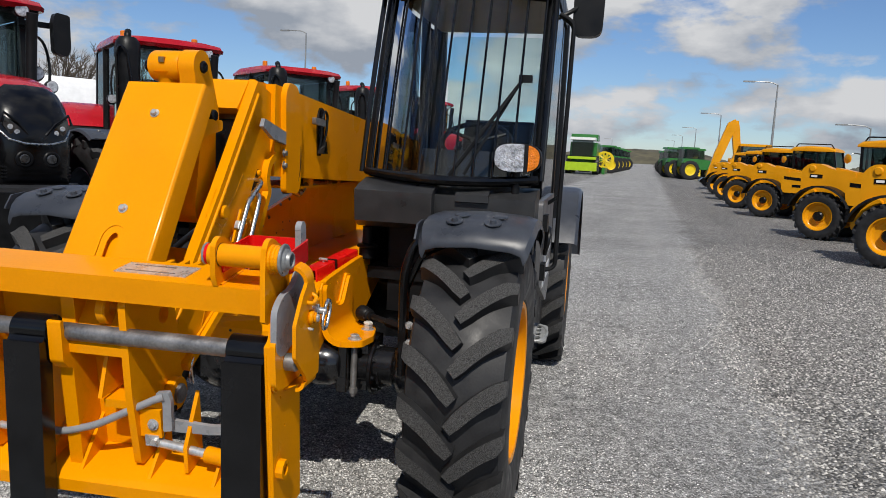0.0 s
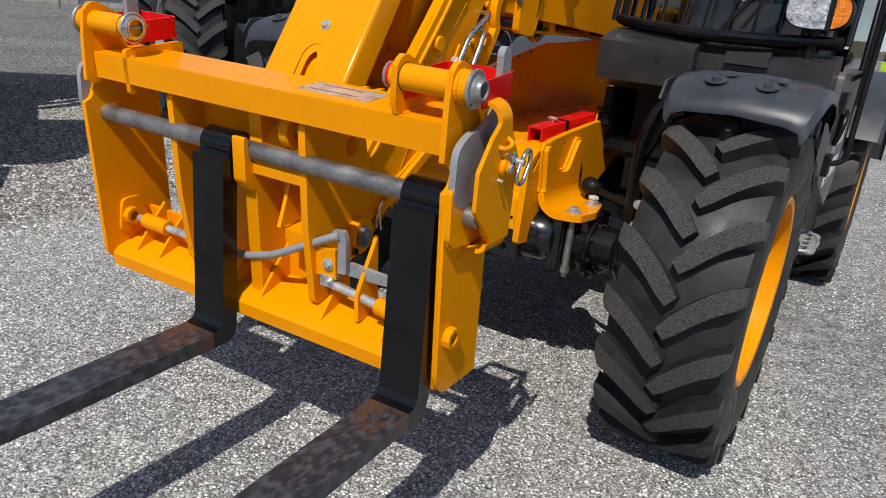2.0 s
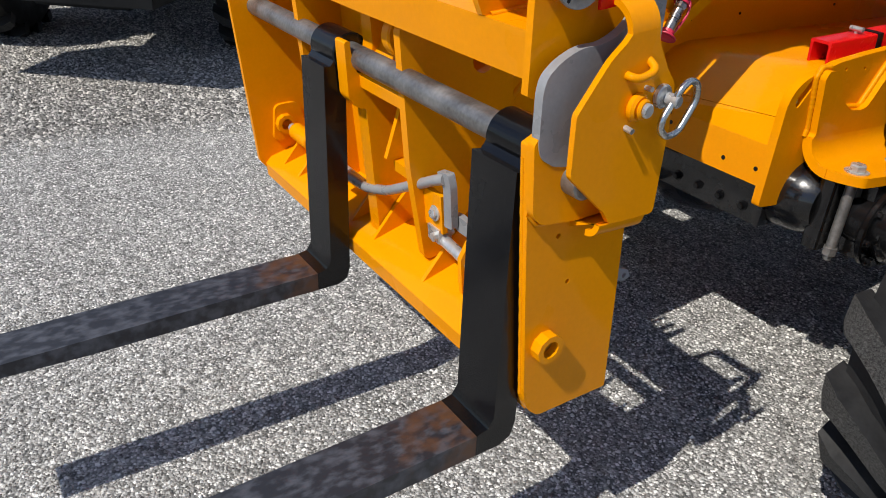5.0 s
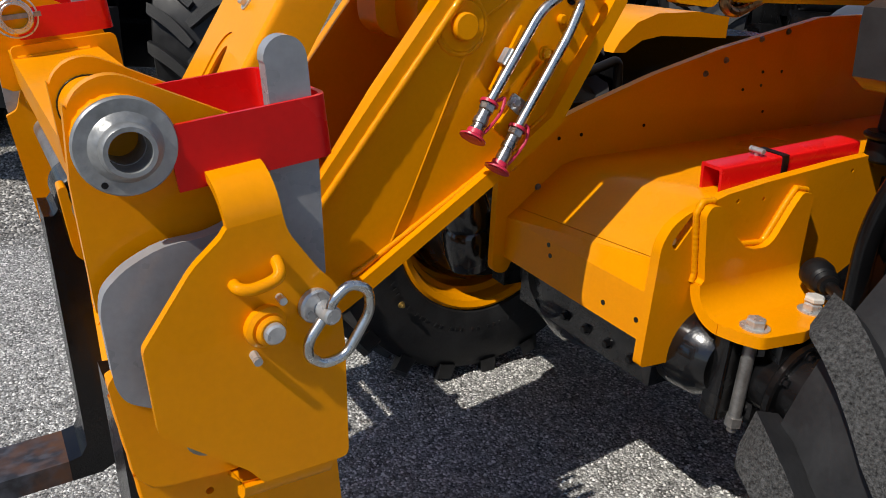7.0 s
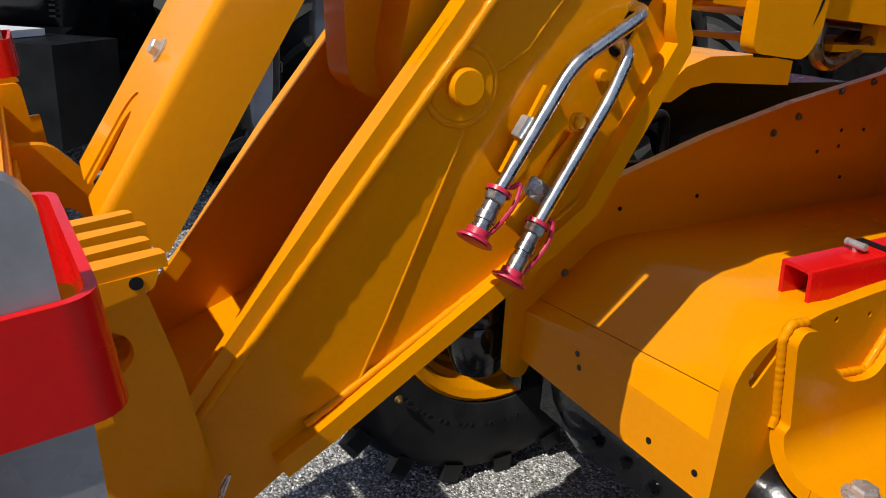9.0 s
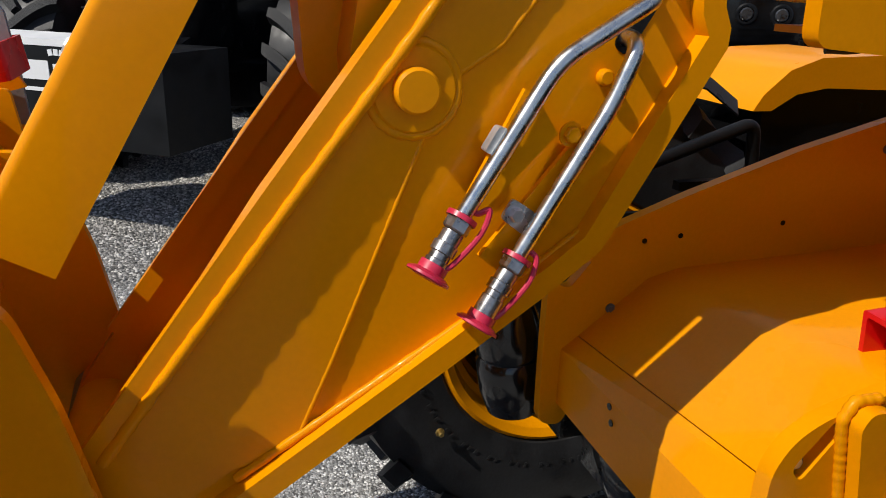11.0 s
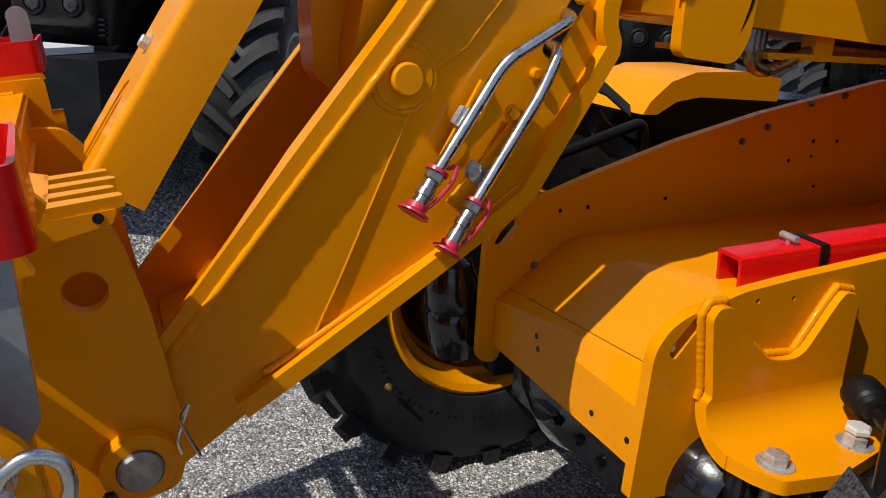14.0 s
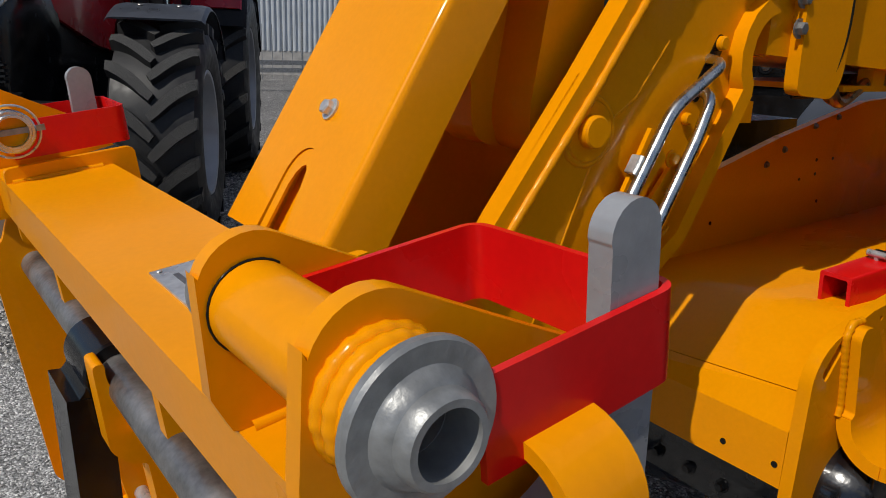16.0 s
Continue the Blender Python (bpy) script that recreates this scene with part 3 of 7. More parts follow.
part("pivot_boss", ring(B(), CM @ Vector((0.193, 0.224, -0.281)), CM @ Vector((0.221, 0.224, -0.281)), 0.052, 0.032, 28, 0.004), YELLOW, fork_carriage)
crod("lock_bolt", (0.221, 0.178, -0.309), (0.231, 0.178, -0.309), 0.011, BLACK, "", 6)
part("spring_clip", pipe(B(), [CM @ Vector(p) for p in smooth_path([(0.226, 0.303, -0.284), (0.230, 0.288, -0.219), (0.231, 0.303, -0.194), (0.227, 0.280, -0.244), (0.227, 0.280, -0.271)], 5)], 0.0028, 8), CHROME, fork_carriage)
cplate("back_plate", [(0.132, 0.085), (0.132, -0.42), (0.146, -0.42), (0.146, 0.085)], -0.274, 0.171)
cplate("brace", [(0.022, -0.055), (0.132, 0.055), (0.132, 0.03), (0.022, -0.08)], 0.012, 0.171)
cplate("box_rib", [(0.042, -0.225), (0.132, -0.225), (0.132, -0.25), (0.042, -0.25)], 0.09, 0.171)
cplate("gusset", [(0.022, -0.215), (0.132, 0.045), (0.132, -0.215)], 0.085, 0.097)
cplate("cross_gusset", [(0.036, -0.43), (0.036, -0.35), (0.126, -0.21), (0.126, -0.43)], 0.33, 0.342)
part("swivel_eye", ring(B(), CM @ Vector((0.085, 0.085, 0.037)), CM @ Vector((0.115, 0.085, 0.037)), 0.045, 0.018, 24, 0.004), YELLOW, fork_carriage)
# toothed stop plate behind the beam
comb = part("stop_comb", bevel(plate(B(), [(0.150, 0.160), (0.150, 0.180), (0.185, 0.205), (0.338, 0.205), (0.338, 0.160)], 0.124, 0.137, "z", CM), 0.002, 1), YELLOW, fork_carriage, "yellow toothed stop plate")
for k, (x0, x1, y1) in enumerate(((0.190, 0.212, 0.268), (0.234, 0.256, 0.274), (0.276, 0.298, 0.270), (0.314, 0.338, 0.276))):
    part("tooth", bevel(plate(B(), [(x0, 0.200), (x0 + 0.004, y1 - 0.004), (x0 + 0.008, y1), (x1 - 0.003, y1 + 0.002), (x1, 0.200)], 0.124, 0.137, "z", CM), 0.0015, 1), YELLOW, comb)
cplate("comb_web", round_poly([(0.166, 0.124), (0.166, 0.095), (0.262, 0.108), (0.270, 0.124)], 0.004), 0.328, 0.338, bev=0.0015)
# black disc on the uncut web, painting a small hole's shaded inside
crod("comb_hole_shade", (0.3375, 0.249, 0.117), (0.339, 0.249, 0.117), 0.006, BLACK)
# round bar and rods
crod("fork_bar", (LEFT + 0.01, 0.032, -0.022), (RIGHT - 0.012, 0.032, -0.022), 0.0250, STEEL, "bare grey steel fork bar", 32)
crod("slide_rod", (LEFT + 0.06, 0.058, -0.358), (-0.10, 0.058, -0.366), 0.012, ZINC, "zinc-plated rod")
part("rod_guide", ring(B(), CM @ Vector((-0.50, 0.058, -0.359)), CM @ Vector((-0.40, 0.058, -0.361)), 0.024, 0.012, 20, 0.003), YELLOW, fork_carriage)
crod("slide_rod", (0.235, 0.060, -0.356), (0.52, 0.052, -0.384), 0.013, ZINC, "zinc-plated rod")
part("rod_guide", ring(B(), CM @ Vector((0.39, 0.056, -0.371)), CM @ Vector((0.46, 0.053, -0.378)), 0.024, 0.013, 20, 0.003), YELLOW, fork_carriage)
# latch linkage of grey steel
part("linkage", pipe(B(), [CM @ Vector(p) for p in round_corners([(-0.20, 0.03, -0.348), (-0.04, 0.03, -0.340), (0.06, 0.035, -0.310), (0.245, 0.05, -0.214), (0.270, 0.055, -0.205)], 0.03)], 0.0115, 12), GREY, fork_carriage, "grey-painted steel latch rod")
part("link_arm", bevel(plate(B(), round_poly([(0.245, -0.195), (0.285, -0.188), (0.292, -0.215), (0.290, -0.31), (0.262, -0.315), (0.266, -0.225)], 0.006), 0.052, 0.068, "y", CM), 0.003, 2), GREY, fork_carriage)
part("link_arm", bevel(plate(B(), round_poly([(0.255, -0.292), (0.285, -0.285), (0.40, -0.290), (0.52, -0.275), (0.52, -0.302), (0.40, -0.318), (0.29, -0.322), (0.26, -0.318)], 0.006), 0.070, 0.084, "y", CM), 0.003, 2), GREY, fork_carriage)
bm = B()
box(bm, (0.208, 0.045, -0.362), (0.250, 0.077, -0.328), CM)
rod(bm, CM @ Vector((0.238, 0.036, -0.346)), CM @ Vector((0.238, 0.086, -0.346)), 0.010, 8)
part("rod_clevis", bevel(bm, 0.002, 1), ZINC, fork_carriage)
cplate("latch_tab", [(0.050, -0.248), (0.050, -0.335), (0.062, -0.335), (0.062, -0.248)], 0.185, 0.258)
bm = B()
bolt(bm, CM @ Vector((0.234, 0.050, -0.294)), (0, -1, 0), 0.012, 0.008)
part("bolt", bm, ZINC, fork_carriage)
part("latch_end", bevel(holed(round_poly([(0.12, -0.250), (0.215, -0.300), (0.222, -0.318), (0.205, -0.322), (0.12, -0.275)], 0.006), [small(0.206, -0.309, 0.005)], 0.598, 0.612, CM), 0.001, 1), GREY, fork_carriage, "grey latch arm with a hole")


def ear_set(mirror=False):
    """Two ears, the tube through them, the red guard and the grey lever that stands in it."""
    X = (lambda x: 0.040 - x) if mirror else (lambda x: x)
    sg = -1 if mirror else 1
    cy, cz = 0.031, 0.241
    erod = lambda name, a, b, r, mat, label='', seg=20: part(name, rod(B(), CM @ Vector(a), CM @ Vector(b), r, seg), mat, fork_carriage, label)
    out = [(-0.026, 0.086), (-0.016, 0.209), (-0.004, 0.277), *arc(cy + 0.001, 0.256, 0.038, 155, 62, 8), (0.115, 0.250), (0.190, 0.205), (0.205, 0.166), (0.150, 0.160), (0.146, 0.070), (-0.008, 0.074)]
    inn = [(-0.007, 0.190), (-0.002, 0.271), *arc(cy + 0.002, 0.252, 0.037, 155, 58, 8), (0.135, 0.233), (0.200, 0.196), (0.214, 0.176), (0.205, 0.161), (0.016, 0.159), (0.003, 0.163)]
    cplate("ear", out, X(0.603), X(0.617), bev=0.002)
    if mirror:
        # inner end of the far set: a block under the guard
        part("ear_block", bevel(plate(B(), round_poly([(0.006, 0.060), (0.006, 0.184), (0.205, 0.184), (0.205, 0.060)], 0.012), X(0.477), X(0.462), "x", CM), 0.003, 2), YELLOW, fork_carriage)
    else:
        cplate("ear", inn, X(0.463), X(0.477), bev=0.002)
    erod("ear_tube", (X(0.450), cy, cz), (X(0.612), cy, cz), 0.030, YELLOW, "", 32)
    bm = B()
    weld(bm, [(X(0.620), cy + 0.033 * math.cos(a * math.pi / 18), cz + 0.033 * math.sin(a * math.pi / 18)) for a in range(37)], 0.0055, 3, CM, 0.003)
    weld(bm, [(X(0.630), cy + 0.031 * math.cos(a * math.pi / 18), cz + 0.031 * math.sin(a * math.pi / 18)) for a in range(37)], 0.0065, 4, CM, 0.003)
    ring(bm, CM @ Vector((X(0.605), cy, cz)), CM @ Vector((X(0.647), cy, cz)), 0.034, 0.0172, 32)
    part("weld_bead", bm, YELLOW, fork_carriage, smooth=80)
    bm = B()
    weld(bm, [(X(0.4785), cy + 0.0305 * math.cos(a * math.pi / 18), cz + 0.0305 * math.sin(a * math.pi / 18)) for a in range(5, 27)], 0.0010, 5, CM, 0.004)
    part("sealant_ring", bm, BLACK, fork_carriage, "thin dark line round the tube", smooth=80)
    bm = B()
    lathe(bm, CM @ Vector((X(0.647), cy, cz)), CM.to_3x3() @ Vector((sg, 0, 0)), [(0, 0.0165), (0, 0.0405), (0.002, 0.0420), (0.006, 0.0420), (0.008, 0.0405), (0.008, 0.0300), (0.0095, 0.0285), (0.013, 0.0270), (0.016, 0.0235), (0.0235, 0.0225), (0.0255, 0.0210), (0.0255, 0.0172), (-0.05, 0.0165)], 48, close=True)
    part("end_washer", bm, GALV, fork_carriage, "grey galvanised washer and tube end")
    # no hole is cut here: a black disc paints the shade of one
    erod("washer_hole_shade", (X(0.6545), 0.007, 0.214), (X(0.6556), 0.007, 0.214), 0.0028, BLACK)
    # black disc closing the bore, its colour standing in for the shade inside
    erod("bore_shade_disc", (X(0.606), cy, cz), (X(0.6075), cy, cz), 0.0166, BLACK)
    bm = B()
    if mirror:
        ring(bm, CM @ Vector((X(0.440), cy, cz)), CM @ Vector((X(0.462), cy, cz)), 0.033, 0.0225, 36, 0.002)
        ring(bm, CM @ Vector((X(0.436), cy, cz)), CM @ Vector((X(0.441), cy, cz)), 0.0265, 0.0225, 36, 0.001)
        part("tube_end", bm, CHROME, fork_carriage, "bright machined tube end")
        # same black disc for the shade in the bright tube end
        erod("bore_shade_disc", (X(0.459), cy, cz), (X(0.4605), cy, cz), 0.0225, BLACK)
        part("cross_bar", bevel(box(B(), (min(X(0.444), X(0.449)), cy - 0.024, cz - 0.0045), (max(X(0.444), X(0.449)), cy + 0.046, cz + 0.0045), CM), 0.0015, 2), STEEL, fork_carriage, "flat steel bar across the bore")
        part("spring_ring", pipe(B(), [CM @ Vector((X(0.4485), cy + 0.040 * math.cos(k * math.pi / 16), cz + 0.040 * math.sin(k * math.pi / 16))) for k in range(32)], 0.0018, 8, True), ZINC, fork_carriage, "thin wire spring ring")
    else:
        ring(bm, CM @ Vector((X(0.434), cy, cz)), CM @ Vector((X(0.441), cy, cz)), 0.029, 0.012, 32, 0.0015)
        part("end_washer", bm, GALV, fork_carriage)
        erod("red_ring", (X(0.441), cy, cz), (X(0.451), cy, cz), 0.028, RED, "red plastic ring")
    # red guard, a bent strip open to the front
    path = round_corners([(X(0.6515), 0.064, 0), (X(0.6515), 0.212, 0), (X(0.480), 0.206, 0), (X(0.480), 0.03, 0)], 0.016, 6)
    bm = B()
    loops = []
    for i, p in enumerate(path):
        d = (path[min(i + 1, len(path) - 1)] - path[max(i - 1, 0)]).normalized()
        nrm = Vector((-d.y, d.x, 0)) * 0.0025
        loops.append([bm.verts.new(CM @ Vector((q.x, q.y, z))) for q, z in ((p + nrm, 0.192), (p + nrm, 0.251), (p - nrm, 0.251), (p - nrm, 0.192))])
    for a, b in zip(loops, loops[1:]):
        for k in range(4):
            bm.faces.new((a[k], a[(k + 1) % 4], b[(k + 1) % 4], b[k]))
    bm.faces.new(loops[0]); bm.faces.new(list(reversed(loops[-1])))
    part("guard", bevel(bm, 0.0009, 2, 50), RED, fork_carriage, "glossy red guard strip")
    # grey lever
    lev = [(0.156, 0.200), (0.160, 0.286), *arc(0.1795, 0.288, 0.0205, 180, 0, 10), (0.197, 0.187), (0.187, 0.070), (0.150, 0.020), (0.080, -0.012), (0.020, -0.022), (-0.004, -0.014, 0.004), (-0.026, 0.003, 0.010), (-0.031, 0.022, 0.02), (-0.025, 0.098, 0.02), (-0.018, 0.118, 0.012), (0.004, 0.134, 0.012), (0.040, 0.146, 0.02), (0.085, 0.142, 0.02), (0.130, 0.160, 0.02)]
    part("lever", bevel(plate(B(), round_poly(lev, 0.002), min(X(0.632), X(0.6485)), max(X(0.632), X(0.6485)), "x", CM), 0.004, 3), GREY, fork_carriage, "grey-painted latch lever")


ear_set()
ear_set(True)
# bent outer bracket with pin and ring
brk = round_poly([(0.088, 0.164), (0.081, 0.156, 0.02), (0.052, 0.136, 0.01), (-0.004, 0.074, 0.006), (-0.010, -0.015, 0.006), (0.060, -0.094, 0.004), (0.072, -0.116), (0.166, -0.130, 0.01), (0.180, 0.008), (0.182, 0.076, 0.02), (0.165, 0.098, 0.02), (0.141, 0.145, 0.02), (0.139, 0.164)], 0.002)
cplate("bracket", brk, 0.682, 0.692, bev=0.002)
fold = [(0.648 + r * math.cos(a), 0.162 + r * math.sin(a)) for r, ks in ((0.044, range(11)), (0.034, range(10, -1, -1))) for a in [k * math.pi / 20 for k in ks]]
part("bracket_fold", bevel(plate(B(), fold, 0.088, 0.139, "y", CM), 0.0015, 1), YELLOW, fork_carriage, smooth=50)
low = [(0.666 + r * math.cos(a), -0.122 - r * math.sin(a)) for r, ks in ((0.026, range(9)), (0.016, range(8, -1, -1))) for a in [k * math.pi / 16 for k in ks]]
m_low = CM @ Matrix.Translation((0, 0.12, 0)) @ Matrix.Rotation(radians(-8.6), 4, "X") @ Matrix.Translation((0, -0.12, 0))
part("bracket_fold", bevel(plate(B(), low + [(0.632, -0.138), (0.632, -0.148)][::-1], 0.070, 0.166, "y", m_low), 0.001, 1), YELLOW, fork_carriage, smooth=50)
part("pin_boss", ring(B(), CM @ Vector((0.690, 0.102, 0.062)), CM @ Vector((0.704, 0.104, 0.061)), 0.021, 0.011, 28, 0.004), YELLOW, fork_carriage)
part("pin_collar", ring(B(), CM @ Vector((0.704, 0.104, 0.061)), CM @ Vector((0.711, 0.105, 0.061)), 0.015, 0.010, 24, 0.003), YELLOW, fork_carriage)
crod("pin", (0.69, 0.105, 0.061), (0.717, 0.106, 0.060), 0.0105, ZINC, "zinc pin", 20, 0.002)
bm = B()
rod(bm, CM @ Vector((0.690, 0.154, 0.064)), CM @ Vector((0.700, 0.155, 0.064)), 0.0175, 24, 0.002)
rod(bm, CM @ Vector((0.698, 0.160, 0.061)), CM @ Vector((0.720, 0.162, 0.060)), 0.0095, 20, 0.002)
part("lock_pin", bm, ZINC, fork_carriage, "zinc lock pin")
crod("split_pin", (0.690, 0.122, 0.084), (0.704, 0.122, 0.084), 0.004, ZINC, "", 8)
crod("split_pin", (0.690, 0.088, 0.034), (0.706, 0.088, 0.032), 0.0045, ZINC, "", 8)
ringp = round_corners([(0.714, 0.160, 0.062), (0.716, 0.165, 0.076), (0.716, 0.184, 0.087), (0.716, 0.202, 0.076), (0.716, 0.202, 0.052), (0.716, 0.170, 0.012), (0.716, 0.146, 0.011), (0.716, 0.132, 0.026), (0.716, 0.135, 0.042), (0.714, 0.152, 0.058)], 0.012, 5)
part("pull_ring", pipe(B(), [CM @ Vector(p) for p in ringp], 0.0052, 12), CHROME, fork_carriage, "shiny D-shaped pull ring")
part("eyelet", pipe(B(), [CM @ Vector(p) for p in smooth_path([(0.688, 0.084, 0.110), (0.700, 0.085, 0.109), (0.704, 0.096, 0.106), (0.704, 0.116, 0.108), (0.702, 0.124, 0.114), (0.688, 0.126, 0.122)], 6)], 0.0060, 12), YELLOW, fork_carriage)
crod("bar_bolt", (0.646, 0.035, -0.045), (0.680, 0.035, -0.045), 0.024, STEEL, "bare steel spacer roller", 24, 0.003)
# data plate on the beam
part("data_plate", bevel(box(B(), (0.150, 0.050, 0.1605), (0.362, 0.136, 0.1635), CM), 0.0008, 1), ZINC, fork_carriage, "thin aluminium data plate")
bm = B()
for k in range(0, 4, 3):
    box(bm, (0.175, 0.066 + 0.016 * k, 0.1635), (0.32 - 0.02 * (k % 2), 0.072 + 0.016 * k, 0.1640), CM)
part("print", bm, STEEL, fork_carriage, "rows of small grey print", kind="stuff")
for x, y in ((0.158, 0.058), (0.354, 0.128), (0.158, 0.128), (0.354, 0.058)):
    crod("rivet", (x, y, 0.1635), (x, y, 0.1655), 0.003, ZINC, "", 10, 0.0008)
bm = B()
weld(bm, [(-0.55, 0.168, 0.092), (0.59, 0.168, 0.092)], 0.006, 5, CM)
weld(bm, [(-0.55, 0.168, 0.150), (0.14, 0.168, 0.150)], 0.005, 9, CM)
weld(bm, [(-0.55, 0.030, 0.088), (0.59, 0.030, 0.088)], 0.004, 6, CM)
for x in (0.461, 0.479, 0.600, -0.421, -0.439):
    weld(bm, [(x, 0.015, 0.161), (x, 0.15, 0.161)], 0.005, 7, CM)
weld(bm, [(RIGHT - 0.012, -0.037, -0.45), (RIGHT - 0.012, -0.035, 0.0)], 0.004, 8, CM)
weld(bm, [(RIGHT + 0.002, -0.036, -0.088), (RIGHT + 0.004, -0.024, -0.108), (RIGHT + 0.004, 0.05, -0.124)], 0.004, 9, CM)
part("weld_bead", bm, YELLOW, fork_carriage, smooth=80, kind="stuff")

# -- pallet forks, hanging from the bar
for fx, fy in ((-0.0895, -0.060), (0.552, -0.034)):
    m_fork = TELE @ pose(fx, fy, 0.965, 1.6, 0, 2.35)
    f = thing("pallet_fork", "black steel pallet fork with rusty worn blade", "fork", "pallet forks", at=m_fork)
    bm = B()
    plate(bm, [(0.0, 0.0), (0.0, -0.462), (-0.012, -0.482), (-0.035, -0.487), (-0.035, -0.532), (0.018, -0.532), (0.042, -0.520), (0.050, -0.490), (0.050, -0.006)], -0.056, 0.056)
    part("shank", bevel(bm, 0.004, 2), BLACK, f, "black painted upright")
    bm = B()
    plate(bm, [(-0.0345, -0.487), (-0.97, -0.500), (-1.0, -0.510), (-1.0, -0.516), (-0.54, -0.532), (-0.0345, -0.532)], -0.056, 0.056)
    part("blade", bevel(bm, 0.003, 2), BLADE, f, "scuffed blade with brown rust near the heel")
    c0 = m_fork.inverted() @ TELE @ CM @ Vector((fx, 0.032, -0.022))
    bm = B()
    ring(bm, Vector((-0.056, c0.y, c0.z)), Vector((0.056, c0.y, c0.z)), 0.043, 0.0255, 32, 0.003)
    part("hook_sleeve", bm, BLACK, f)
    part("shank_top", bevel(plate(B(), [(0.006, -0.012), (0.022, 0.006), (c0.y - 0.026, c0.z + 0.030), (c0.y, c0.z + 0.027), (c0.y, -0.04), (0.006, -0.04)], -0.0545, 0.0545), 0.003, 1), BLACK, f)

# -- boom head: two side plates with raised edges
HEAD = [(0.215, 0.80), *arc(0.262, 0.742, 0.062, 170, 300, 8), (0.463, 0.815), (0.694, 0.972), (0.80, 1.046), (0.868, 1.098), (0.941, 1.226), (1.003, 1.335), *arc(1.065, 1.40, 0.075, 215, 90, 6), (1.16, 1.475), (1.16, 1.70), (0.90, 1.775), (0.615, 1.369), (0.473, 1.180)]
boom = part("boom", bevel(plate(B(), [(1.04, 1.405), (1.04, 1.772), (4.9, 1.50), (4.9, 1.22)], -0.262, 0.142), 0.016, 3), YELLOW, tele, "yellow box-section boom")
for x0, x1 in ((0.098, 0.124), (-0.246, -0.220)):
    part("head_plate", bevel(plate(B(), HEAD, x0, x1), 0.003, 2), YELLOW, boom)


def strip(pts, w, x0, x1, flip=1):
    """A strip of width w along one side of a line in y and z."""
    P = [Vector(p) for p in pts]
    off = []
    for i, p in enumerate(P):
        d = (P[min(i + 1, len(P) - 1)] - P[max(i - 1, 0)]).normalized()
        off.append(p + Vector((-d.y, d.x)) * w * flip)
    return plate(B(), [tuple(p) for p in P] + [tuple(p) for p in reversed(off)], x0, x1)


UP = [(0.262, 0.892), (0.473, 1.180), (0.615, 1.369), (0.895, 1.768)]
LOW = [(0.40, 0.776), (0.463, 0.815), (0.694, 0.972), (0.80, 1.046), (0.868, 1.098), (0.941, 1.226), (1.003, 1.335), *arc(1.065, 1.40, 0.075, 215, 100, 6)]
part("upper_flange", bevel(strip(UP, 0.032, 0.12, 0.136, -1), 0.004, 2), YELLOW, boom)
part("lower_flange", bevel(strip(LOW, 0.030, 0.12, 0.150, 1), 0.006, 2), YELLOW, boom)
part("upper_flange", bevel(strip(UP, 0.026, -0.222, -0.208, -1), 0.003, 1), YELLOW, boom)
DOUBLER = [(0.300, 0.905), (0.42, 0.850), (0.490, 0.862), (0.505, 0.880), (0.545, 0.976), (0.612, 1.143), (0.655, 1.250), (0.690, 1.305), (0.735, 1.335), (0.80, 1.42), (0.70, 1.43), (0.520, 1.19)]
part("doubler_plate", bevel(plate(B(), DOUBLER, 0.122, 0.1275), 0.001, 1), YELLOW, boom)
bm = B()
weld(bm, [(0.136, 0.292, 0.888), (0.136, 0.498, 1.163), (0.136, 0.641, 1.352), (0.136, 0.90, 1.72)], 0.0075, 11)
weld(bm, [(0.1255, 0.501, 0.876), (0.1255, 0.545, 0.976), (0.1255, 0.612, 1.143), (0.1255, 0.655, 1.250), (0.1255, 0.690, 1.305), (0.1255, 0.735, 1.335), (0.1255, 0.80, 1.42)], 0.0036, 12, None, 0.006)
weld(bm, [(0.128, 0.43, 0.838), (0.128, 0.70, 1.008), (0.128, 0.86, 1.125), (0.128, 0.98, 1.34)], 0.006, 13)
weld(bm, [(0.126, 0.637 + 0.050 * math.cos(a), 1.288 + 0.050 * math.sin(a)) for a in [k * math.pi / 12 for k in range(25)]], 0.006, 14)
part("weld_bead", bm, YELLOW, boom, smooth=80, kind="stuff")
# bosses on the head plate
def boss(y, z, r, x1, r2, x2):
    bm = B()
    lathe(bm, (0.12, y, z), (1, 0, 0), [(0, r), (x1 - 0.12 - 0.004, r), (x1 - 0.12, r - 0.004), (x1 - 0.12, r2), (x2 - 0.123, r2), (x2 - 0.12, r2 - 0.003)], 32)
    part("pivot_boss", bm, YELLOW, boom)
boss(0.637, 1.288, 0.048, 0.133, 0.0245, 0.150)
for y, z, r in ((0.80, 1.56, 0.030), (0.86, 1.30, 0.010), (0.93, 1.42, 0.012)):
    part("pivot_boss", rod(B(), (0.124, y, z), (0.137, y, z), r, 20, 0.003), YELLOW, boom)
# thin black plate laid on the head, painted shade for the tubes' slot
part("tube_slot_shade", plate(B(), round_poly([(0.868, 1.335, 0.012), (0.888, 1.322, 0.012), (0.950, 1.425, 0.014), (0.928, 1.438, 0.014)], 0.012), 0.1235, 0.1252), BLACK, boom)
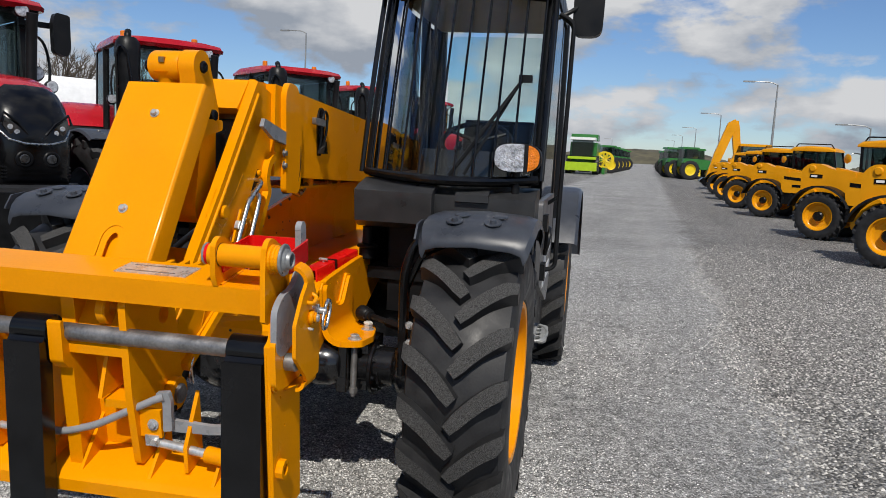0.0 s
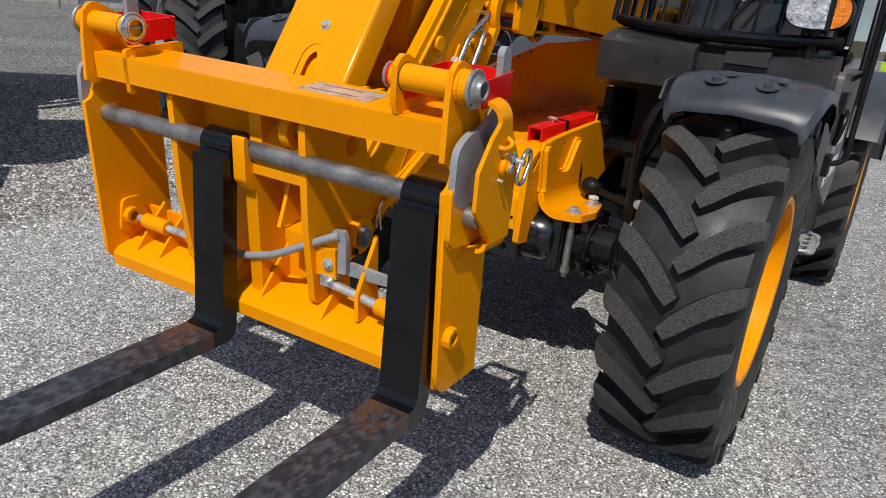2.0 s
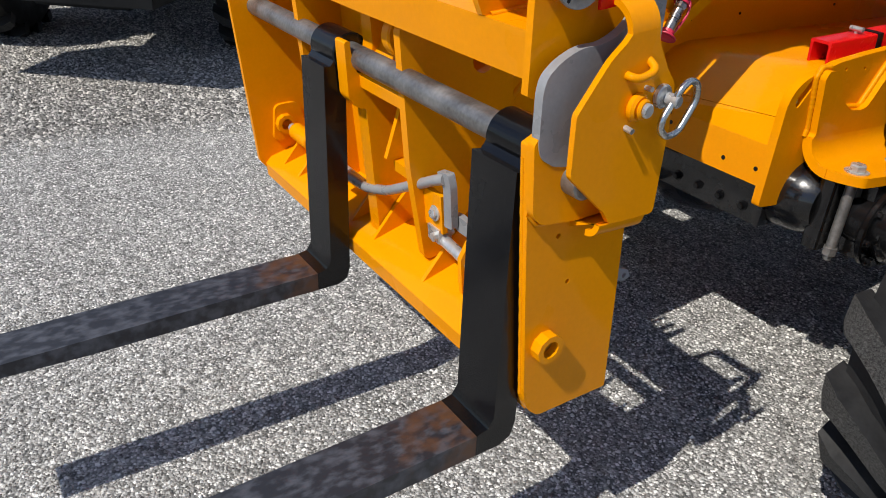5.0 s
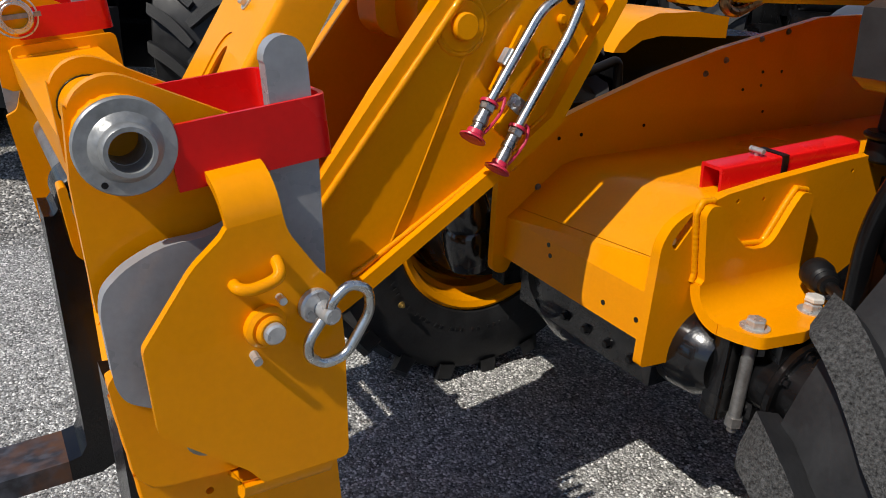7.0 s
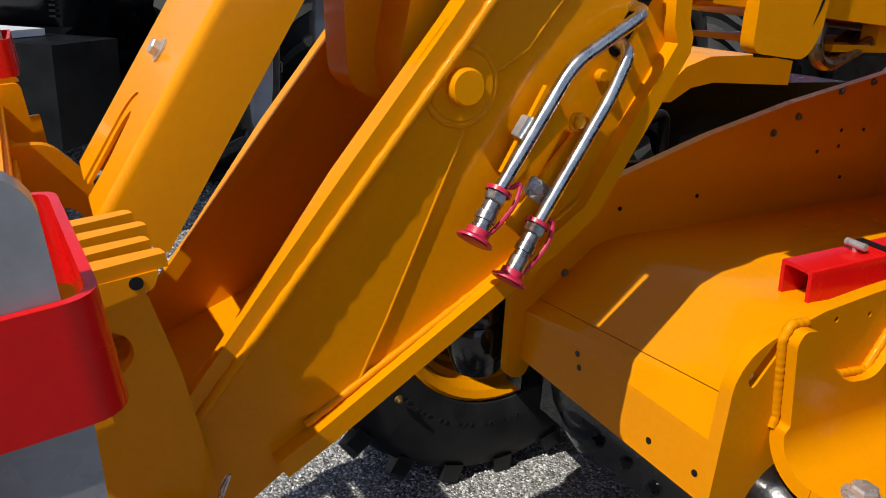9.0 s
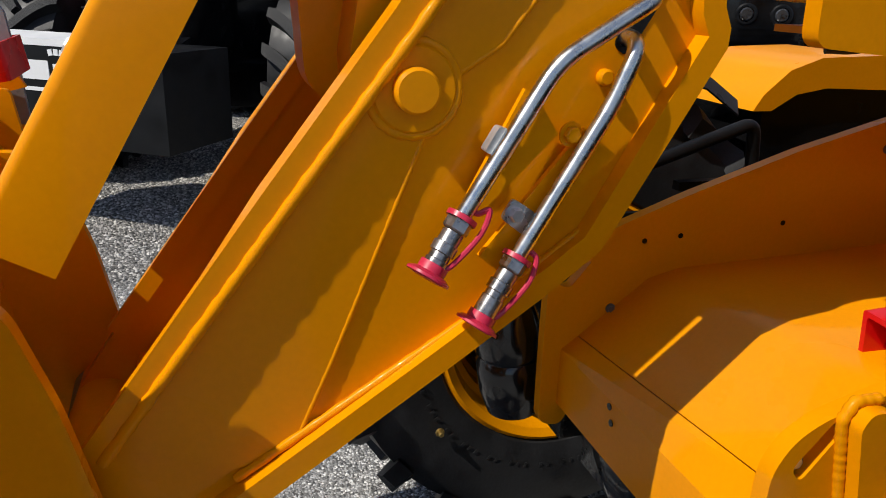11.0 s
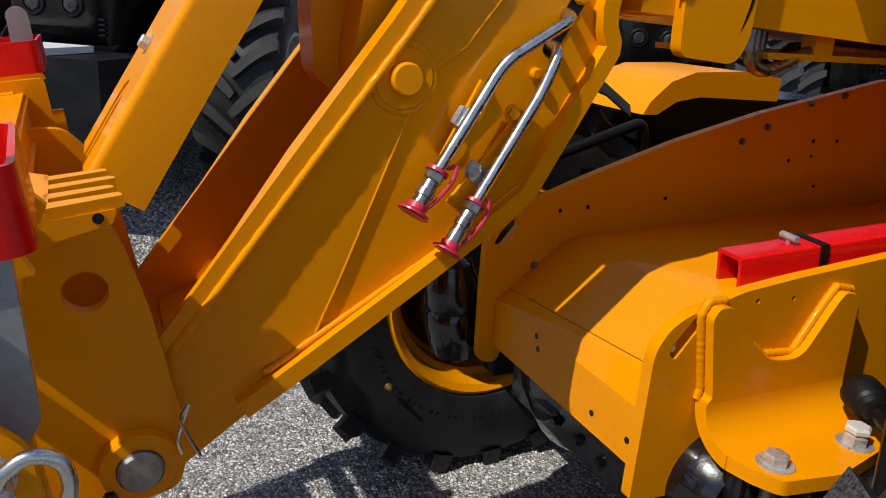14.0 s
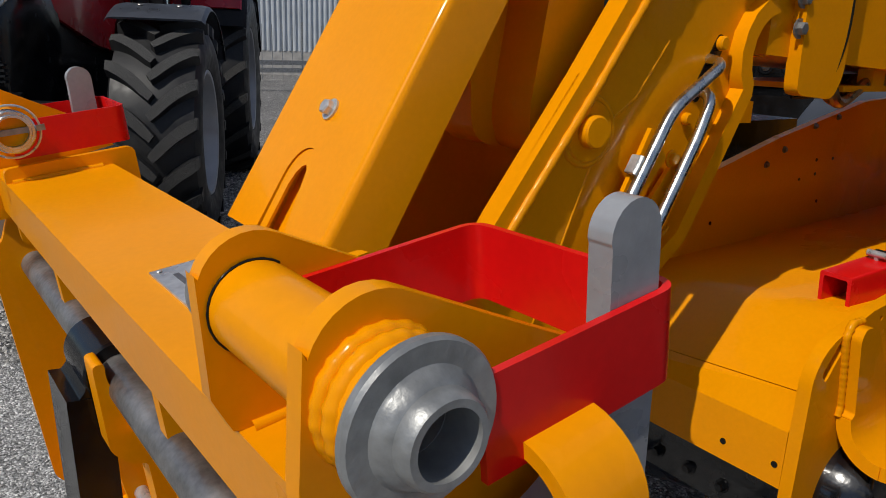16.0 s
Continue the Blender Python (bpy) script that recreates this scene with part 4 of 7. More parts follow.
# pipe bracket under the two hydraulic tubes
part("pipe_bracket", bevel(plate(B(), [(0.715, 1.10), (0.835, 1.245), (0.875, 1.215), (0.855, 1.19), (0.79, 1.125), (0.745, 1.075)], 0.134, 0.142), 0.002, 1), YELLOW, boom)
part("pipe_bracket", bevel(plate(B(), [(0.697, 1.175), (0.757, 1.290), (0.768, 1.286), (0.800, 1.24), (0.715, 1.155)], 0.138, 0.146), 0.002, 1), YELLOW, boom)
bm = B()
bolt(bm, (0.142, 0.817, 1.239), (1, 0, 0), 0.010, 0.008)
part("bolt", bm, YELLOW, boom)
for k, (pts, cap) in enumerate((([(0.10, 0.908, 1.396), (0.158, 0.904, 1.390), (0.158, 0.788, 1.319), (0.163, 0.684, 1.153)], (0.178, 0.645, 1.098)),
                                ([(0.10, 0.886, 1.346), (0.157, 0.885, 1.342), (0.158, 0.857, 1.273), (0.164, 0.752, 1.102)], (0.179, 0.704, 1.034)))):
    tube = part("hydraulic_tube", pipe(B(), round_corners(pts, 0.026, 6), 0.0098, 14), CHROME, boom, "bright plated hydraulic tube")
    a, c = Vector(pts[-1]), Vector(cap)
    d = (c - a).normalized()
    L = (c - a).length
    bm = B()
    lathe(bm, a - d * 0.004, d, [(0, 0.013), (0.002, 0.0155), (0.018, 0.0155), (0.020, 0.013)], 6)
    lathe(bm, a + d * 0.017, d, [(0, 0.0125), (0.014, 0.0125), (0.015, 0.0145), (0.026, 0.0145), (0.027, 0.012), (0.034, 0.012), (0.035, 0.0135), (L - 0.018, 0.0135)], 20)
    part("coupling", bm, COUPLER, tube, "dark steel quick coupling")
    bm = B()
    lathe(bm, c - d * 0.012, d, [(0, 0.0165), (0.012, 0.0165), (0.014, 0.0185), (0.018, 0.0185), (0.019, 0.0)], 24)
    lathe(bm, c - d * 0.002, d, [(0, 0.019), (0.004, 0.026), (0.007, 0.026), (0.006, 0.016)], 24)
    s = Vector((0.0, 0.75, 0.45)).normalized()
    loop = smooth_path([c + s * 0.016, c + d * 0.014 + s * 0.036, c + s * 0.060 - d * 0.010, c - d * 0.048 + s * 0.050, c - d * (L - 0.012) + s * 0.030, c - d * (L + 0.002) + s * 0.012], 6)
    pipe(bm, loop, 0.0034, 8)
    lathe(bm, c - d * (L + 0.004), d, [(0, 0.0162), (0, 0.0182), (0.006, 0.0182), (0.006, 0.0162)], 20, close=True)
    part("dust_cap", bm, CAP, tube, "red rubber dust cap on a strap")
clamp = part("pipe_clamp", bevel(plate(B(), round_poly([(0.738, 1.145), (0.752, 1.168), (0.782, 1.148), (0.768, 1.122)], 0.006), 0.140, 0.145), 0.001, 1), ZINC, boom, "zinc pipe clamp and bolt")
bm = B()
bolt(bm, (0.145, 0.754, 1.150), (1, 0, 0), 0.009, 0.009)
part("bolt", bm, ZINC, clamp)
part("pipe_clamp", bevel(plate(B(), round_poly([(0.710, 1.225), (0.726, 1.252), (0.742, 1.247), (0.728, 1.217)], 0.004), 0.140, 0.156), 0.002, 1), ZINC, boom, "zinc pipe clamp")
# nose
part("nose_web", bevel(plate(B(), [(0.30, 0.80), (0.46, 0.86), (0.80, 1.09), (0.80, 1.12), (0.44, 0.90), (0.30, 0.84)], -0.222, 0.10), 0.002, 1), YELLOW, boom)
part("nose_boss", rod(B(), (-0.29, 0.246, 0.758), (0.150, 0.246, 0.758), 0.048, 28, 0.004), YELLOW, boom)
# link between the head plates
part("link_lug", bevel(plate(B(), round_poly([(0.535, 1.40), (0.545, 1.26, 0.05), (0.625, 1.24, 0.05), (0.64, 1.36), (0.66, 1.64), (0.58, 1.70)], 0.03, 6), -0.115, -0.03), 0.012, 3), YELLOW, boom)
part("link_lug", bevel(plate(B(), round_poly([(0.58, 1.30), (0.60, 1.24, 0.05), (0.70, 1.26, 0.05), (0.72, 1.40), (0.72, 1.64), (0.64, 1.70)], 0.03, 6), -0.03, 0.06), 0.012, 3), YELLOW, boom)
part("inner_boom", bevel(box(B(), (-0.20, 0.98, 1.40), (0.085, 1.30, 1.68)), 0.02, 2), YELLOW, boom)
part("head_top", bevel(plate(B(), [(0.80, 1.66), (0.895, 1.772), (1.04, 1.775), (1.04, 1.74), (0.90, 1.735), (0.84, 1.64)], -0.22, 0.10), 0.005, 2), YELLOW, boom)
# added black box that darkens the hollow between the head plates, as shade
part("head_shadow_box", bevel(box(B(), (-0.20, 0.84, 1.30), (0.08, 1.0, 1.62)), 0.01, 1), BLACK, boom, "black box standing in for the shade inside the head")
# top eyes and pins
bm = B()
lathe(bm, (-0.100, 0.585, 1.783), (1, 0, 0), [(0, 0.030), (0.0, 0.040), (0.004, 0.048), (0.012, 0.052), (0.108, 0.052), (0.116, 0.048), (0.119, 0.040), (0.119, 0.030)], 36)
eye = part("top_eye", bm, YELLOW, boom)
bm = B()
lathe(bm, (-0.045, 0.60, 1.60), (0, -0.08, 1), [(0, 0.050), (0.09, 0.036), (0.125, 0.034), (0.150, 0.042), (0.165, 0.056)], 28)
part("eye_neck", bm, YELLOW, eye, smooth=60)
part("retainer", bevel(box(B(), (-0.048, 0.527, 1.79), (-0.028, 0.54, 1.808)), 0.003, 2), BRASSY, eye, "small rusty retaining screw")
link = [*arc(0.585, 1.783, 0.056, 215, 40, 12), *arc(0.652, 1.624, 0.050, 20, -70, 8), (0.60, 1.585), (0.545, 1.66)]
part("top_link", bevel(plate(B(), link, 0.024, 0.082), 0.010, 3), YELLOW, boom, smooth=50)
part("link_foot", bevel(plate(B(), round_poly([(0.56, 1.61), (0.70, 1.61), (0.70, 1.575), (0.56, 1.545)], 0.012), -0.02, 0.098), 0.006, 2), YELLOW, boom)
for y, z, x1 in ((0.588, 1.783, 0.092), (0.648, 1.624, 0.100)):
    part("pin", rod(B(), (-0.13, y, z), (x1, y, z), 0.021, 24, 0.005), BLACK, boom, "dark steel pin")
# front cover, a bent sheet with an arched notch
def cover_y(z):
    return 0.297 + (z - 1.311) * 0.591
CL, CR = -0.176, 0.118
NX, NR, BEND = -0.0225, 0.041, 0.012
def arch(w, top, lo=1.145):
    """An arched slot in the sheet, from its right foot over the top to its left foot."""
    return [(NX + w, lo)] + [(NX + w * math.cos(k * math.pi / 12), top - w + w * math.sin(k * math.pi / 12)) for k in range(13)] + [(NX - w, lo)]
def sheet_panel(outline, d0, d1):
    bm = B()
    a = [bm.verts.new((x, cover_y(z) + d0, z)) for x, z in outline]
    b = [bm.verts.new((x, cover_y(z) + d1, z)) for x, z in outline]
    bm.faces.new(a); bm.faces.new(list(reversed(b)))
    for i in range(len(a)):
        bm.faces.new((a[i], b[i], b[(i + 1) % len(a)], a[(i + 1) % len(a)]))
    return bm
bm = sheet_panel([(CL - 0.004 + BEND, 1.145), (CL + BEND, 1.724), (CR - BEND, 1.724), (CR + 0.006 - BEND, 1.145)] + arch(NR, 1.262), 0.0, 0.005)
link_cover = part("link_cover", bm, YELLOW, tele, "bent yellow sheet-metal link cover with an arched notch")
for sx, xt, xb in ((-1, CL, CL - 0.004), (1, CR, CR + 0.006)):
    bm = B()
    rows = []
    for z, x, dep in ((1.145, xb, 0.085), (1.724, xt, 0.078)):
        prof = [(x - sx * BEND + sx * BEND * math.sin(k * math.pi / 12), BEND - BEND * math.cos(k * math.pi / 12)) for k in range(7)] + [(x, dep), (x - sx * 0.005, dep)]
        prof += [(x - sx * BEND + sx * (BEND - 0.005) * math.sin(k * math.pi / 12), BEND - (BEND - 0.005) * math.cos(k * math.pi / 12)) for k in range(6, -1, -1)]
        rows.append([bm.verts.new((px, cover_y(z) + d * 0.86, z - d * 0.5)) for px, d in prof])
    n = len(rows[0])
    for k in range(n):
        bm.faces.new((rows[0][k], rows[0][(k + 1) % n], rows[1][(k + 1) % n], rows[1][k]))
    bm.faces.new(rows[0]); bm.faces.new(list(reversed(rows[1])))
    bmesh.ops.recalc_face_normals(bm, faces=bm.faces[:])
    part("cover_side", bm, YELLOW, link_cover, smooth=60)
slot = [(-0.041, 1.145), (-0.041, 1.212), (-0.036, 1.228), (-0.028, 1.237), (-0.019, 1.240), (-0.011, 1.234), (-0.007, 1.222), (0.016, 1.145)]
tongue = [(NX - NR + 0.004, 1.145), *reversed(arch(NR - 0.0015, 1.2600)[1:-1]), (NX + NR, 1.145)] + slot[::-1]
part("tongue", sheet_panel(tongue, 0.003, 0.008), YELLOW, link_cover)
part("tongue_back", sheet_panel([(-0.062, 1.130), (-0.062, 1.262), (0.017, 1.262), (0.017, 1.130)], 0.026, 0.030), YELLOW, link_cover)
for x, z in ((-0.028, 1.617), (-0.022, 1.312)):
    bm = B()
    bolt(bm, (x, cover_y(z), z), (0, -0.86, 0.5), 0.011, 0.011)
    part("bolt", bm, ZINC, link_cover)

# -- front frame: deck, wall, side plate with axle bracket
def lean(bm, z0=0.0):
    """Tilts the deck sheet a little across."""
    for v in bm.verts:
        if v.co.z > z0:
            v.co.z += 0.085 * (v.co.x - 0.05)
    return bm


deck = part("front_deck", lean(bevel(plate(B(), [(1.055, 0.812), (1.19, 0.915), (1.25, 0.93), (3.2, 0.985), (3.2, 0.965), (1.25, 0.915), (1.20, 0.90), (1.065, 0.797)], -0.215, 0.302), 0.004, 2)), YELLOW, tele, "yellow folded front deck")
part("deck_front", lean(bevel(plate(B(), [(1.022, 0.652), (1.022, 0.765), (1.054, 0.8105), (1.066, 0.796), (1.034, 0.76), (1.034, 0.652)], -0.215, 0.302), 0.003, 1), 0.78), YELLOW, deck)
WALL = round_poly([(0.988, 0.612, 0.03), (0.985, 0.80), (0.986, 0.905), (1.04, 0.963), (1.119, 1.0), (1.249, 1.048), (1.483, 1.124), (1.741, 1.192), (2.171, 1.281), (3.2, 1.33), (3.2, 0.80), (1.06, 0.66), (1.035, 0.60)], 0.02)
wall_hole = round_poly([(1.003, 0.896, 0.012), (1.028, 0.886, 0.012), (1.070, 0.938, 0.014), (1.055, 0.960, 0.012), (1.020, 0.926)], 0.012)
part("deck_wall", holed(WALL, [wall_hole], -0.238, -0.215), YELLOW, deck)
for i, (y, z) in enumerate(((1.115, 0.839), (1.688, 1.121), (1.765, 1.158), (1.906, 1.217), (2.023, 1.239))):
    bm = B()
    bolt(bm, (-0.215, y, z), (1, 0, 0), 0.0065, 0.006)
    part("bolt", bm, STEEL, deck)
# drilled holes are not cut: black discs paint their dark insides
bm = B()
for y, z in ((1.17, 0.967), (1.245, 0.972), (1.472, 0.983), (1.942, 1.119), (2.032, 1.118), (1.946, 1.078), (1.865, 1.068), (1.98, 0.995)):
    rod(bm, (-0.2155, y, z), (-0.2135, y, z), 0.005, 10)
for x, z in ((0.182, 0.690), (0.287, 0.695), (-0.02, 0.728), (-0.03, 0.753)):
    rod(bm, (x, 1.0225, z), (x, 1.0205, z), 0.0062, 12)
part("hole", bm, BLACK, deck, "small black discs painting the shade in drilled holes", kind="stuff")
SIDE = round_poly([(1.004, 0.606, 0.012), (1.008, 0.885, 0.03), (1.030, 0.922, 0.03), (1.066, 0.944, 0.03), (1.180, 0.974), (1.30, 0.988), (1.55, 1.010), (1.75, 1.022), (2.05, 1.035), (2.05, 0.90), (1.62, 0.70), (1.46, 0.62), (1.19, 0.592, 0.02)], 0.008)
slot = round_poly([(1.034, 0.886, 0.011), (1.050, 0.866, 0.011), (1.096, 0.924, 0.011), (1.100, 0.948, 0.011), (1.084, 0.944, 0.006)], 0.011)
side_frame = part("side_frame", holed(SIDE, [slot, small(1.213, 0.955, 0.005), small(1.297, 0.951, 0.005), small(1.60, 0.985, 0.005), small(1.68, 0.99, 0.005)], 0.311, 0.335), YELLOW, tele, "thick yellow chassis side plate")
bm = B()
bolt(bm, (0.318, 1.052, 0.884), (1, 0, 0), 0.008, 0.005)
part("bolt", bm, ZINC, side_frame)
# bent axle bracket: an upright with a hump and a saddle, turned outwards to the bolted flange
BR = [(1.112, 0.790), (1.122, 0.800, 0.004), (1.092, 0.945, 0.008), (1.103, 0.964, 0.014), (1.136, 0.962, 0.016), (1.162, 0.940, 0.02), (1.196, 0.885, 0.02), (1.240, 0.852, 0.03), (1.315, 0.846, 0.03), (1.372, 0.936, 0.012), (1.392, 0.962, 0.01), (1.430, 0.955, 0.008), (1.44, 0.790)]
part("axle_bracket", bevel(plate(B(), round_poly(BR, 0.006), 0.335, 0.362), 0.004, 2), YELLOW, side_frame)
RB, TB = 0.060, 0.026
bend = [(0.362 + RB * (1 - math.cos(a)), 0.790 - RB * math.sin(a)) for a in [k * math.pi / 20 for k in range(11)]]
bend += [(0.362 + RB - (RB + TB) * math.cos(a), 0.790 - (RB + TB) * math.sin(a)) for a in [k * math.pi / 20 for k in range(10, -1, -1)]]
part("bracket_bend", bevel(plate(B(), bend, 1.112, 1.44, "y"), 0.002, 1, 50), YELLOW, side_frame, smooth=60)
FL = round_poly([(0.421, 1.112), (0.468, 1.124, 0.01), (0.508, 1.146, 0.012), (0.524, 1.255), (0.497, 1.376, 0.01), (0.47, 1.44), (0.421, 1.44)], 0.006)
part("axle_flange", bevel(plate(B(), FL, 0.704, 0.730, "z"), 0.003, 2), YELLOW, side_frame)
for y, x in ((1.171, 0.466), (1.356, 0.466)):
    bm = B()
    bolt(bm, (x, y, 0.730), (0, 0, 1), 0.021, 0.018)
    part("bolt", bm, ZINC, side_frame, "large zinc bolt head")
    bm = B()
    rod(bm, (x, y, 0.515), (x, y, 0.706), 0.014, 18)
    rod(bm, (x, y, 0.495), (x, y, 0.517), 0.019, 6)
    rod(bm, (x, y, 0.478), (x, y, 0.496), 0.011, 12, 0.003)
    part("bolt_shank", bm, STEEL, side_frame)
bm = B()
weld(bm, [(0.337, 1.112, 0.79), (0.337, 1.116, 0.81), (0.338, 1.088, 0.945), (0.338, 1.100, 0.967), (0.338, 1.136, 0.966)], 0.0075, 21, None, 0.004)
weld(bm, [(0.340, 1.196, 0.889), (0.340, 1.240, 0.856), (0.340, 1.315, 0.850), (0.340, 1.372, 0.940), (0.340, 1.392, 0.966), (0.340, 1.432, 0.958)], 0.0075, 22, None, 0.004)
part("weld_bead", bm, YELLOW, side_frame, smooth=80, kind="stuff")
# red square channel on the deck
CH = [(0.196, 0.935), (0.196, 1.0), (0.262, 1.0), (0.262, 0.935), (0.254, 0.935), (0.254, 0.992), (0.204, 0.992), (0.204, 0.935)]
m_ch = Matrix.Translation((0.23, 1.25, 0.939)) @ pose(0, 0, 0, 6.0, 0, -7) @ Matrix.Translation((-0.23, -1.25, -0.935))
red_ch = part("stop_channel", bevel(plate(B(), round_poly(CH, 0.006), 1.25, 1.66, "y", m_ch), 0.001, 1), RED, tele, "glossy red folded steel channel")
bm = B()
rod(bm, m_ch @ Vector((0.205, 1.38, 1.012)), m_ch @ Vector((0.245, 1.38, 1.012)), 0.007, 12, 0.001)
rod(bm, m_ch @ Vector((0.225, 1.38, 0.998)), m_ch @ Vector((0.225, 1.38, 1.010)), 0.005, 10)
part("clip_pin", bm, ZINC, red_ch)
part("strap", bevel(box(B(), (0.19, 1.42, 0.96), (0.266, 1.436, 1.0025), m_ch), 0.001, 1), PLASTIC, red_ch, "black rubber strap")
# axle and steering
axle = part("front_axle", rod(B(), (0.30, 1.26, 0.60), (0.80, 1.26, 0.60), 0.082, 28, 0.01), BLACK, tele, "glossy black axle casting")
bm = B()
lathe(bm, (-0.6, 1.26, 0.60), (1, 0, 0), [(0, 0.09), (0.25, 0.10), (0.38, 0.17), (0.52, 0.20), (0.66, 0.17), (0.80, 0.105), (0.95, 0.095), (1.0, 0.08)], 32)
part("differential", bm, CASTING, axle)
bm = B()
lathe(bm, (0.33, 1.285, 0.575), (1, 0, 0), [(0, 0.0001), (0.0, 0.075), (0.03, 0.088), (0.10, 0.090), (0.16, 0.085), (0.20, 0.080), (0.20, 0.0001)], 28)
part("axle_housing", bm, CASTING, axle, "rounded glossy black casting")
bm = B()
lathe(bm, (0.62, 1.26, 0.60), (1, 0, 0), [(0, 0.0001), (0.0, 0.075), (0.02, 0.10), (0.05, 0.12), (0.10, 0.125), (0.13, 0.11), (0.15, 0.0001)], 28)
part("knuckle", bm, CASTING, axle)
part("axle_flange_ring", ring(B(), (0.525, 1.27, 0.585), (0.545, 1.27, 0.585), 0.115, 0.07, 28, 0.004), BLACK, axle)
for k in range(8):
    a = k * math.pi / 4 + 0.2
    bm = B()
    bolt(bm, (0.545, 1.27 + 0.098 * math.cos(a), 0.585 + 0.098 * math.sin(a)), (1, 0, 0), 0.010, 0.010)
    part("bolt", bm, BLACK, axle)
bm = B()
box(bm, (-0.20, 1.08, 0.52), (0.30, 1.22, 0.64))
bevel(bm, 0.045, 4)
part("cross_member", bm, CASTING, axle)
part("mount_block", bevel(box(B(), (-0.30, 1.05, 0.55), (-0.24, 1.3, 0.75)), 0.02, 2), CASTING, axle)
for k in range(4):
    bm = B()
    bolt(bm, (0.0 + 0.08 * k, 1.08, 0.56), (0, -1, 0), 0.010, 0.012)
    part("bolt", bm, BLACK, axle)
bm = B()
rod(bm, (-0.62, 1.1, 0.62), (-0.30, 1.1, 0.62), 0.055, 20, 0.006)
part("steer_cylinder", bm, CASTING, axle, "black steering cylinder")
bm = B()
lathe(bm, (-0.325, 0.985, 0.575), (0, -0.12, 1), [(0, 0.0001), (0, 0.035), (0.012, 0.055), (0.06, 0.068), (0.12, 0.070), (0.135, 0.062), (0.15, 0.070), (0.20, 0.066), (0.25, 0.050), (0.265, 0.030), (0.265, 0.0001)], 28)
rod(bm, (-0.325, 0.955, 0.70), (-0.27, 1.10, 0.66), 0.045, 18, 0.01)
part("steer_housing", bm, CASTING, axle, "rounded glossy black housing")
bm = B()
lathe(bm, (0.400, 1.43, 0.790), Vector((0.86, -0.51, -0.06)), [(0, 0.0001), (0.0, 0.026), (0.012, 0.035), (0.035, 0.036), (0.052, 0.028), (0.056, 0.031), (0.062, 0.026), (0.068, 0.029), (0.074, 0.022), (0.085, 0.021), (0.088, 0.013), (0.30, 0.013), (0.30, 0.0001)], 24)
rod(bm, (0.560, 1.335, 0.779), (0.660, 1.276, 0.772), 0.022, 6, 0.003)
part("track_rod", bm, PLASTIC, axle, "black ball joint and track rod")
part("rod_cap", rod(B(), (0.466, 1.356, 0.752), (0.466, 1.356, 0.766), 0.022, 6, 0.004), CLEARISH, axle, "translucent plastic cap")
for z in (0.84, 0.765):
    bm = B()
    bolt(bm, (0.73, 1.06, z), (0, -1, 0), 0.012, 0.02)
    part("hub_bolt", bm, ZINC, axle)
part("clamp_block", bevel(box(B(), (0.405, 1.205, 0.497), (0.515, 1.44, 0.700)), 0.035, 4), CASTING, axle, "glossy black axle clamp block")
part("bolt_lug", bevel(plate(B(), round_poly([(0.400, 1.130), (0.448, 1.130), (0.448, 1.190), (0.500, 1.215), (0.500, 1.24), (0.400, 1.24)], 0.012), 0.505, 0.698, "z"), 0.008, 2), CASTING, axle)
bm = B()
lathe(bm, (0.12, 1.185, 0.615), (1, 0, 0), [(0, 0.0001), (0, 0.085), (0.10, 0.095), (0.20, 0.105), (0.26, 0.098), (0.295, 0.075), (0.305, 0.0001)], 32)
part("axle_bulge", bm, CASTING, axle, "rounded glossy black casting")
bm = B()
lathe(bm, (0.52, 1.27, 0.59), (1, 0, 0), [(0, 0.0001), (0, 0.085), (0.05, 0.092), (0.09, 0.070), (0.16, 0.078), (0.20, 0.10), (0.22, 0.0001)], 28)
part("axle_neck", bm, CASTING, axle)
# splash frame and fender
bm = B()
pipe(bm, round_corners([(0.695, 1.10, 0.62), (0.70, 1.05, 1.05), (0.74, 1.06, 1.19), (0.86, 1.10, 1.20)], 0.09, 6), 0.018, 12)
box(bm, (0.685, 1.06, 0.72), (0.715, 1.10, 1.02))
pipe(bm, round_corners([(0.70, 1.1, 0.98), (0.78, 1.02, 1.14), (0.9, 1.0, 1.2)], 0.04, 5), 0.014, 10)
part("fender_stay", bm, BLACK, tele, "black tube fender stay")


def fender_shell(x0, x1, yc, zc, R, a0, a1, flare=0.03, th=0.006, n=16):
    """A curved mudguard over a wheel with rolled sides."""
    bm = B()
    rows = []
    for i in range(n + 1):
        a = radians(a0 + (a1 - a0) * i / n)
        d = Vector((0, math.cos(a), math.sin(a)))
        c = Vector((0, yc, zc))
        ring_ = []
        for x, r in ((x0, R - flare), (x0 + 0.02, R - 0.008), (x0 + 0.06, R), (x1 - 0.06, R), (x1 - 0.02, R - 0.008), (x1, R - flare)):
            ring_.append(bm.verts.new(c + d * r + Vector((x, 0, 0))))
        for x, r in ((x1, R - flare - th), (x1 - 0.02, R - 0.008 - th), (x0 + 0.02, R - 0.008 - th), (x0, R - flare - th)):
            ring_.append(bm.verts.new(c + d * r + Vector((x, 0, 0))))
        rows.append(ring_)
    for a, b in zip(rows, rows[1:]):
        for k in range(len(a)):
            bm.faces.new((a[k], a[(k + 1) % len(a)], b[(k + 1) % len(a)], b[k]))
    bm.faces.new(rows[0]); bm.faces.new(list(reversed(rows[-1])))
    return bm


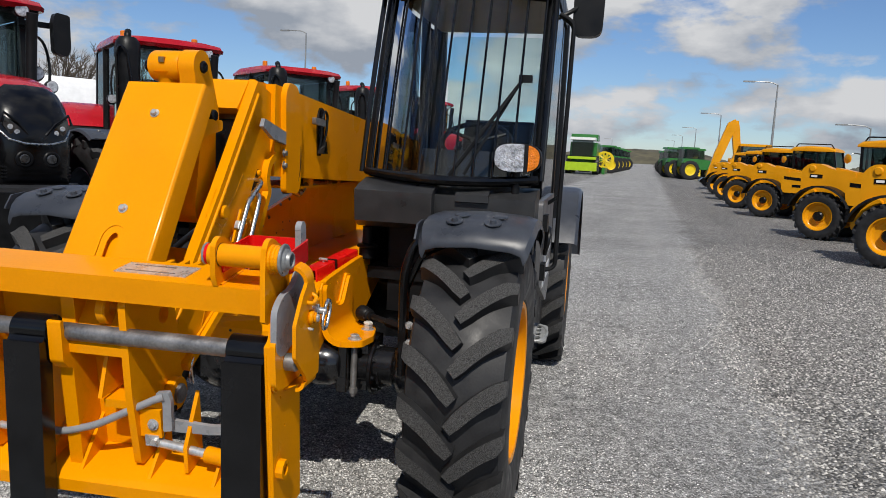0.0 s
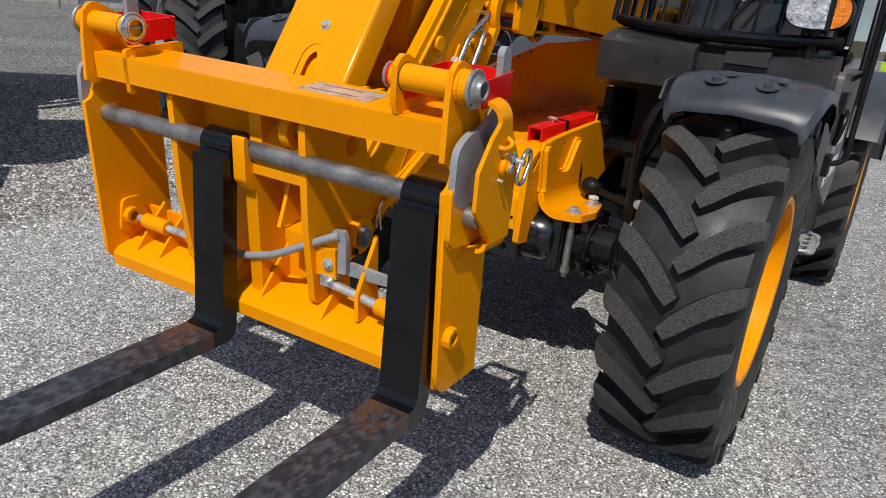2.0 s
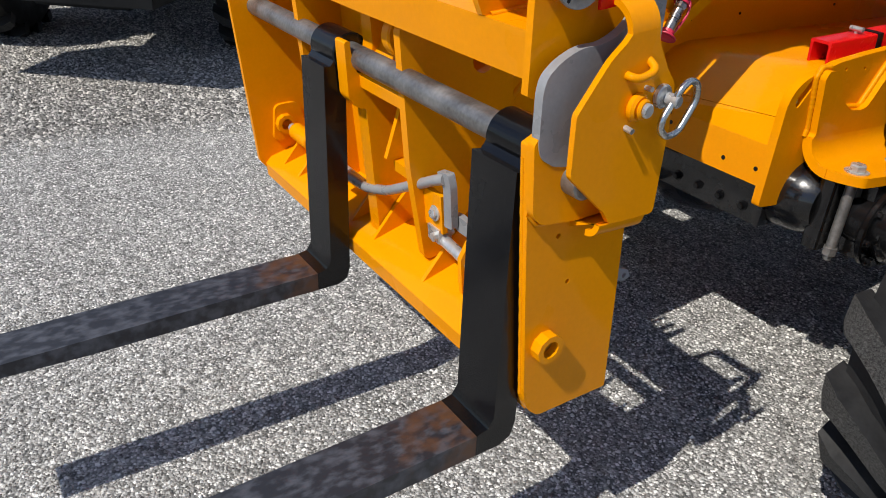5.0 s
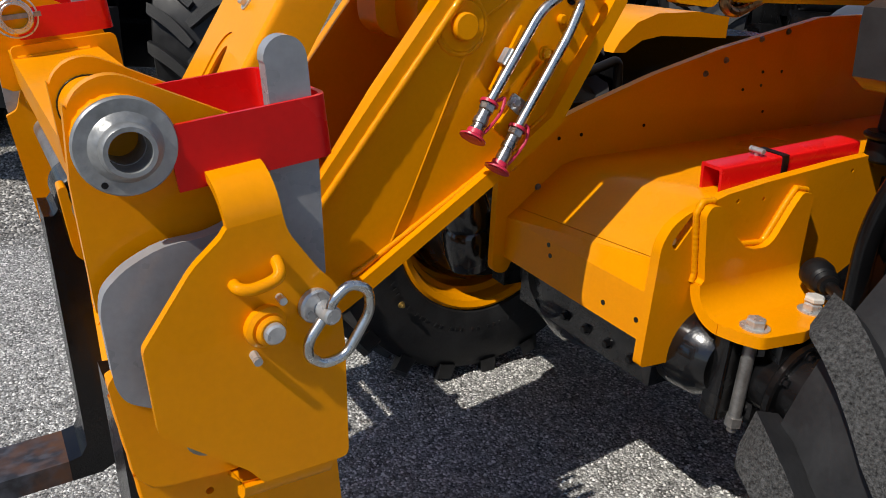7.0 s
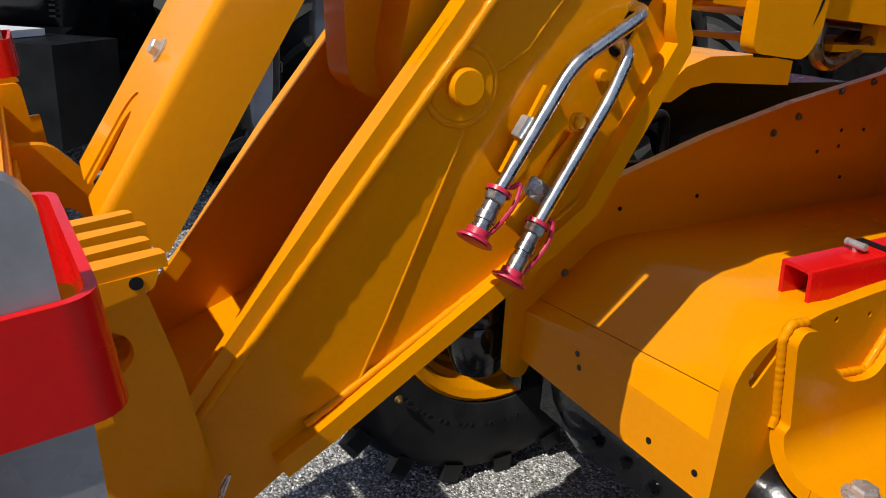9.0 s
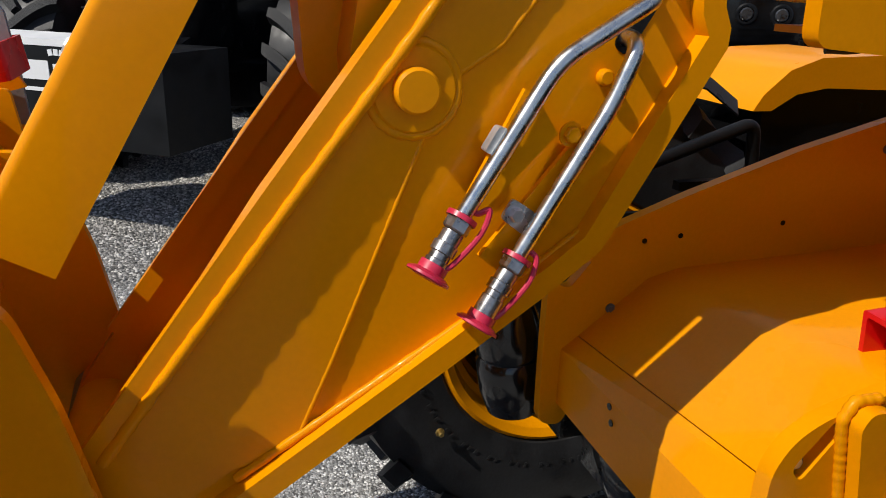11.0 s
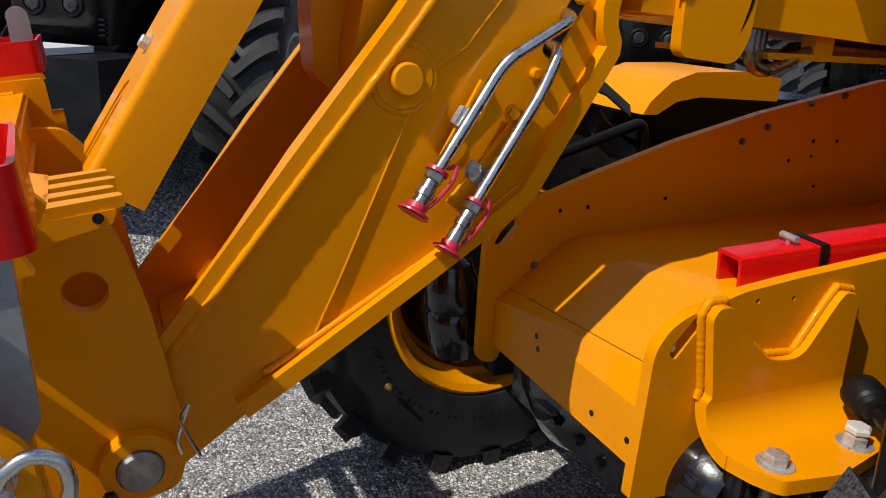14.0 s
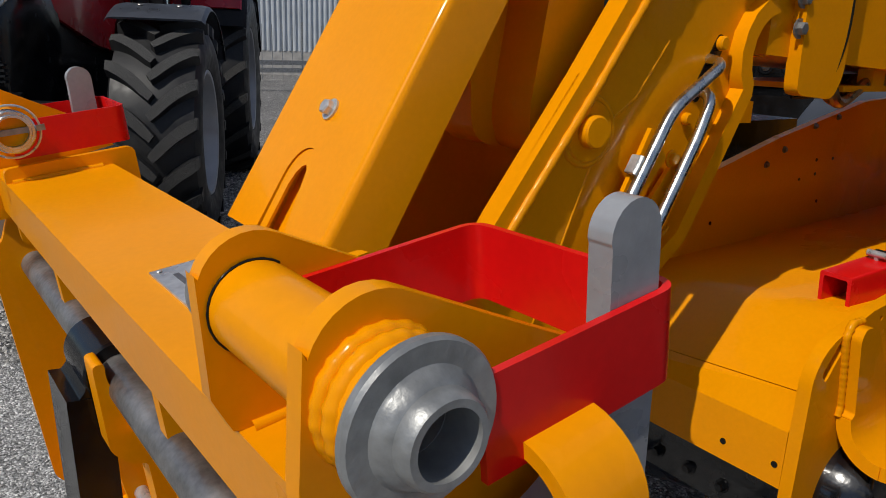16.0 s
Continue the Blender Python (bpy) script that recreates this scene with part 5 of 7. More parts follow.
def cap_fender(x0, x1, prof, inset, th=0.005):
    """A shallow moulded fender cap: a profile in y and z swept across, its sides turned down, its corners cut."""
    bm = B()
    rows = []
    for (y, z), k in zip(prof, inset):
        a, b = x0 + k, x1 - k
        top = [(a, -0.045), (a + 0.012, -0.012), (a + 0.05, 0), ((a + b) / 2, 0.010), (b - 0.05, 0), (b - 0.012, -0.012), (b, -0.045)]
        ring_ = [bm.verts.new((x, y, z + dz)) for x, dz in top]
        ring_ += [bm.verts.new((x + (0.004 if x < (a + b) / 2 else -0.004), y + 0.002, z + dz - th)) for x, dz in reversed(top)]
        rows.append(ring_)
    for a, b in zip(rows, rows[1:]):
        for k in range(len(a)):
            bm.faces.new((a[k], a[(k + 1) % len(a)], b[(k + 1) % len(a)], b[k]))
    bm.faces.new(rows[0]); bm.faces.new(list(reversed(rows[-1])))
    return bm


CAP_PROF = [(0.925, 1.186), (0.928, 1.202), (0.950, 1.234), (0.985, 1.260), (1.04, 1.280), (1.12, 1.294), (1.25, 1.296), (1.40, 1.278), (1.54, 1.233), (1.65, 1.168)]
CAP_IN = [0.030, 0.022, 0.012, 0.004, 0, 0, 0, 0, 0.005, 0.02]
for x0, x1 in ((0.765, 1.215), (-1.04, -0.59)):
    fd = part("fender", cap_fender(x0, x1, CAP_PROF, CAP_IN), FENDER, tele, "dark grey plastic front fender")
    part("fender_tab", bevel(plate(B(), round_poly([(0.935, 1.204), (0.975, 1.262), (1.06, 1.272), (1.06, 1.20)], 0.006), x0 - 0.004, x0 + 0.004), 0.002, 1), FENDER, fd)
    for dx in (0.138, 0.286):
        bm = B()
        lathe(bm, (x0 + dx, 1.005, 1.281), Vector((0, -0.38, 1)).normalized(), [(0, 0.034), (0.003, 0.033), (0.004, 0.022), (0.001, 0.014), (0.006, 0.012), (0.012, 0.010), (0.013, 0.0001)], 20)
        part("bolt", bm, FENDER, fd)
        bm = B()
        lathe(bm, (x0 + dx + 0.018, 1.075, 1.299), Vector((0, -0.2, 1)).normalized(), [(0, 0.030), (0.003, 0.029), (0.004, 0.020), (0.006, 0.0001)], 20)
        part("washer", bm, FENDER, fd)
for x0, x1 in ((0.85, 1.32), (-1.15, -0.68)):
    part("fender", fender_shell(x0, x1, 3.95, 0.60, 0.72, 150, 10), FENDER, tele, "black plastic rear fender")
bm = B()
rod(bm, (0.345, 1.690, 1.0), (0.345, 1.690, 1.055), 0.040, 24, 0.006)
rod(bm, (0.345, 1.690, 1.055), (0.345, 1.690, 1.072), 0.052, 24, 0.006)
rod(bm, (0.345, 1.690, 1.072), (0.345, 1.690, 1.16), 0.026, 24, 0.004)
part("cab_mount", bm, PLASTIC, tele, "black rubber cab mount")
# rear chassis block, engine side
part("chassis", bevel(plate(B(), [(1.95, 0.55), (1.95, 0.84), (5.0, 0.92), (5.0, 0.5)], -0.20, 0.75), 0.02, 2), BLACK, tele, "black chassis")
eng = part("engine", bevel(box(B(), (-0.95, 1.85, 0.60), (-0.33, 3.5, 1.02)), 0.05, 3), BLACK, tele, "black engine block and ducts")
part("engine_hose", pipe(B(), round_corners([(-0.45, 1.18, 0.99), (-0.45, 1.306, 1.049), (-0.45, 1.565, 1.134), (-0.46, 1.59, 1.0)], 0.03, 6), 0.015, 12), PLASTIC, eng, "thick black rubber hose")
part("stay", bevel(box(B(), (-0.48, 1.40, 0.985), (-0.455, 1.62, 1.005), pose(0, 0, 0)), 0.003, 1), PLASTIC, eng)
part("air_box", bevel(box(B(), (-0.97, 1.76, 0.85), (-0.66, 2.6, 1.175)), 0.04, 3), BLACK, eng, "black air box")
part("tray", bevel(box(B(), (-0.60, 1.25, 0.86), (-0.30, 1.85, 0.89)), 0.01, 2), PLASTIC, eng, "black ribbed tray")
for k in range(5):
    part("tray_rib", bevel(box(B(), (-0.58 + 0.06 * k, 1.27, 0.89), (-0.565 + 0.06 * k, 1.80, 0.905)), 0.003, 1), PLASTIC, eng)
part("tank_cover", bevel(plate(B(), [(1.715, 1.125), (1.74, 1.165), (1.81, 1.225), (1.90, 1.255), (2.10, 1.262), (2.26, 1.245), (2.26, 1.17), (1.93, 1.18), (1.84, 1.165), (1.77, 1.125)], -1.0, -0.64), 0.012, 2), YELLOW, tele, "curved yellow engine cover")
part("rear_counterweight", bevel(box(B(), (-0.9, 4.3, 0.62), (1.0, 5.1, 1.25)), 0.06, 3), YELLOW, tele)

# ---- cab of the main telehandler ----
def glass_nodes(name, tint, gloss=0.06):
    m = bpy.data.materials.new(name)
    m.use_nodes = True
    nt = m.node_tree
    nt.nodes.clear()
    out = nt.nodes.new("ShaderNodeOutputMaterial")
    tr = nt.nodes.new("ShaderNodeBsdfTransparent"); tr.inputs[0].default_value = (*tint, 1)
    gl = nt.nodes.new("ShaderNodeBsdfGlossy"); gl.inputs["Roughness"].default_value = 0.02
    lw = nt.nodes.new("ShaderNodeFresnel"); lw.inputs["IOR"].default_value = 1.5
    mx = nt.nodes.new("ShaderNodeMixShader")
    nt.links.new(lw.outputs[0], mx.inputs[0]); nt.links.new(tr.outputs[0], mx.inputs[1]); nt.links.new(gl.outputs[0], mx.inputs[2])
    nt.links.new(mx.outputs[0], out.inputs[0])
    return m


GLASS = glass_nodes("cab_glass", (0.86, 0.93, 0.92), 0.15)
DARK_GLASS = glass_nodes("dark_glass", (0.30, 0.36, 0.36))
LENS = material("lamp_lens", (0.80, 0.82, 0.84), 0.08, metal=0.6, vary=0.3, scale=30, bump=0.6, bump_scale=90)
AMBER = material("amber_lens", (0.75, 0.20, 0.01), 0.12, vary=0.15, scale=60, bump=0.5, bump_scale=150)
LINER = material("roof_liner", (0.30, 0.28, 0.24), 0.8)
STICKER = material("white_sticker", (0.75, 0.75, 0.74), 0.5)


def ws_point(u, v):
    """A point of the curved windscreen: u across 0 to 1, v up 0 to 1."""
    x = 0.335 + 0.045 * v + u * (0.815 - 0.035 * v)
    bow = 1 - (2 * u - 1) ** 2
    y = 1.715 + 0.10 * v + 0.05 * v * v - (0.135 - 0.035 * v) * bow
    z = 1.405 + 0.90 * v + 0.02 * (1 - bow) * (1 - v)
    return Vector((x, y, z))


cab = part("cab", bevel(plate(B(), [(1.80, 2.33), (1.84, 2.40), (2.3, 2.44), (3.05, 2.42), (3.12, 2.33)], 0.33, 1.17), 0.03, 3), PLASTIC, tele, "black cab with caged curved windscreen")


def sheet(fn, nu, nv, th=0.005):
    """A thin curved pane over u and v."""
    bm = B()
    g = [[bm.verts.new(fn(i / nu, j / nv)) for j in range(nv + 1)] for i in range(nu + 1)]
    for i in range(nu):
        for j in range(nv):
            bm.faces.new((g[i][j], g[i + 1][j], g[i + 1][j + 1], g[i][j + 1]))
    if th:
        bmesh.ops.recalc_face_normals(bm, faces=bm.faces)
        bmesh.ops.solidify(bm, geom=bm.faces[:], thickness=th)
    return bm


pane = part("windscreen", sheet(ws_point, 14, 8, 0), GLASS, cab, "clear windscreen glass")
pane.visible_shadow = False
for x in (0.335, 1.165):
    for (y0, y1) in ((1.90, 2.62), (2.70, 3.02)):
        pn = part("side_window", bevel(plate(B(), round_poly([(y0 - 0.08, 1.32), (y0 + 0.02, 2.30), (y1, 2.30), (y1 + 0.02, 1.32)], 0.05), x - 0.002, x + 0.002), 0.0005, 1), GLASS, cab)
        pn.visible_shadow = False
pn = part("rear_window", bevel(plate(B(), round_poly([(0.42, 1.42), (0.42, 2.28), (1.08, 2.28), (1.08, 1.42)], 0.05), 3.075, 3.079, "y"), 0.0005, 1), GLASS, cab)
pn.visible_shadow = False
# posts
for u in (0.0, 1.0):
    part("front_post", pipe(B(), [ws_point(u, k / 8) + Vector((0, 0.02, 0)) for k in range(9)], 0.030, 12), PLASTIC, cab)
for x in (0.36, 1.14):
    part("rear_post", pipe(B(), [Vector((x, 3.08, 1.15)), Vector((x, 3.08, 1.8)), Vector((x, 3.05, 2.36))], 0.045, 10), PLASTIC, cab)
    part("middle_post", pipe(B(), [Vector((x + 0.01, 2.68, 1.0)), Vector((x + 0.005, 2.66, 1.8)), Vector((x, 2.64, 2.36))], 0.028, 10), PLASTIC, cab)
part("windscreen_frame", pipe(B(), [ws_point(k / 12, 0.98) + Vector((0, 0.01, 0)) for k in range(13)], 0.028, 10), PLASTIC, cab)
part("windscreen_frame", pipe(B(), [ws_point(k / 12, 0.0) + Vector((0, 0.01, 0)) for k in range(13)], 0.022, 10), PLASTIC, cab)
part("cab_back", bevel(plate(B(), [(3.05, 0.95), (3.05, 1.42), (3.10, 1.42), (3.10, 0.95)], 0.34, 1.16), 0.01, 1), PLASTIC, cab)
part("cab_side", bevel(plate(B(), [(1.78, 0.92), (1.74, 1.32), (3.08, 1.32), (3.08, 0.92)], 0.325, 0.345), 0.01, 1), PLASTIC, cab)
part("cab_floor", bevel(box(B(), (0.34, 1.72, 0.90), (1.16, 3.08, 0.96)), 0.01, 1), PLASTIC, cab)
part("head_lining", bevel(box(B(), (0.38, 1.95, 2.295), (1.12, 3.0, 2.325)), 0.01, 1), LINER, cab, "beige roof lining")
# door with glass, lower panel and rails
door = part("door", bevel(plate(B(), round_poly([(1.80, 0.92), (1.77, 1.33), (2.62, 1.33), (2.62, 0.80), (2.45, 0.72)], 0.04), 1.158, 1.182), 0.006, 2), DOORGREY, cab, "dark grey door panel with white stickers")
for y, z in ((1.86, 1.22), (1.86, 0.98)):
    part("hinge", bevel(box(B(), (1.176, y - 0.05, z - 0.04), (1.205, y + 0.05, z + 0.04)), 0.006, 2), PLASTIC, door)
part("grab_rail", pipe(B(), round_corners([(1.18, 1.86, 0.98), (1.250, 1.88, 1.0), (1.250, 1.90, 1.30), (1.260, 1.93, 2.18), (1.19, 1.93, 2.22)], 0.03, 4), 0.011, 10), PLASTIC, door)
part("grab_rail", pipe(B(), round_corners([(1.18, 2.10, 1.30), (1.240, 2.10, 1.34), (1.250, 2.12, 2.20), (1.19, 2.12, 2.24)], 0.03, 4), 0.010, 10), PLASTIC, door)
part("door_handle", pipe(B(), smooth_path([(1.19, 1.97, 1.05), (1.205, 1.95, 1.12), (1.205, 1.99, 1.18), (1.19, 2.03, 1.15), (1.19, 2.02, 1.07)], 5), 0.012, 10), BLACK, door)
for y0, y1, z0, z1 in ((2.06, 2.12, 0.86, 1.14), (2.16, 2.22, 0.86, 1.14), (2.27, 2.50, 1.02, 1.10), (2.27, 2.50, 0.88, 0.96)):
    part("sticker", bevel(box(B(), (1.182, y0, z0), (1.1835, y1, z1)), 0.0004, 1), STICKER, door, "white sticker bar")
# cage of bars in front of the windscreen
cage = part("cage_rail", pipe(B(), [ws_point(k / 14, 0.03) + Vector((0, -0.055, -0.02)) for k in range(15)], 0.020, 10), BLACK, cab, "black steel cage over the windscreen")
part("cage_rail", pipe(B(), [ws_point(k / 14, 0.985) + Vector((0, -0.045, 0)) for k in range(15)], 0.012, 10), BLACK, cage)
for k in range(10):
    u = 0.02 + 0.96 * k / 9
    part("cage_bar", pipe(B(), [ws_point(u * 0.98 + 0.01, v / 8 * 1.02) + Vector((0, -0.050, 0)) for v in range(9)], 0.0058, 8), BLACK, cage)
part("cage_frame", pipe(B(), [ws_point(0.0, v / 8) + Vector((-0.03, -0.035, 0)) for v in range(9)], 0.013, 8), BLACK, cage)
part("cage_frame", pipe(B(), [ws_point(1.0, v / 8) + Vector((0.015, -0.035, 0)) for v in range(9)], 0.013, 8), BLACK, cage)
# wiper
part("wiper", pipe(B(), [ws_point(0.52, 0.03) + Vector((0, -0.03, 0)), ws_point(0.70, 0.28) + Vector((0, -0.03, 0)), ws_point(0.87, 0.52) + Vector((0, -0.025, 0))], 0.009, 8), PLASTIC, cab)
part("wiper_blade", pipe(B(), [ws_point(0.60, 0.04) + Vector((0, -0.015, 0)), ws_point(0.88, 0.55) + Vector((0, -0.015, 0))], 0.007, 8), PLASTIC, cab)
bm = B()
box(bm, (-0.03, -0.02, -0.016), (0.03, 0.02, 0.016), Matrix.Translation(ws_point(0.89, 0.53) + Vector((0, -0.03, 0))))
part("wiper_joint", bevel(bm, 0.004, 1), PLASTIC, cab)
# cowl under the windscreen, stepped
COWL = [(1.545, 1.372), (1.487, 1.348), (1.487, 1.312), (1.505, 1.205), (1.56, 1.175), (1.80, 1.165), (1.80, 1.40), (1.66, 1.40)]
part("cowl", bevel(plate(B(), COWL, 0.335, 0.700), 0.014, 3), COWL_M, cab, "black moulded cowl")
part("cowl", bevel(plate(B(), [(1.60, 1.362), (1.552, 1.340), (1.552, 1.315), (1.565, 1.205), (1.60, 1.175), (1.80, 1.165), (1.80, 1.385), (1.68, 1.385)], 0.690, 1.16), 0.014, 3), COWL_M, cab)
part("cowl_ridge", bevel(plate(B(), [(1.580, 1.374), (1.532, 1.352), (1.532, 1.318), (1.60, 1.30), (1.66, 1.38)], 0.80, 0.95), 0.010, 2), COWL_M, cab)
part("bulkhead", bevel(box(B(), (0.44, 1.74, 0.74), (1.15, 1.84, 1.18)), 0.02, 2), PLASTIC, cab)
# headlamp
def lamp_outline(s=1.0):
    """A rounded oblong, a little fuller towards the cab's side."""
    def f(v):
        return math.copysign(abs(v) ** 0.72, v)
    return [(1.067 + s * 0.100 * f(math.cos(a)), 1.527 + s * 0.062 * f(math.sin(a)) * (1 - 0.05 * math.cos(a))) for a in [k * math.pi / 16 for k in range(32)]]
hl = part("headlamp", bevel(plate(B(), lamp_outline(1.06), 1.555, 1.64, "y"), 0.012, 3), PLASTIC, cab, "oval headlamp with amber indicator")
part("lamp_glass", bevel(plate(B(), [p for p in lamp_outline(1.0) if p[0] < 1.106], 1.540, 1.556, "y"), 0.006, 3), LENS, hl, "clear faceted lamp glass")
part("indicator", bevel(plate(B(), [p for p in lamp_outline(1.0) if p[0] >= 1.101], 1.541, 1.556, "y"), 0.006, 3), AMBER, hl, "amber indicator lens")
part("lamp_stalk", rod(B(), (1.06, 1.62, 1.30), (1.06, 1.62, 1.48), 0.02, 12), PLASTIC, hl)
for x in (0.42, 1.06):
    wl = part("work_lamp", rod(B(), (x, 1.80, 2.325), (x, 1.72, 2.32), 0.062, 24, 0.012), PLASTIC, cab, "round white work lamp")
    part("lamp_glass", rod(B(), (x, 1.722, 2.32), (x, 1.712, 2.32), 0.052, 24, 0.004), LENS, wl)
# mirror
mir = part("mirror", bevel(plate(B(), round_poly([(1.248, 2.13), (1.248, 2.44), (1.398, 2.44), (1.392, 2.13)], 0.05), 2.00, 2.075, "y"), 0.022, 3), PLASTIC, tele, "black door mirror housing on a tube arm")
part("mirror_glass", bevel(box(B(), (1.275, 2.0745, 2.165), (1.37, 2.078, 2.40)), 0.002, 1), MIRROR, mir)
part("mirror_arm", pipe(B(), round_corners([(1.17, 1.95, 2.20), (1.24, 1.98, 2.24), (1.30, 2.05, 2.30)], 0.03, 4), 0.011, 8), PLASTIC, mir)
# seat, wheel and dash inside
seat = part("seat", bevel(box(B(), (0.55, 2.35, 1.15), (1.0, 2.80, 1.30)), 0.05, 3), PLASTIC, cab, "black cab seat")
part("backrest", bevel(plate(B(), [(2.70, 1.24), (2.76, 1.66), (2.80, 1.74), (2.88, 1.74), (2.90, 1.68), (2.84, 1.20)], 0.60, 1.02), 0.10, 5), PLASTIC, seat)
part("seat_base", bevel(box(B(), (0.60, 2.45, 0.96), (0.95, 2.75, 1.16)), 0.02, 2), PLASTIC, seat)
part("dashboard", bevel(plate(B(), [(1.80, 1.0), (1.78, 1.40), (1.90, 1.55), (2.02, 1.52), (2.05, 1.0)], 0.55, 1.0), 0.04, 3), PLASTIC, cab)
bm = B()
cw, dw = Vector((0.78, 2.14, 1.60)), Vector((0, -0.55, 0.83)).normalized()
qw = frame_of(dw)
pipe(bm, [cw + qw @ Vector((0.18 * math.cos(k * math.pi / 14), 0.18 * math.sin(k * math.pi / 14), 0)) for k in range(28)], 0.014, 8, closed=True)
for k in range(3):
    a = k * 2 * math.pi / 3 + 0.5
    rod(bm, cw, cw + qw @ Vector((0.18 * math.cos(a), 0.18 * math.sin(a), 0)), 0.010, 8)
rod(bm, cw - dw * 0.18, cw + dw * 0.01, 0.03, 14)
part("steering_wheel", bm, PLASTIC, cab)
part("side_console", bevel(box(B(), (0.36, 2.0, 0.96), (0.52, 3.0, 1.42)), 0.03, 2), PLASTIC, cab)
# step behind the front wheel
m_st = Matrix.Translation((1.165, 2.11, 0.605)) @ pose(0, 0, 0, 18, 0, 0)
stp = part("step", bevel(holed(round_poly([(-0.060, -0.085), (-0.060, 0.085), (0.060, 0.085), (0.060, -0.085)], 0.03), [arc(x, y, 0.015, 0, 360, 10)[:-1] for x in (-0.03, 0.012) for y in (-0.05, -0.012, 0.026, 0.06)], -0.007, 0.007, m_st, "z"), 0.001, 1), GALV, tele, "grey perforated metal step")
part("step_rim", pipe(B(), [m_st @ Vector((0.058 * math.cos(k * math.pi / 12), 0.083 * math.sin(k * math.pi / 12), 0.005)) for k in range(24)], 0.008, 8, closed=True), GALV, stp)
part("step_bracket", bevel(box(B(), (1.06, 2.03, 0.55), (1.11, 2.19, 0.95)), 0.01, 1), PLASTIC, stp)
part("fuel_tank", bevel(box(B(), (0.70, 1.95, 0.45), (1.12, 3.2, 0.92)), 0.04, 2), PLASTIC, tele, "black tank under the cab")
# collar, hoses and fittings on the boom
part("boom_collar", bevel(plate(B(), round_poly([(1.112, 1.338, 0.02), (1.090, 1.74, 0.03), (1.125, 1.790, 0.03), (1.215, 1.775, 0.03), (1.262, 1.62), (1.262, 1.37, 0.03), (1.235, 1.328, 0.02)], 0.02, 4), 0.140, 0.166), 0.006, 2), YELLOW, boom)
bm = B()
plate(bm, [(0.885, 1.60), (0.90, 1.63), (1.10, 1.585), (1.10, 1.535), (0.98, 1.555)], 0.150, 0.166)
part("boom_bracket", bevel(bm, 0.003, 1), GREY, boom, "grey bent bracket")
bm = B()
for z in (1.45, 1.50):
    bolt(bm, (0.158, 1.10, z), (1, 0, 0), 0.012, 0.010)
part("bolt", bm, STEEL, boom)
part("hose", pipe(B(), smooth_path([(0.150, 1.235, 1.66), (0.160, 1.255, 1.52), (0.160, 1.25, 1.42), (0.155, 1.21, 1.345), (0.13, 1.16, 1.335)], 6), 0.007, 10), PLASTIC, boom, "thin black hose")
for k in range(3):
    part("fitting", pipe(B(), round_corners([(0.12 - 0.03 * k, 1.30 + 0.045 * k, 1.375), (0.13 - 0.03 * k, 1.31 + 0.045 * k, 1.325), (0.12 - 0.03 * k, 1.36 + 0.045 * k, 1.315), (0.10 - 0.03 * k, 1.50, 1.36), (0.10 - 0.03 * k, 1.8, 1.355)], 0.02, 4), 0.012, 10), BRASSY, boom, "tarnished steel pipe")
    part("nut", rod(B(), (0.12 - 0.03 * k, 1.30 + 0.045 * k, 1.352), (0.12 - 0.03 * k, 1.30 + 0.045 * k, 1.39), 0.018, 6), STEEL, boom)
# yellow pipe tray under the boom
tray_b = part("pipe_tray", bevel(box(B(), (-0.20, 1.36, 1.338), (0.120, 3.4, 1.350)), 0.003, 1), YELLOW, boom, "thin yellow pipe tray under the boom")
for k in range(5):
    part("tray_post", bevel(box(B(), (0.085, 1.48 + 0.38 * k, 1.349), (0.118, 1.53 + 0.38 * k, 1.40)), 0.004, 1), YELLOW, tray_b)
# black pad with lever on the boom side
pad = part("boom_pad", bevel(plate(B(), round_poly([(1.50, 1.49, 0.01), (1.485, 1.66, 0.02), (1.515, 1.715, 0.02), (1.575, 1.70, 0.03), (1.572, 1.60, 0.02), (1.535, 1.49, 0.01)], 0.02), 0.142, 0.150), 0.003, 1), BLACK, boom, "black lock holder")
part("pad_rim", pipe(B(), round_corners([(0.150, 1.51, 1.50), (0.166, 1.50, 1.66), (0.166, 1.53, 1.70), (0.166, 1.565, 1.68), (0.166, 1.555, 1.60), (0.150, 1.53, 1.50)], 0.02, 4), 0.006, 8), BLACK, pad)
part("pad_lever", bevel(plate(B(), round_poly([(1.41, 1.632), (1.53, 1.625), (1.53, 1.655), (1.41, 1.662)], 0.005), 0.152, 0.172), 0.003, 1), STEEL, pad)
part("pad_hook", bevel(plate(B(), round_poly([(1.49, 1.50), (1.53, 1.56), (1.55, 1.50)], 0.005), 0.150, 0.178), 0.002, 1), BLACK, pad)

# ---- red tractors in the row beyond ----
def slab(name, pts, x0, x1, mat, parent, bev=0.03, label=""):
    return part(name, bevel(plate(B(), pts, x0, x1), bev, 2), mat, parent, label)


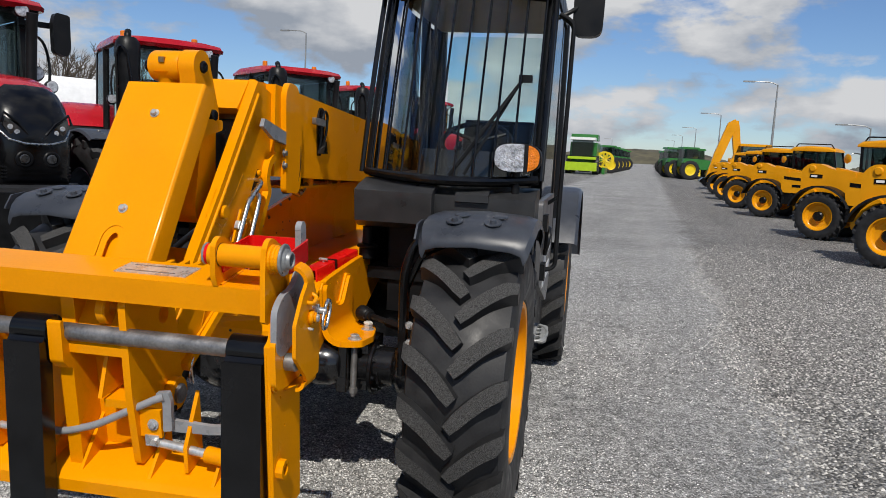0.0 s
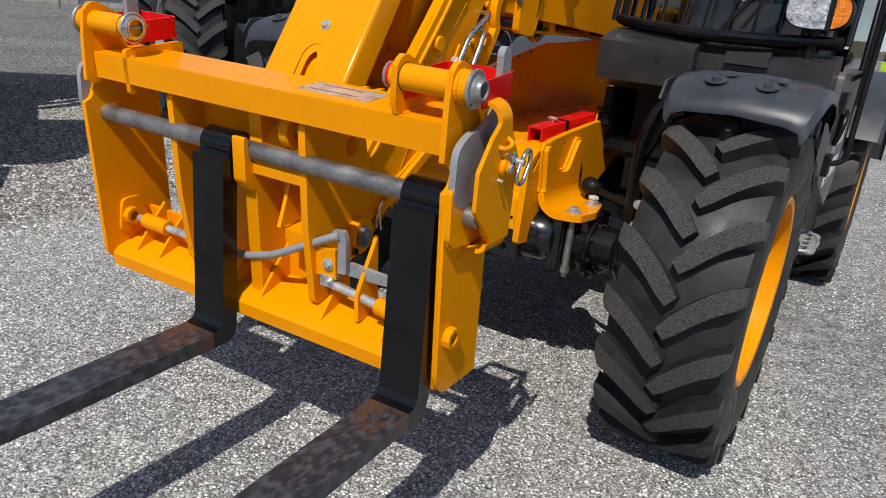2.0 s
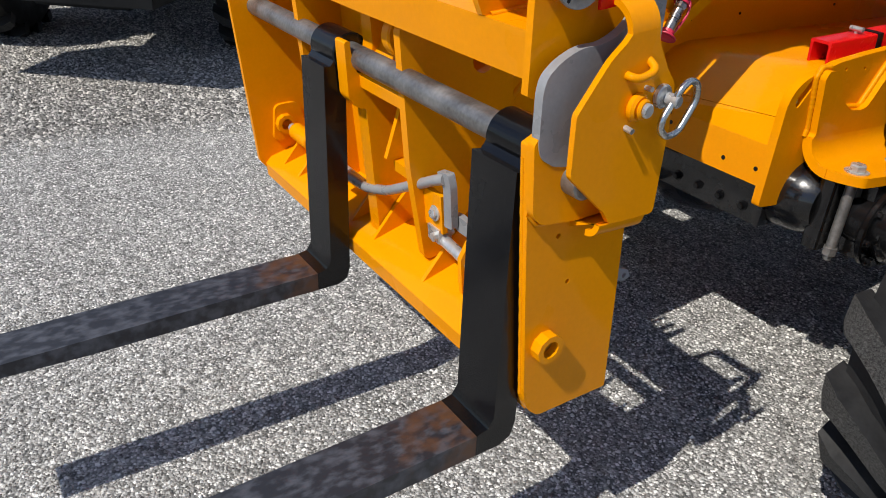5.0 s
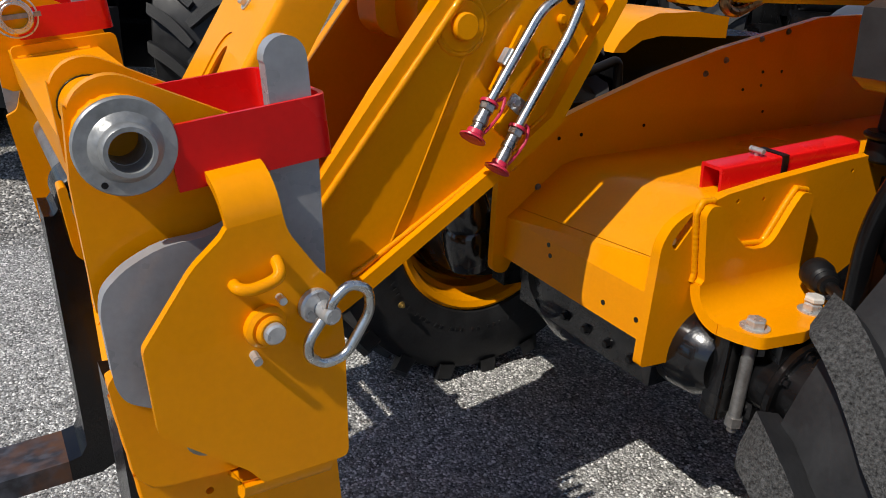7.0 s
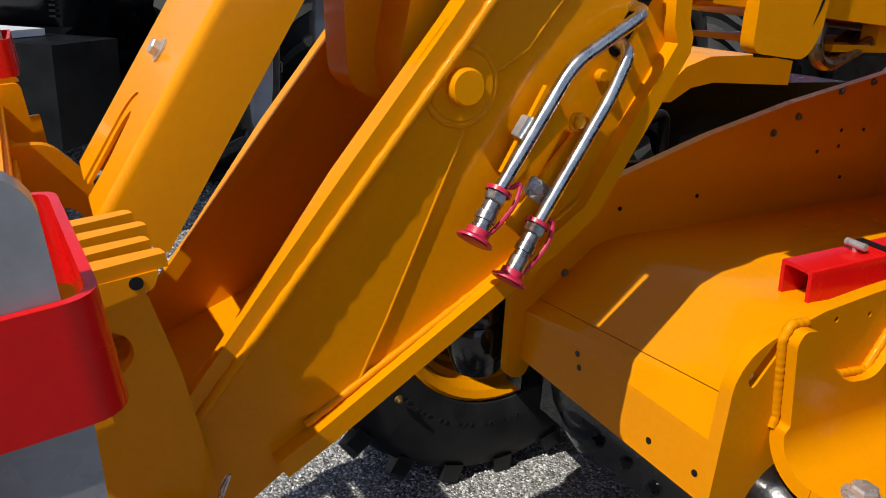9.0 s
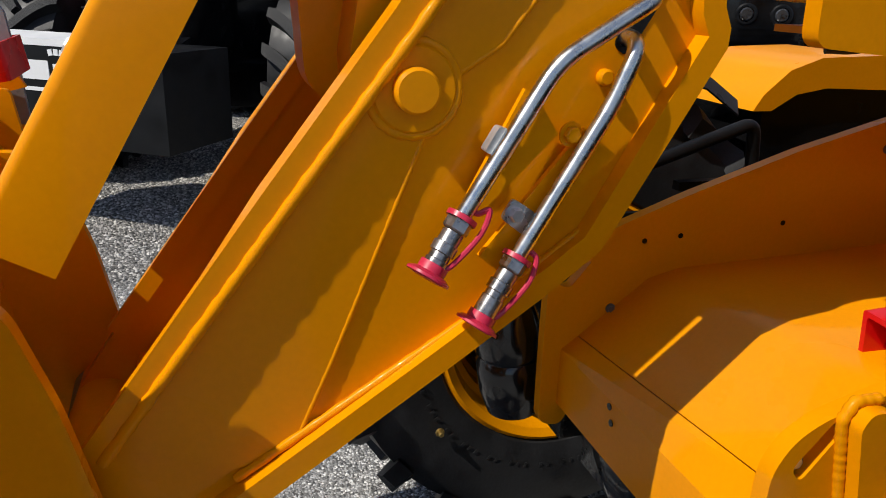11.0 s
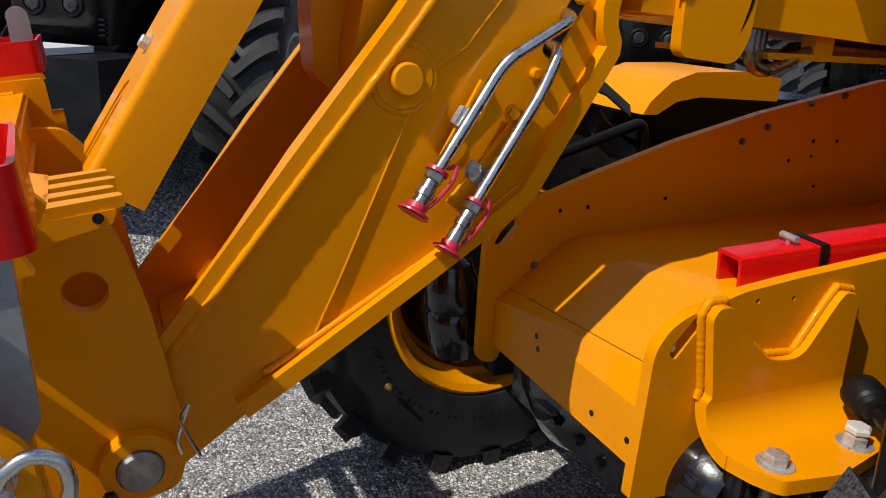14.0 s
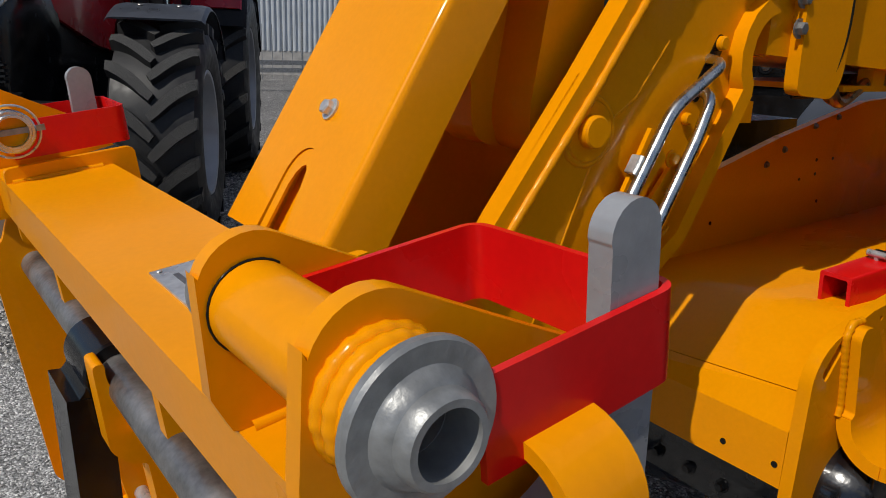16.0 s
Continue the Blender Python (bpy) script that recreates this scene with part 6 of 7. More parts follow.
def cab_roof(half, prof, mat, parent, name="roof", label=""):
    """A roof crowned across: the profile in y and z lofted over stations in x."""
    bm = B()
    st = [(-half, -0.07, 0.86), (-half * 0.93, -0.015, 0.96), (-half * 0.6, 0.01, 1.0), (0, 0.02, 1.0), (half * 0.6, 0.01, 1.0), (half * 0.93, -0.015, 0.96), (half, -0.07, 0.86)]
    yc = sum(p[0] for p in prof) / len(prof)
    zc = min(p[1] for p in prof)
    rows = [[bm.verts.new((x, yc + (y - yc) * k, zc + (z - zc) * (k if z > zc + 0.03 else 1) + (dz if z > zc + 0.06 else 0))) for y, z in prof] for x, dz, k in st]
    for a, b in zip(rows, rows[1:]):
        for k in range(len(a)):
            bm.faces.new((a[k], a[(k + 1) % len(a)], b[(k + 1) % len(a)], b[k]))
    bm.faces.new(rows[0]); bm.faces.new(list(reversed(rows[-1])))
    return part(name, bevel(bm, 0.025, 2), mat, parent, label)


def hood_form(st, mat, parent, name, label=""):
    """A bonnet lofted along y: stations of y, half width, bottom, shoulder and top heights."""
    bm = B()
    rows = []
    for y, w, z0, zs, zt in st:
        half = [(0, zt), (w * 0.45, zt - 0.012), (w * 0.75, zt - (zt - zs) * 0.35), (w * 0.95, zs), (w, zs - (zs - z0) * 0.35), (w * 0.97, z0)]
        pts = [(-x, z) for x, z in reversed(half)] + half[1:]
        rows.append([bm.verts.new((x, y, z)) for x, z in pts])
    for a, b in zip(rows, rows[1:]):
        for k in range(len(a) - 1):
            bm.faces.new((a[k], a[k + 1], b[k + 1], b[k]))
        bm.faces.new((a[-1], a[0], b[0], b[-1]))
    bm.faces.new(rows[0]); bm.faces.new(list(reversed(rows[-1])))
    return part(name, bm, mat, parent, label, smooth=50)


def red_tractor(sides=(-1, 1)):
    """A large tractor: front axle at the origin, nose towards -y."""
    t = thing("tractor", "large red farm tractor with glossy black nose", "tractor", "red tractors in a row")
    for sx in (-1, 1):
        for y, R, W, r in ((0.0, 0.76, 0.56, 0.42), (2.95, 0.98, 0.68, 0.52)):
            w = part("wheel", rim(B(), (sx * 0.98, y, R - 0.02), (1, 0, 0), r, W, sx, 0.34), SILVER, t, "silver wheel rim")
            tyre_with_lugs("tyre", (sx * 0.98, y, R - 0.02), R, W, r - 0.01, 19, 0.1 * sx, t, "black lugged tractor tyre", 0.055, 0.30, 0.030)
        ff = part("front_fender", fender_shell(sx * 0.98 - 0.30, sx * 0.98 + 0.30, 0, 0.74, 0.85, 118, 35), FENDER, t, "dark grey front fender")
        for k in (-0.12, 0.12):
            part("bolt", rod(B(), (sx * 0.98 + k, -0.18, 1.565), (sx * 0.98 + k, -0.185, 1.58), 0.02, 12, 0.004), STEEL, ff)
        part("fender_stay", pipe(B(), round_corners([(sx * 0.60, 0.1, 0.85), (sx * 0.66, 0.1, 1.5), (sx * 0.85, 0.1, 1.57)], 0.08, 5), 0.03, 10), BLACK, t)
        part("rear_fender", fender_shell(sx * 0.98 - 0.36, sx * 0.98 + 0.30, 2.95, 0.96, 1.08, 140, 20), TRACTOR_RED, t, "red rear fender")
        part("rear_fender_lip", fender_shell(sx * 0.98 - 0.38, sx * 0.98 + 0.34, 2.95, 0.96, 1.06, 150, 15), PLASTIC, t)
        hp = [(sx * x, z) for x, z in ((0.095, 1.480), (0.16, 1.575), (0.262, 1.655), (0.280, 1.585), (0.235, 1.505), (0.13, 1.460))]
        hlp = part("headlight", bevel(plate(B(), hp if sx > 0 else hp[::-1], -0.945, -0.75, "y"), 0.010, 2), HEADLAMP, t, "swept headlight with dark reflectors")
        for hx, hz in ((0.165, 1.520), (0.22, 1.565)):
            part("reflector", rod(B(), (sx * hx, -0.94, hz), (sx * hx, -0.951, hz), 0.024, 16, 0.004), LENS, hlp)
        part("lamp_frame", pipe(B(), [Vector((sx * x, -0.948, z)) for x, z in ((0.075, 1.50), (0.155, 1.605), (0.272, 1.690), (0.30, 1.60))], 0.014, 8), BLACK, hlp)
        part("chrome_line", pipe(B(), [Vector((0, -0.985, 1.415)), Vector((sx * 0.11, -0.98, 1.42)), Vector((sx * 0.235, -0.950, 1.455)), Vector((sx * 0.31, -0.86, 1.55))], 0.011, 8), CHROME, t)
        fg = part("fog_light", rod(B(), (sx * 0.115, -0.90, 1.28), (sx * 0.115, -0.985, 1.28), 0.046, 20, 0.01), HEADLAMP, t)
        part("fog_surround", ring(B(), (sx * 0.115, -0.90, 1.28), (sx * 0.115, -0.978, 1.28), 0.075, 0.052, 20, 0.01), PLASTIC, fg)
        if sx in sides:
            arm = part("mirror_arm", bevel(box(B(), (min(sx * 0.56, sx * 0.95), 1.26, 2.74), (max(sx * 0.56, sx * 0.95), 1.33, 2.80)), 0.01, 1), PLASTIC, t)
            mp = [(sx * 0.99 + x, z) for x, z in ((-0.085, 2.46), (-0.10, 2.80), (-0.07, 2.92), (0.09, 2.90), (0.10, 2.50), (0.06, 2.42))]
            part("mirror", bevel(plate(B(), round_poly(mp, 0.035), 1.15, 1.27, "y"), 0.03, 3), PLASTIC, arm, "tall rounded black mirror housing")
        part("lamp_arm", pipe(B(), smooth_path([(sx * 0.60, 1.32, 2.70), (sx * 0.80, 1.25, 2.58), (sx * 0.86, 1.2, 2.30), (sx * 0.84, 1.17, 2.05)], 6), 0.016, 8), PLASTIC, t)
        for x, z, r in ((0.69, 2.20, 0.095), (0.86, 2.06, 0.075)):
            sl = part("side_lamp", rod(B(), (sx * x, 1.20, z), (sx * x, 1.12, z - 0.01), r, 24, 0.02), PLASTIC, t, "round work lamp")
            part("lamp_glass", rod(B(), (sx * x, 1.121, z), (sx * x, 1.112, z), r * 0.84, 24, 0.004), LENS, sl)
        part("beacon", rod(B(), (sx * 0.55, 1.9, 3.04), (sx * 0.55, 1.9, 3.17), 0.05, 16, 0.015), AMBER, t, "orange beacon")
        wl = part("work_light", rod(B(), (sx * 0.55, 1.24, 2.90), (sx * 0.55, 1.12, 2.88), 0.085, 20, 0.012), PLASTIC, t)
        part("lamp_glass", rod(B(), (sx * 0.55, 1.122, 2.88), (sx * 0.55, 1.112, 2.88), 0.072, 20, 0.004), LENS, wl)
        slab("cab_post", [(1.24, 2.0), (1.36, 2.88), (1.43, 2.88), (1.33, 2.0)], sx * 0.62 - 0.03, sx * 0.62 + 0.03, PLASTIC, t, 0.015)
        slab("cab_post", [(2.05, 1.3), (2.05, 2.88), (2.10, 2.88), (2.10, 1.3)], sx * 0.80 - 0.025, sx * 0.80 + 0.025, PLASTIC, t, 0.012)
        slab("cab_post", [(2.9, 1.85), (2.86, 2.88), (2.94, 2.88), (3.0, 1.85)], sx * 0.76 - 0.03, sx * 0.76 + 0.03, PLASTIC, t, 0.015)
        g = part("side_window", bevel(box(B(), (sx * 0.78, 1.42, 1.6), (sx * 0.78 + 0.006, 2.88, 2.86)), 0.001, 1), GLASS, t)
        g.visible_shadow = False
    hood_form([(-0.72, 0.24, 1.76, 1.84, 1.92), (-0.58, 0.33, 1.68, 1.86, 1.99), (-0.30, 0.39, 1.48, 1.88, 2.05), (0.5, 0.42, 1.30, 1.93, 2.12), (1.34, 0.47, 1.20, 1.96, 2.16)], TRACTOR_RED, t, "hood", "glossy red bonnet")
    hood_form([(-0.965, 0.16, 1.20, 1.40, 1.46), (-0.94, 0.26, 1.10, 1.50, 1.60), (-0.86, 0.315, 1.02, 1.64, 1.78), (-0.70, 0.35, 0.98, 1.76, 1.94), (-0.48, 0.375, 0.98, 1.84, 2.005), (-0.25, 0.385, 0.98, 1.70, 1.72)], BLACK, t, "nose", "glossy black nose with swept headlights")
    for k in range(4):
        slab("grille_bar", [(-0.94, 1.11 + 0.03 * k), (-0.94, 1.122 + 0.03 * k), (-0.6, 1.122 + 0.03 * k), (-0.6, 1.11 + 0.03 * k)], -0.29, 0.29, PLASTIC, t, 0.003)
    slab("engine_side", [(-0.42, 0.80), (-0.42, 1.50), (1.40, 1.50), (1.40, 0.75)], -0.36, 0.36, BLACK, t, 0.03)
    slab("front_axle", [(-0.18, 0.55), (-0.18, 0.85), (0.20, 0.85), (0.20, 0.55)], -0.78, 0.78, BLACK, t, 0.04)
    slab("chassis", [(-0.95, 0.62), (-0.95, 0.92), (3.4, 1.0), (3.4, 0.60)], -0.28, 0.28, BLACK, t, 0.03)
    slab("front_linkage", [(-1.15, 0.72), (-1.15, 1.00), (-0.9, 1.06), (-0.85, 0.72)], -0.36, 0.36, BLACK, t, 0.03)
    for k in (-0.30, 0.30):
        slab("linkage_arm", [(-1.45, 0.52), (-1.45, 0.64), (-0.9, 0.86), (-0.85, 0.70)], k - 0.035, k + 0.035, BLACK, t, 0.01)
    slab("tank", [(0.95, 0.55), (0.95, 1.15), (2.0, 1.20), (2.0, 0.55)], -0.92, 0.92, PLASTIC, t, 0.06, "black fuel tank")
    slab("cab_lower", [(1.34, 1.15), (1.30, 2.02), (1.5, 1.62), (3.0, 1.62), (3.0, 1.2)], -0.72, 0.72, PLASTIC, t, 0.05)
    slab("roof_base", [(1.22, 2.86), (1.22, 2.90), (3.0, 2.90), (3.0, 2.86)], -0.76, 0.76, PLASTIC, t, 0.01)
    cab_roof(0.82, [(1.12, 2.90), (1.08, 2.95), (1.16, 3.02), (1.6, 3.06), (2.7, 3.06), (3.1, 2.97), (3.1, 2.90)], TRACTOR_RED, t, "roof", "red cab roof")
    g = part("windscreen", bevel(box(B(), (-0.60, 1.36, 2.02), (0.60, 1.366, 2.88)), 0.001, 1), GLASS, t)
    g.visible_shadow = False
    g = part("rear_window", bevel(box(B(), (-0.72, 2.95, 1.7), (0.72, 2.956, 2.88)), 0.001, 1), GLASS, t)
    g.visible_shadow = False
    slab("seat", [(2.2, 1.7), (2.2, 1.95), (2.5, 2.0), (2.6, 2.5), (2.75, 2.5), (2.7, 1.7)], -0.27, 0.27, PLASTIC, t, 0.06)
    slab("steering_column", [(1.6, 1.6), (1.75, 2.15), (1.85, 2.12), (1.75, 1.6)], -0.08, 0.08, PLASTIC, t, 0.03)
    part("exhaust", lathe(B(), (-0.66, 1.02, 1.3), (0, 0, 1), [(0, 0.13), (0.5, 0.16), (1.45, 0.18), (1.60, 0.17), (1.67, 0.12), (1.68, 0.0001)], 24), PLASTIC, t, "black exhaust stack shroud")
    part("exhaust_pipe", pipe(B(), smooth_path([(-0.66, 1.02, 2.9), (-0.66, 1.02, 3.0), (-0.64, 1.10, 3.06)], 5), 0.05, 12), PLASTIC, t)
    part("grab_rail", pipe(B(), round_corners([(-0.55, 0.86, 1.7), (-0.72, 0.80, 2.75), (-0.80, 0.84, 2.84), (-0.84, 0.90, 2.7), (-0.80, 0.95, 1.5)], 0.06, 5), 0.022, 8), BLACK, t)
    part("intake", pipe(B(), smooth_path([(0.60, 1.05, 1.6), (0.62, 1.05, 2.5), (0.62, 1.0, 2.85)], 5), 0.06, 12), PLASTIC, t)
    return t


def front_weight(m, marked):
    """A black front ballast block; the marked one has a white top."""
    w = thing("front_weight", "black front ballast block with a white top" if marked else "black front ballast block with white print", "weight", "front weights", at=m)
    blk = part("block", bevel(box(B(), (-0.68, -1.72, 0.52), (0.68, -1.14, 1.03)), 0.025, 2), WBLACK, w)
    part("top_plate", bevel(box(B(), (-0.67, -1.715, 1.034), (0.37 if marked else 0.67, -1.30, 1.07)), 0.01, 2), WHITE if marked else COWL_M, w, "white top plate" if marked else "dark grey top plate")
    part("coupling", bevel(box(B(), (-0.3, -1.2, 0.40), (0.3, -1.11, 0.6)), 0.02, 1), WBLACK, w)
    if marked:
        # emblem: a toothed ring arc and plain bars
        bm = B()
        for k in range(14):
            a = radians(100 - 13 * k)
            c = Vector((0.03 + 0.16 * math.cos(a), -1.722, 0.875 + 0.13 * math.sin(a)))
            box(bm, (-0.014, -0.002, -0.016), (0.014, 0.002, 0.016), Matrix.Translation(c) @ pose(0, 0, 0, 0, -math.degrees(a) + 90, 0))
        part("emblem", bm, WHITE, w, "white toothed emblem arc", kind="stuff")
        for x0, x1, z0, z1 in ((-0.42, -0.02, 0.86, 0.96), (0.01, 0.13, 0.905, 0.945), (-0.34, 0.02, 0.80, 0.82)):
            part("emblem_bar", bevel(box(B(), (x0, -1.724, z0), (x1, -1.718, z1)), 0.001, 1), WHITE, w, "white print bar")
        cu = bpy.data.curves.new("weight_mark", "FONT")
        cu.body, cu.size, cu.extrude = "800", 0.12, 0.002
        cu.materials.append(WHITE)
        tx = new("weight_mark", cu)
        tx.parent = w
        tx.matrix_basis = pose(-0.02, -1.723, 0.60, 90, 0, 0)
        tagged(tx, "white painted number 800")
    else:
        for x0, x1, z0, z1 in ((-0.13, 0.10, 0.87, 0.945), (0.14, 0.32, 0.87, 0.93), (-0.10, 0.06, 1.0, 1.02)):
            part("print_bar", bevel(box(B(), (x0, -1.724, z0), (x1, -1.718, z1)), 0.001, 1), WHITE, w, "white print bar")
    return w


tr = red_tractor()
spots = [(-6.32, 1.89, 67.5), (-6.14, 6.13, 62), (-6.25, 9.5, 49), (-5.7, 13.2, 52), (-5.5, 17.2, 54), (-5.3, 21.2, 54)]
tr.matrix_basis = pose(spots[0][0], spots[0][1], 0, 0, 0, spots[0][2])
copy_thing(tr, pose(spots[1][0], spots[1][1], 0, 0, 0, spots[1][2]))
far_tr = red_tractor(sides=())
far_tr.matrix_basis = pose(spots[2][0], spots[2][1], 0, 0, 0, spots[2][2])
for x, y, a in spots[3:]:
    copy_thing(far_tr, pose(x, y, 0, 0, 0, a))
front_weight(pose(-6.39, 2.11, 0, 0, 0, 58.5), True)
front_weight(pose(-6.07, 6.2, 0, 0, 0, 55), False)

# ---- the row of yellow telehandlers beyond the lane ----
def far_loader():
    """A parked telehandler, rear wheel at the origin, heading +x, its side with the engine towards -y."""
    t = thing("parked_telehandler", "parked yellow telehandler with black fenders and dark cab", "telehandler", "telehandlers across the lane")
    for x in (0.0, 2.75):
        for y, out in ((-0.0, -1), (1.85, 1)):
            w = part("wheel", rim(B(), (x, y, 0.61), (0, 1, 0), 0.36, 0.40, out, 0.12), YELLOW_FAR, t, "yellow rim")
            part("tyre", tyre(B(), (x, y, 0.61), (0, 1, 0), 0.63, 0.42, 0.35, 20), [RUBBER, LUG], w, "black tyre")
            part("hub", rod(B(), (x, y + out * 0.02, 0.61), (x, y + out * 0.17, 0.61), 0.125, 20, 0.03), BLACK, w, "black hub")
    def side_form(name, pts, y0, y1, mat, bev=0.03, label="", parent=None):
        return part(name, bevel(plate(B(), pts, y0, y1, "y"), bev, 2), mat, parent or t, label)
    side_form("chassis", [(-0.60, 0.55), (-0.60, 1.05), (3.5, 0.95), (3.5, 0.55)], 0.35, 1.5, BLACK)
    side_form("counterweight", round_poly([(-0.80, 0.62), (-0.86, 1.05), (-0.60, 1.28), (-0.30, 1.28), (-0.30, 0.62)], 0.08), 0.30, 1.60, YELLOW_FAR, 0.04)
    cover = side_form("engine_cover", round_poly([(0.66, 0.95), (0.60, 1.30), (0.72, 1.62), (1.05, 1.70), (1.55, 1.62), (2.10, 1.34), (2.18, 0.95)], 0.10), -0.20, 0.42, YELLOW_FAR, 0.05, "sloping yellow engine cover")
    side_form("vent", [(0.70, 1.42), (0.70, 1.52), (1.50, 1.46), (1.50, 1.36)], -0.206, -0.19, BLACK, 0.003, "black louvre strip", cover)
    side_form("print_bar", [(1.00, 1.15), (1.00, 1.24), (1.30, 1.24), (1.30, 1.15)], -0.206, -0.198, BLACK, 0.001, "dark printed bar", cover)
    side_form("sill", [(0.66, 0.55), (0.66, 0.94), (2.20, 0.94), (2.20, 0.55)], -0.16, 0.42, BLACK, 0.03, "black lower panel")
    tower = side_form("boom_tower", round_poly([(-0.72, 1.10), (-0.76, 1.76, 0.10), (-0.58, 1.96, 0.12), (-0.28, 1.96, 0.12), (0.05, 1.82, 0.2), (0.60, 1.78), (0.60, 1.40), (0.30, 1.10)], 0.04), 0.44, 0.84, YELLOW_FAR, 0.025, "yellow boom tower")
    part("pivot", rod(B(), (-0.46, 0.40, 1.83), (-0.46, 0.88, 1.83), 0.085, 24, 0.02), YELLOW_FAR, tower)
    side_form("print_bar", [(-0.52, 1.58), (-0.52, 1.68), (-0.20, 1.68), (-0.20, 1.58)], 0.430, 0.44, BLACK, 0.002, "black print panel", tower)
    side_form("print_mark", [(-0.48, 1.605), (-0.48, 1.655), (-0.33, 1.655), (-0.33, 1.605)], 0.426, 0.430, WHITE, 0.001, "white print bar", tower)
    side_form("boom", [(0.1, 1.88), (0.1, 1.56), (2.9, 1.06), (3.9, 0.55), (4.05, 0.85), (3.0, 1.36)], 0.47, 0.80, YELLOW_FAR, 0.02, "long yellow boom, lowered")
    part("boom_ram", rod(B(), (-0.2, 0.64, 1.25), (1.3, 0.64, 1.42), 0.07, 16, 0.01), BLACK, t)
    for x in (0.0, 2.75):
        part("fender", bevel(fender_along(-0.26, 0.22, x, 0.61, 0.79, 165, 20), 0.001, 1), PLASTIC, t, "black plastic fender")
    side_form("cab_lower", round_poly([(0.55, 0.8), (0.50, 1.45), (2.05, 1.45), (2.15, 0.8)], 0.06), 0.90, 1.80, BLACK, 0.03)
    roof = cab_roof_along(t, [(0.42, 2.44), (0.40, 2.52), (0.52, 2.60), (1.0, 2.64), (1.65, 2.62), (1.92, 2.54), (1.95, 2.44)], 0.86, 1.84)
    for y in (0.92, 1.78):
        for x0, x1 in ((0.56, 0.52), (1.32, 1.34), (2.08, 1.88)):
            side_form("cab_post", [(x0 - 0.035, 1.42), (x1 - 0.03, 2.46), (x1 + 0.03, 2.46), (x0 + 0.035, 1.42)], y - 0.025, y + 0.025, BLACK, 0.01)
        g = side_form("side_window", [(0.60, 1.46), (0.56, 2.44), (1.86, 2.44), (2.05, 1.46)], y - 0.003, y + 0.003, DARK_GLASS, 0.001)
        g.visible_shadow = False
    side_form("seat", round_poly([(0.9, 1.4), (0.86, 2.15), (1.02, 2.15), (1.08, 1.62), (1.45, 1.58), (1.45, 1.4)], 0.05), 1.12, 1.60, PLASTIC, 0.04)
    part("roof_rail", pipe(B(), round_corners([(0.55, 0.98, 2.58), (0.62, 0.98, 2.70), (1.75, 0.98, 2.70), (1.85, 0.98, 2.56)], 0.04, 4), 0.02, 8), BLACK, roof)
    arm = part("mirror_arm", pipe(B(), round_corners([(0.52, 0.92, 2.25), (0.36, 0.80, 2.28), (0.30, 0.72, 2.18)], 0.05, 4), 0.014, 8), BLACK, t)
    part("mirror", bevel(lathe(B(), (0.30, 0.72, 2.12), (-0.5, -0.85, 0), [(0, 0.03), (0.02, 0.11), (0.05, 0.125), (0.06, 0.11), (0.06, 0.0001)], 20), 0.001, 1), YELLOW_FAR, arm, "round mirror shell")
    return t


def cab_roof_along(t, prof, y0, y1):
    """A crowned roof for a machine that heads along x."""
    bm = B()
    w = y1 - y0
    rows = [[bm.verts.new((x, y0 + w * f, z - (dz if z > prof[0][1] + 0.05 else 0))) for x, z in prof] for f, dz in ((0, 0.06), (0.06, 0.02), (0.25, 0), (0.75, 0), (0.94, 0.02), (1, 0.06))]
    for a, b in zip(rows, rows[1:]):
        for k in range(len(a)):
            bm.faces.new((a[k], a[(k + 1) % len(a)], b[(k + 1) % len(a)], b[k]))
    bm.faces.new(rows[0]); bm.faces.new(list(reversed(rows[-1])))
    bmesh.ops.recalc_face_normals(bm, faces=bm.faces[:])
    return part("roof", bevel(bm, 0.015, 2), YELLOW_FAR, t, "yellow cab roof")


def fender_along(y0, y1, xc, zc, R, a0, a1, th=0.02, n=14):
    """A curved mudguard over a wheel whose axle runs along y."""
    bm = B()
    rows = []
    for i in range(n + 1):
        a = radians(a0 + (a1 - a0) * i / n)
        rows.append([bm.verts.new((xc + r * math.cos(a), y, zc + r * math.sin(a))) for y, r in ((y0, R - 0.05), (y0 + 0.02, R), (y1, R), (y1, R - th), (y0 + 0.03, R - th), (y0 + 0.01, R - 0.05))])
    for a, b in zip(rows, rows[1:]):
        for k in range(6):
            bm.faces.new((a[k], a[(k + 1) % 6], b[(k + 1) % 6], b[k]))
    bm.faces.new(rows[0]); bm.faces.new(list(reversed(rows[-1])))
    return bm


fl = far_loader()
fl.matrix_basis = pose(4.02, 13.6, 0, 0, 0, -31) @ Matrix.Scale(0.86, 4)
for x, y, r in ((3.90, 18.14, -32), (3.73, 25.0, -31), (3.45, 29.3, -30), (3.62, 35.4, -30), (3.80, 41.4, -30)):
    copy_thing(fl, pose(x, y, 0, 0, 0, r))

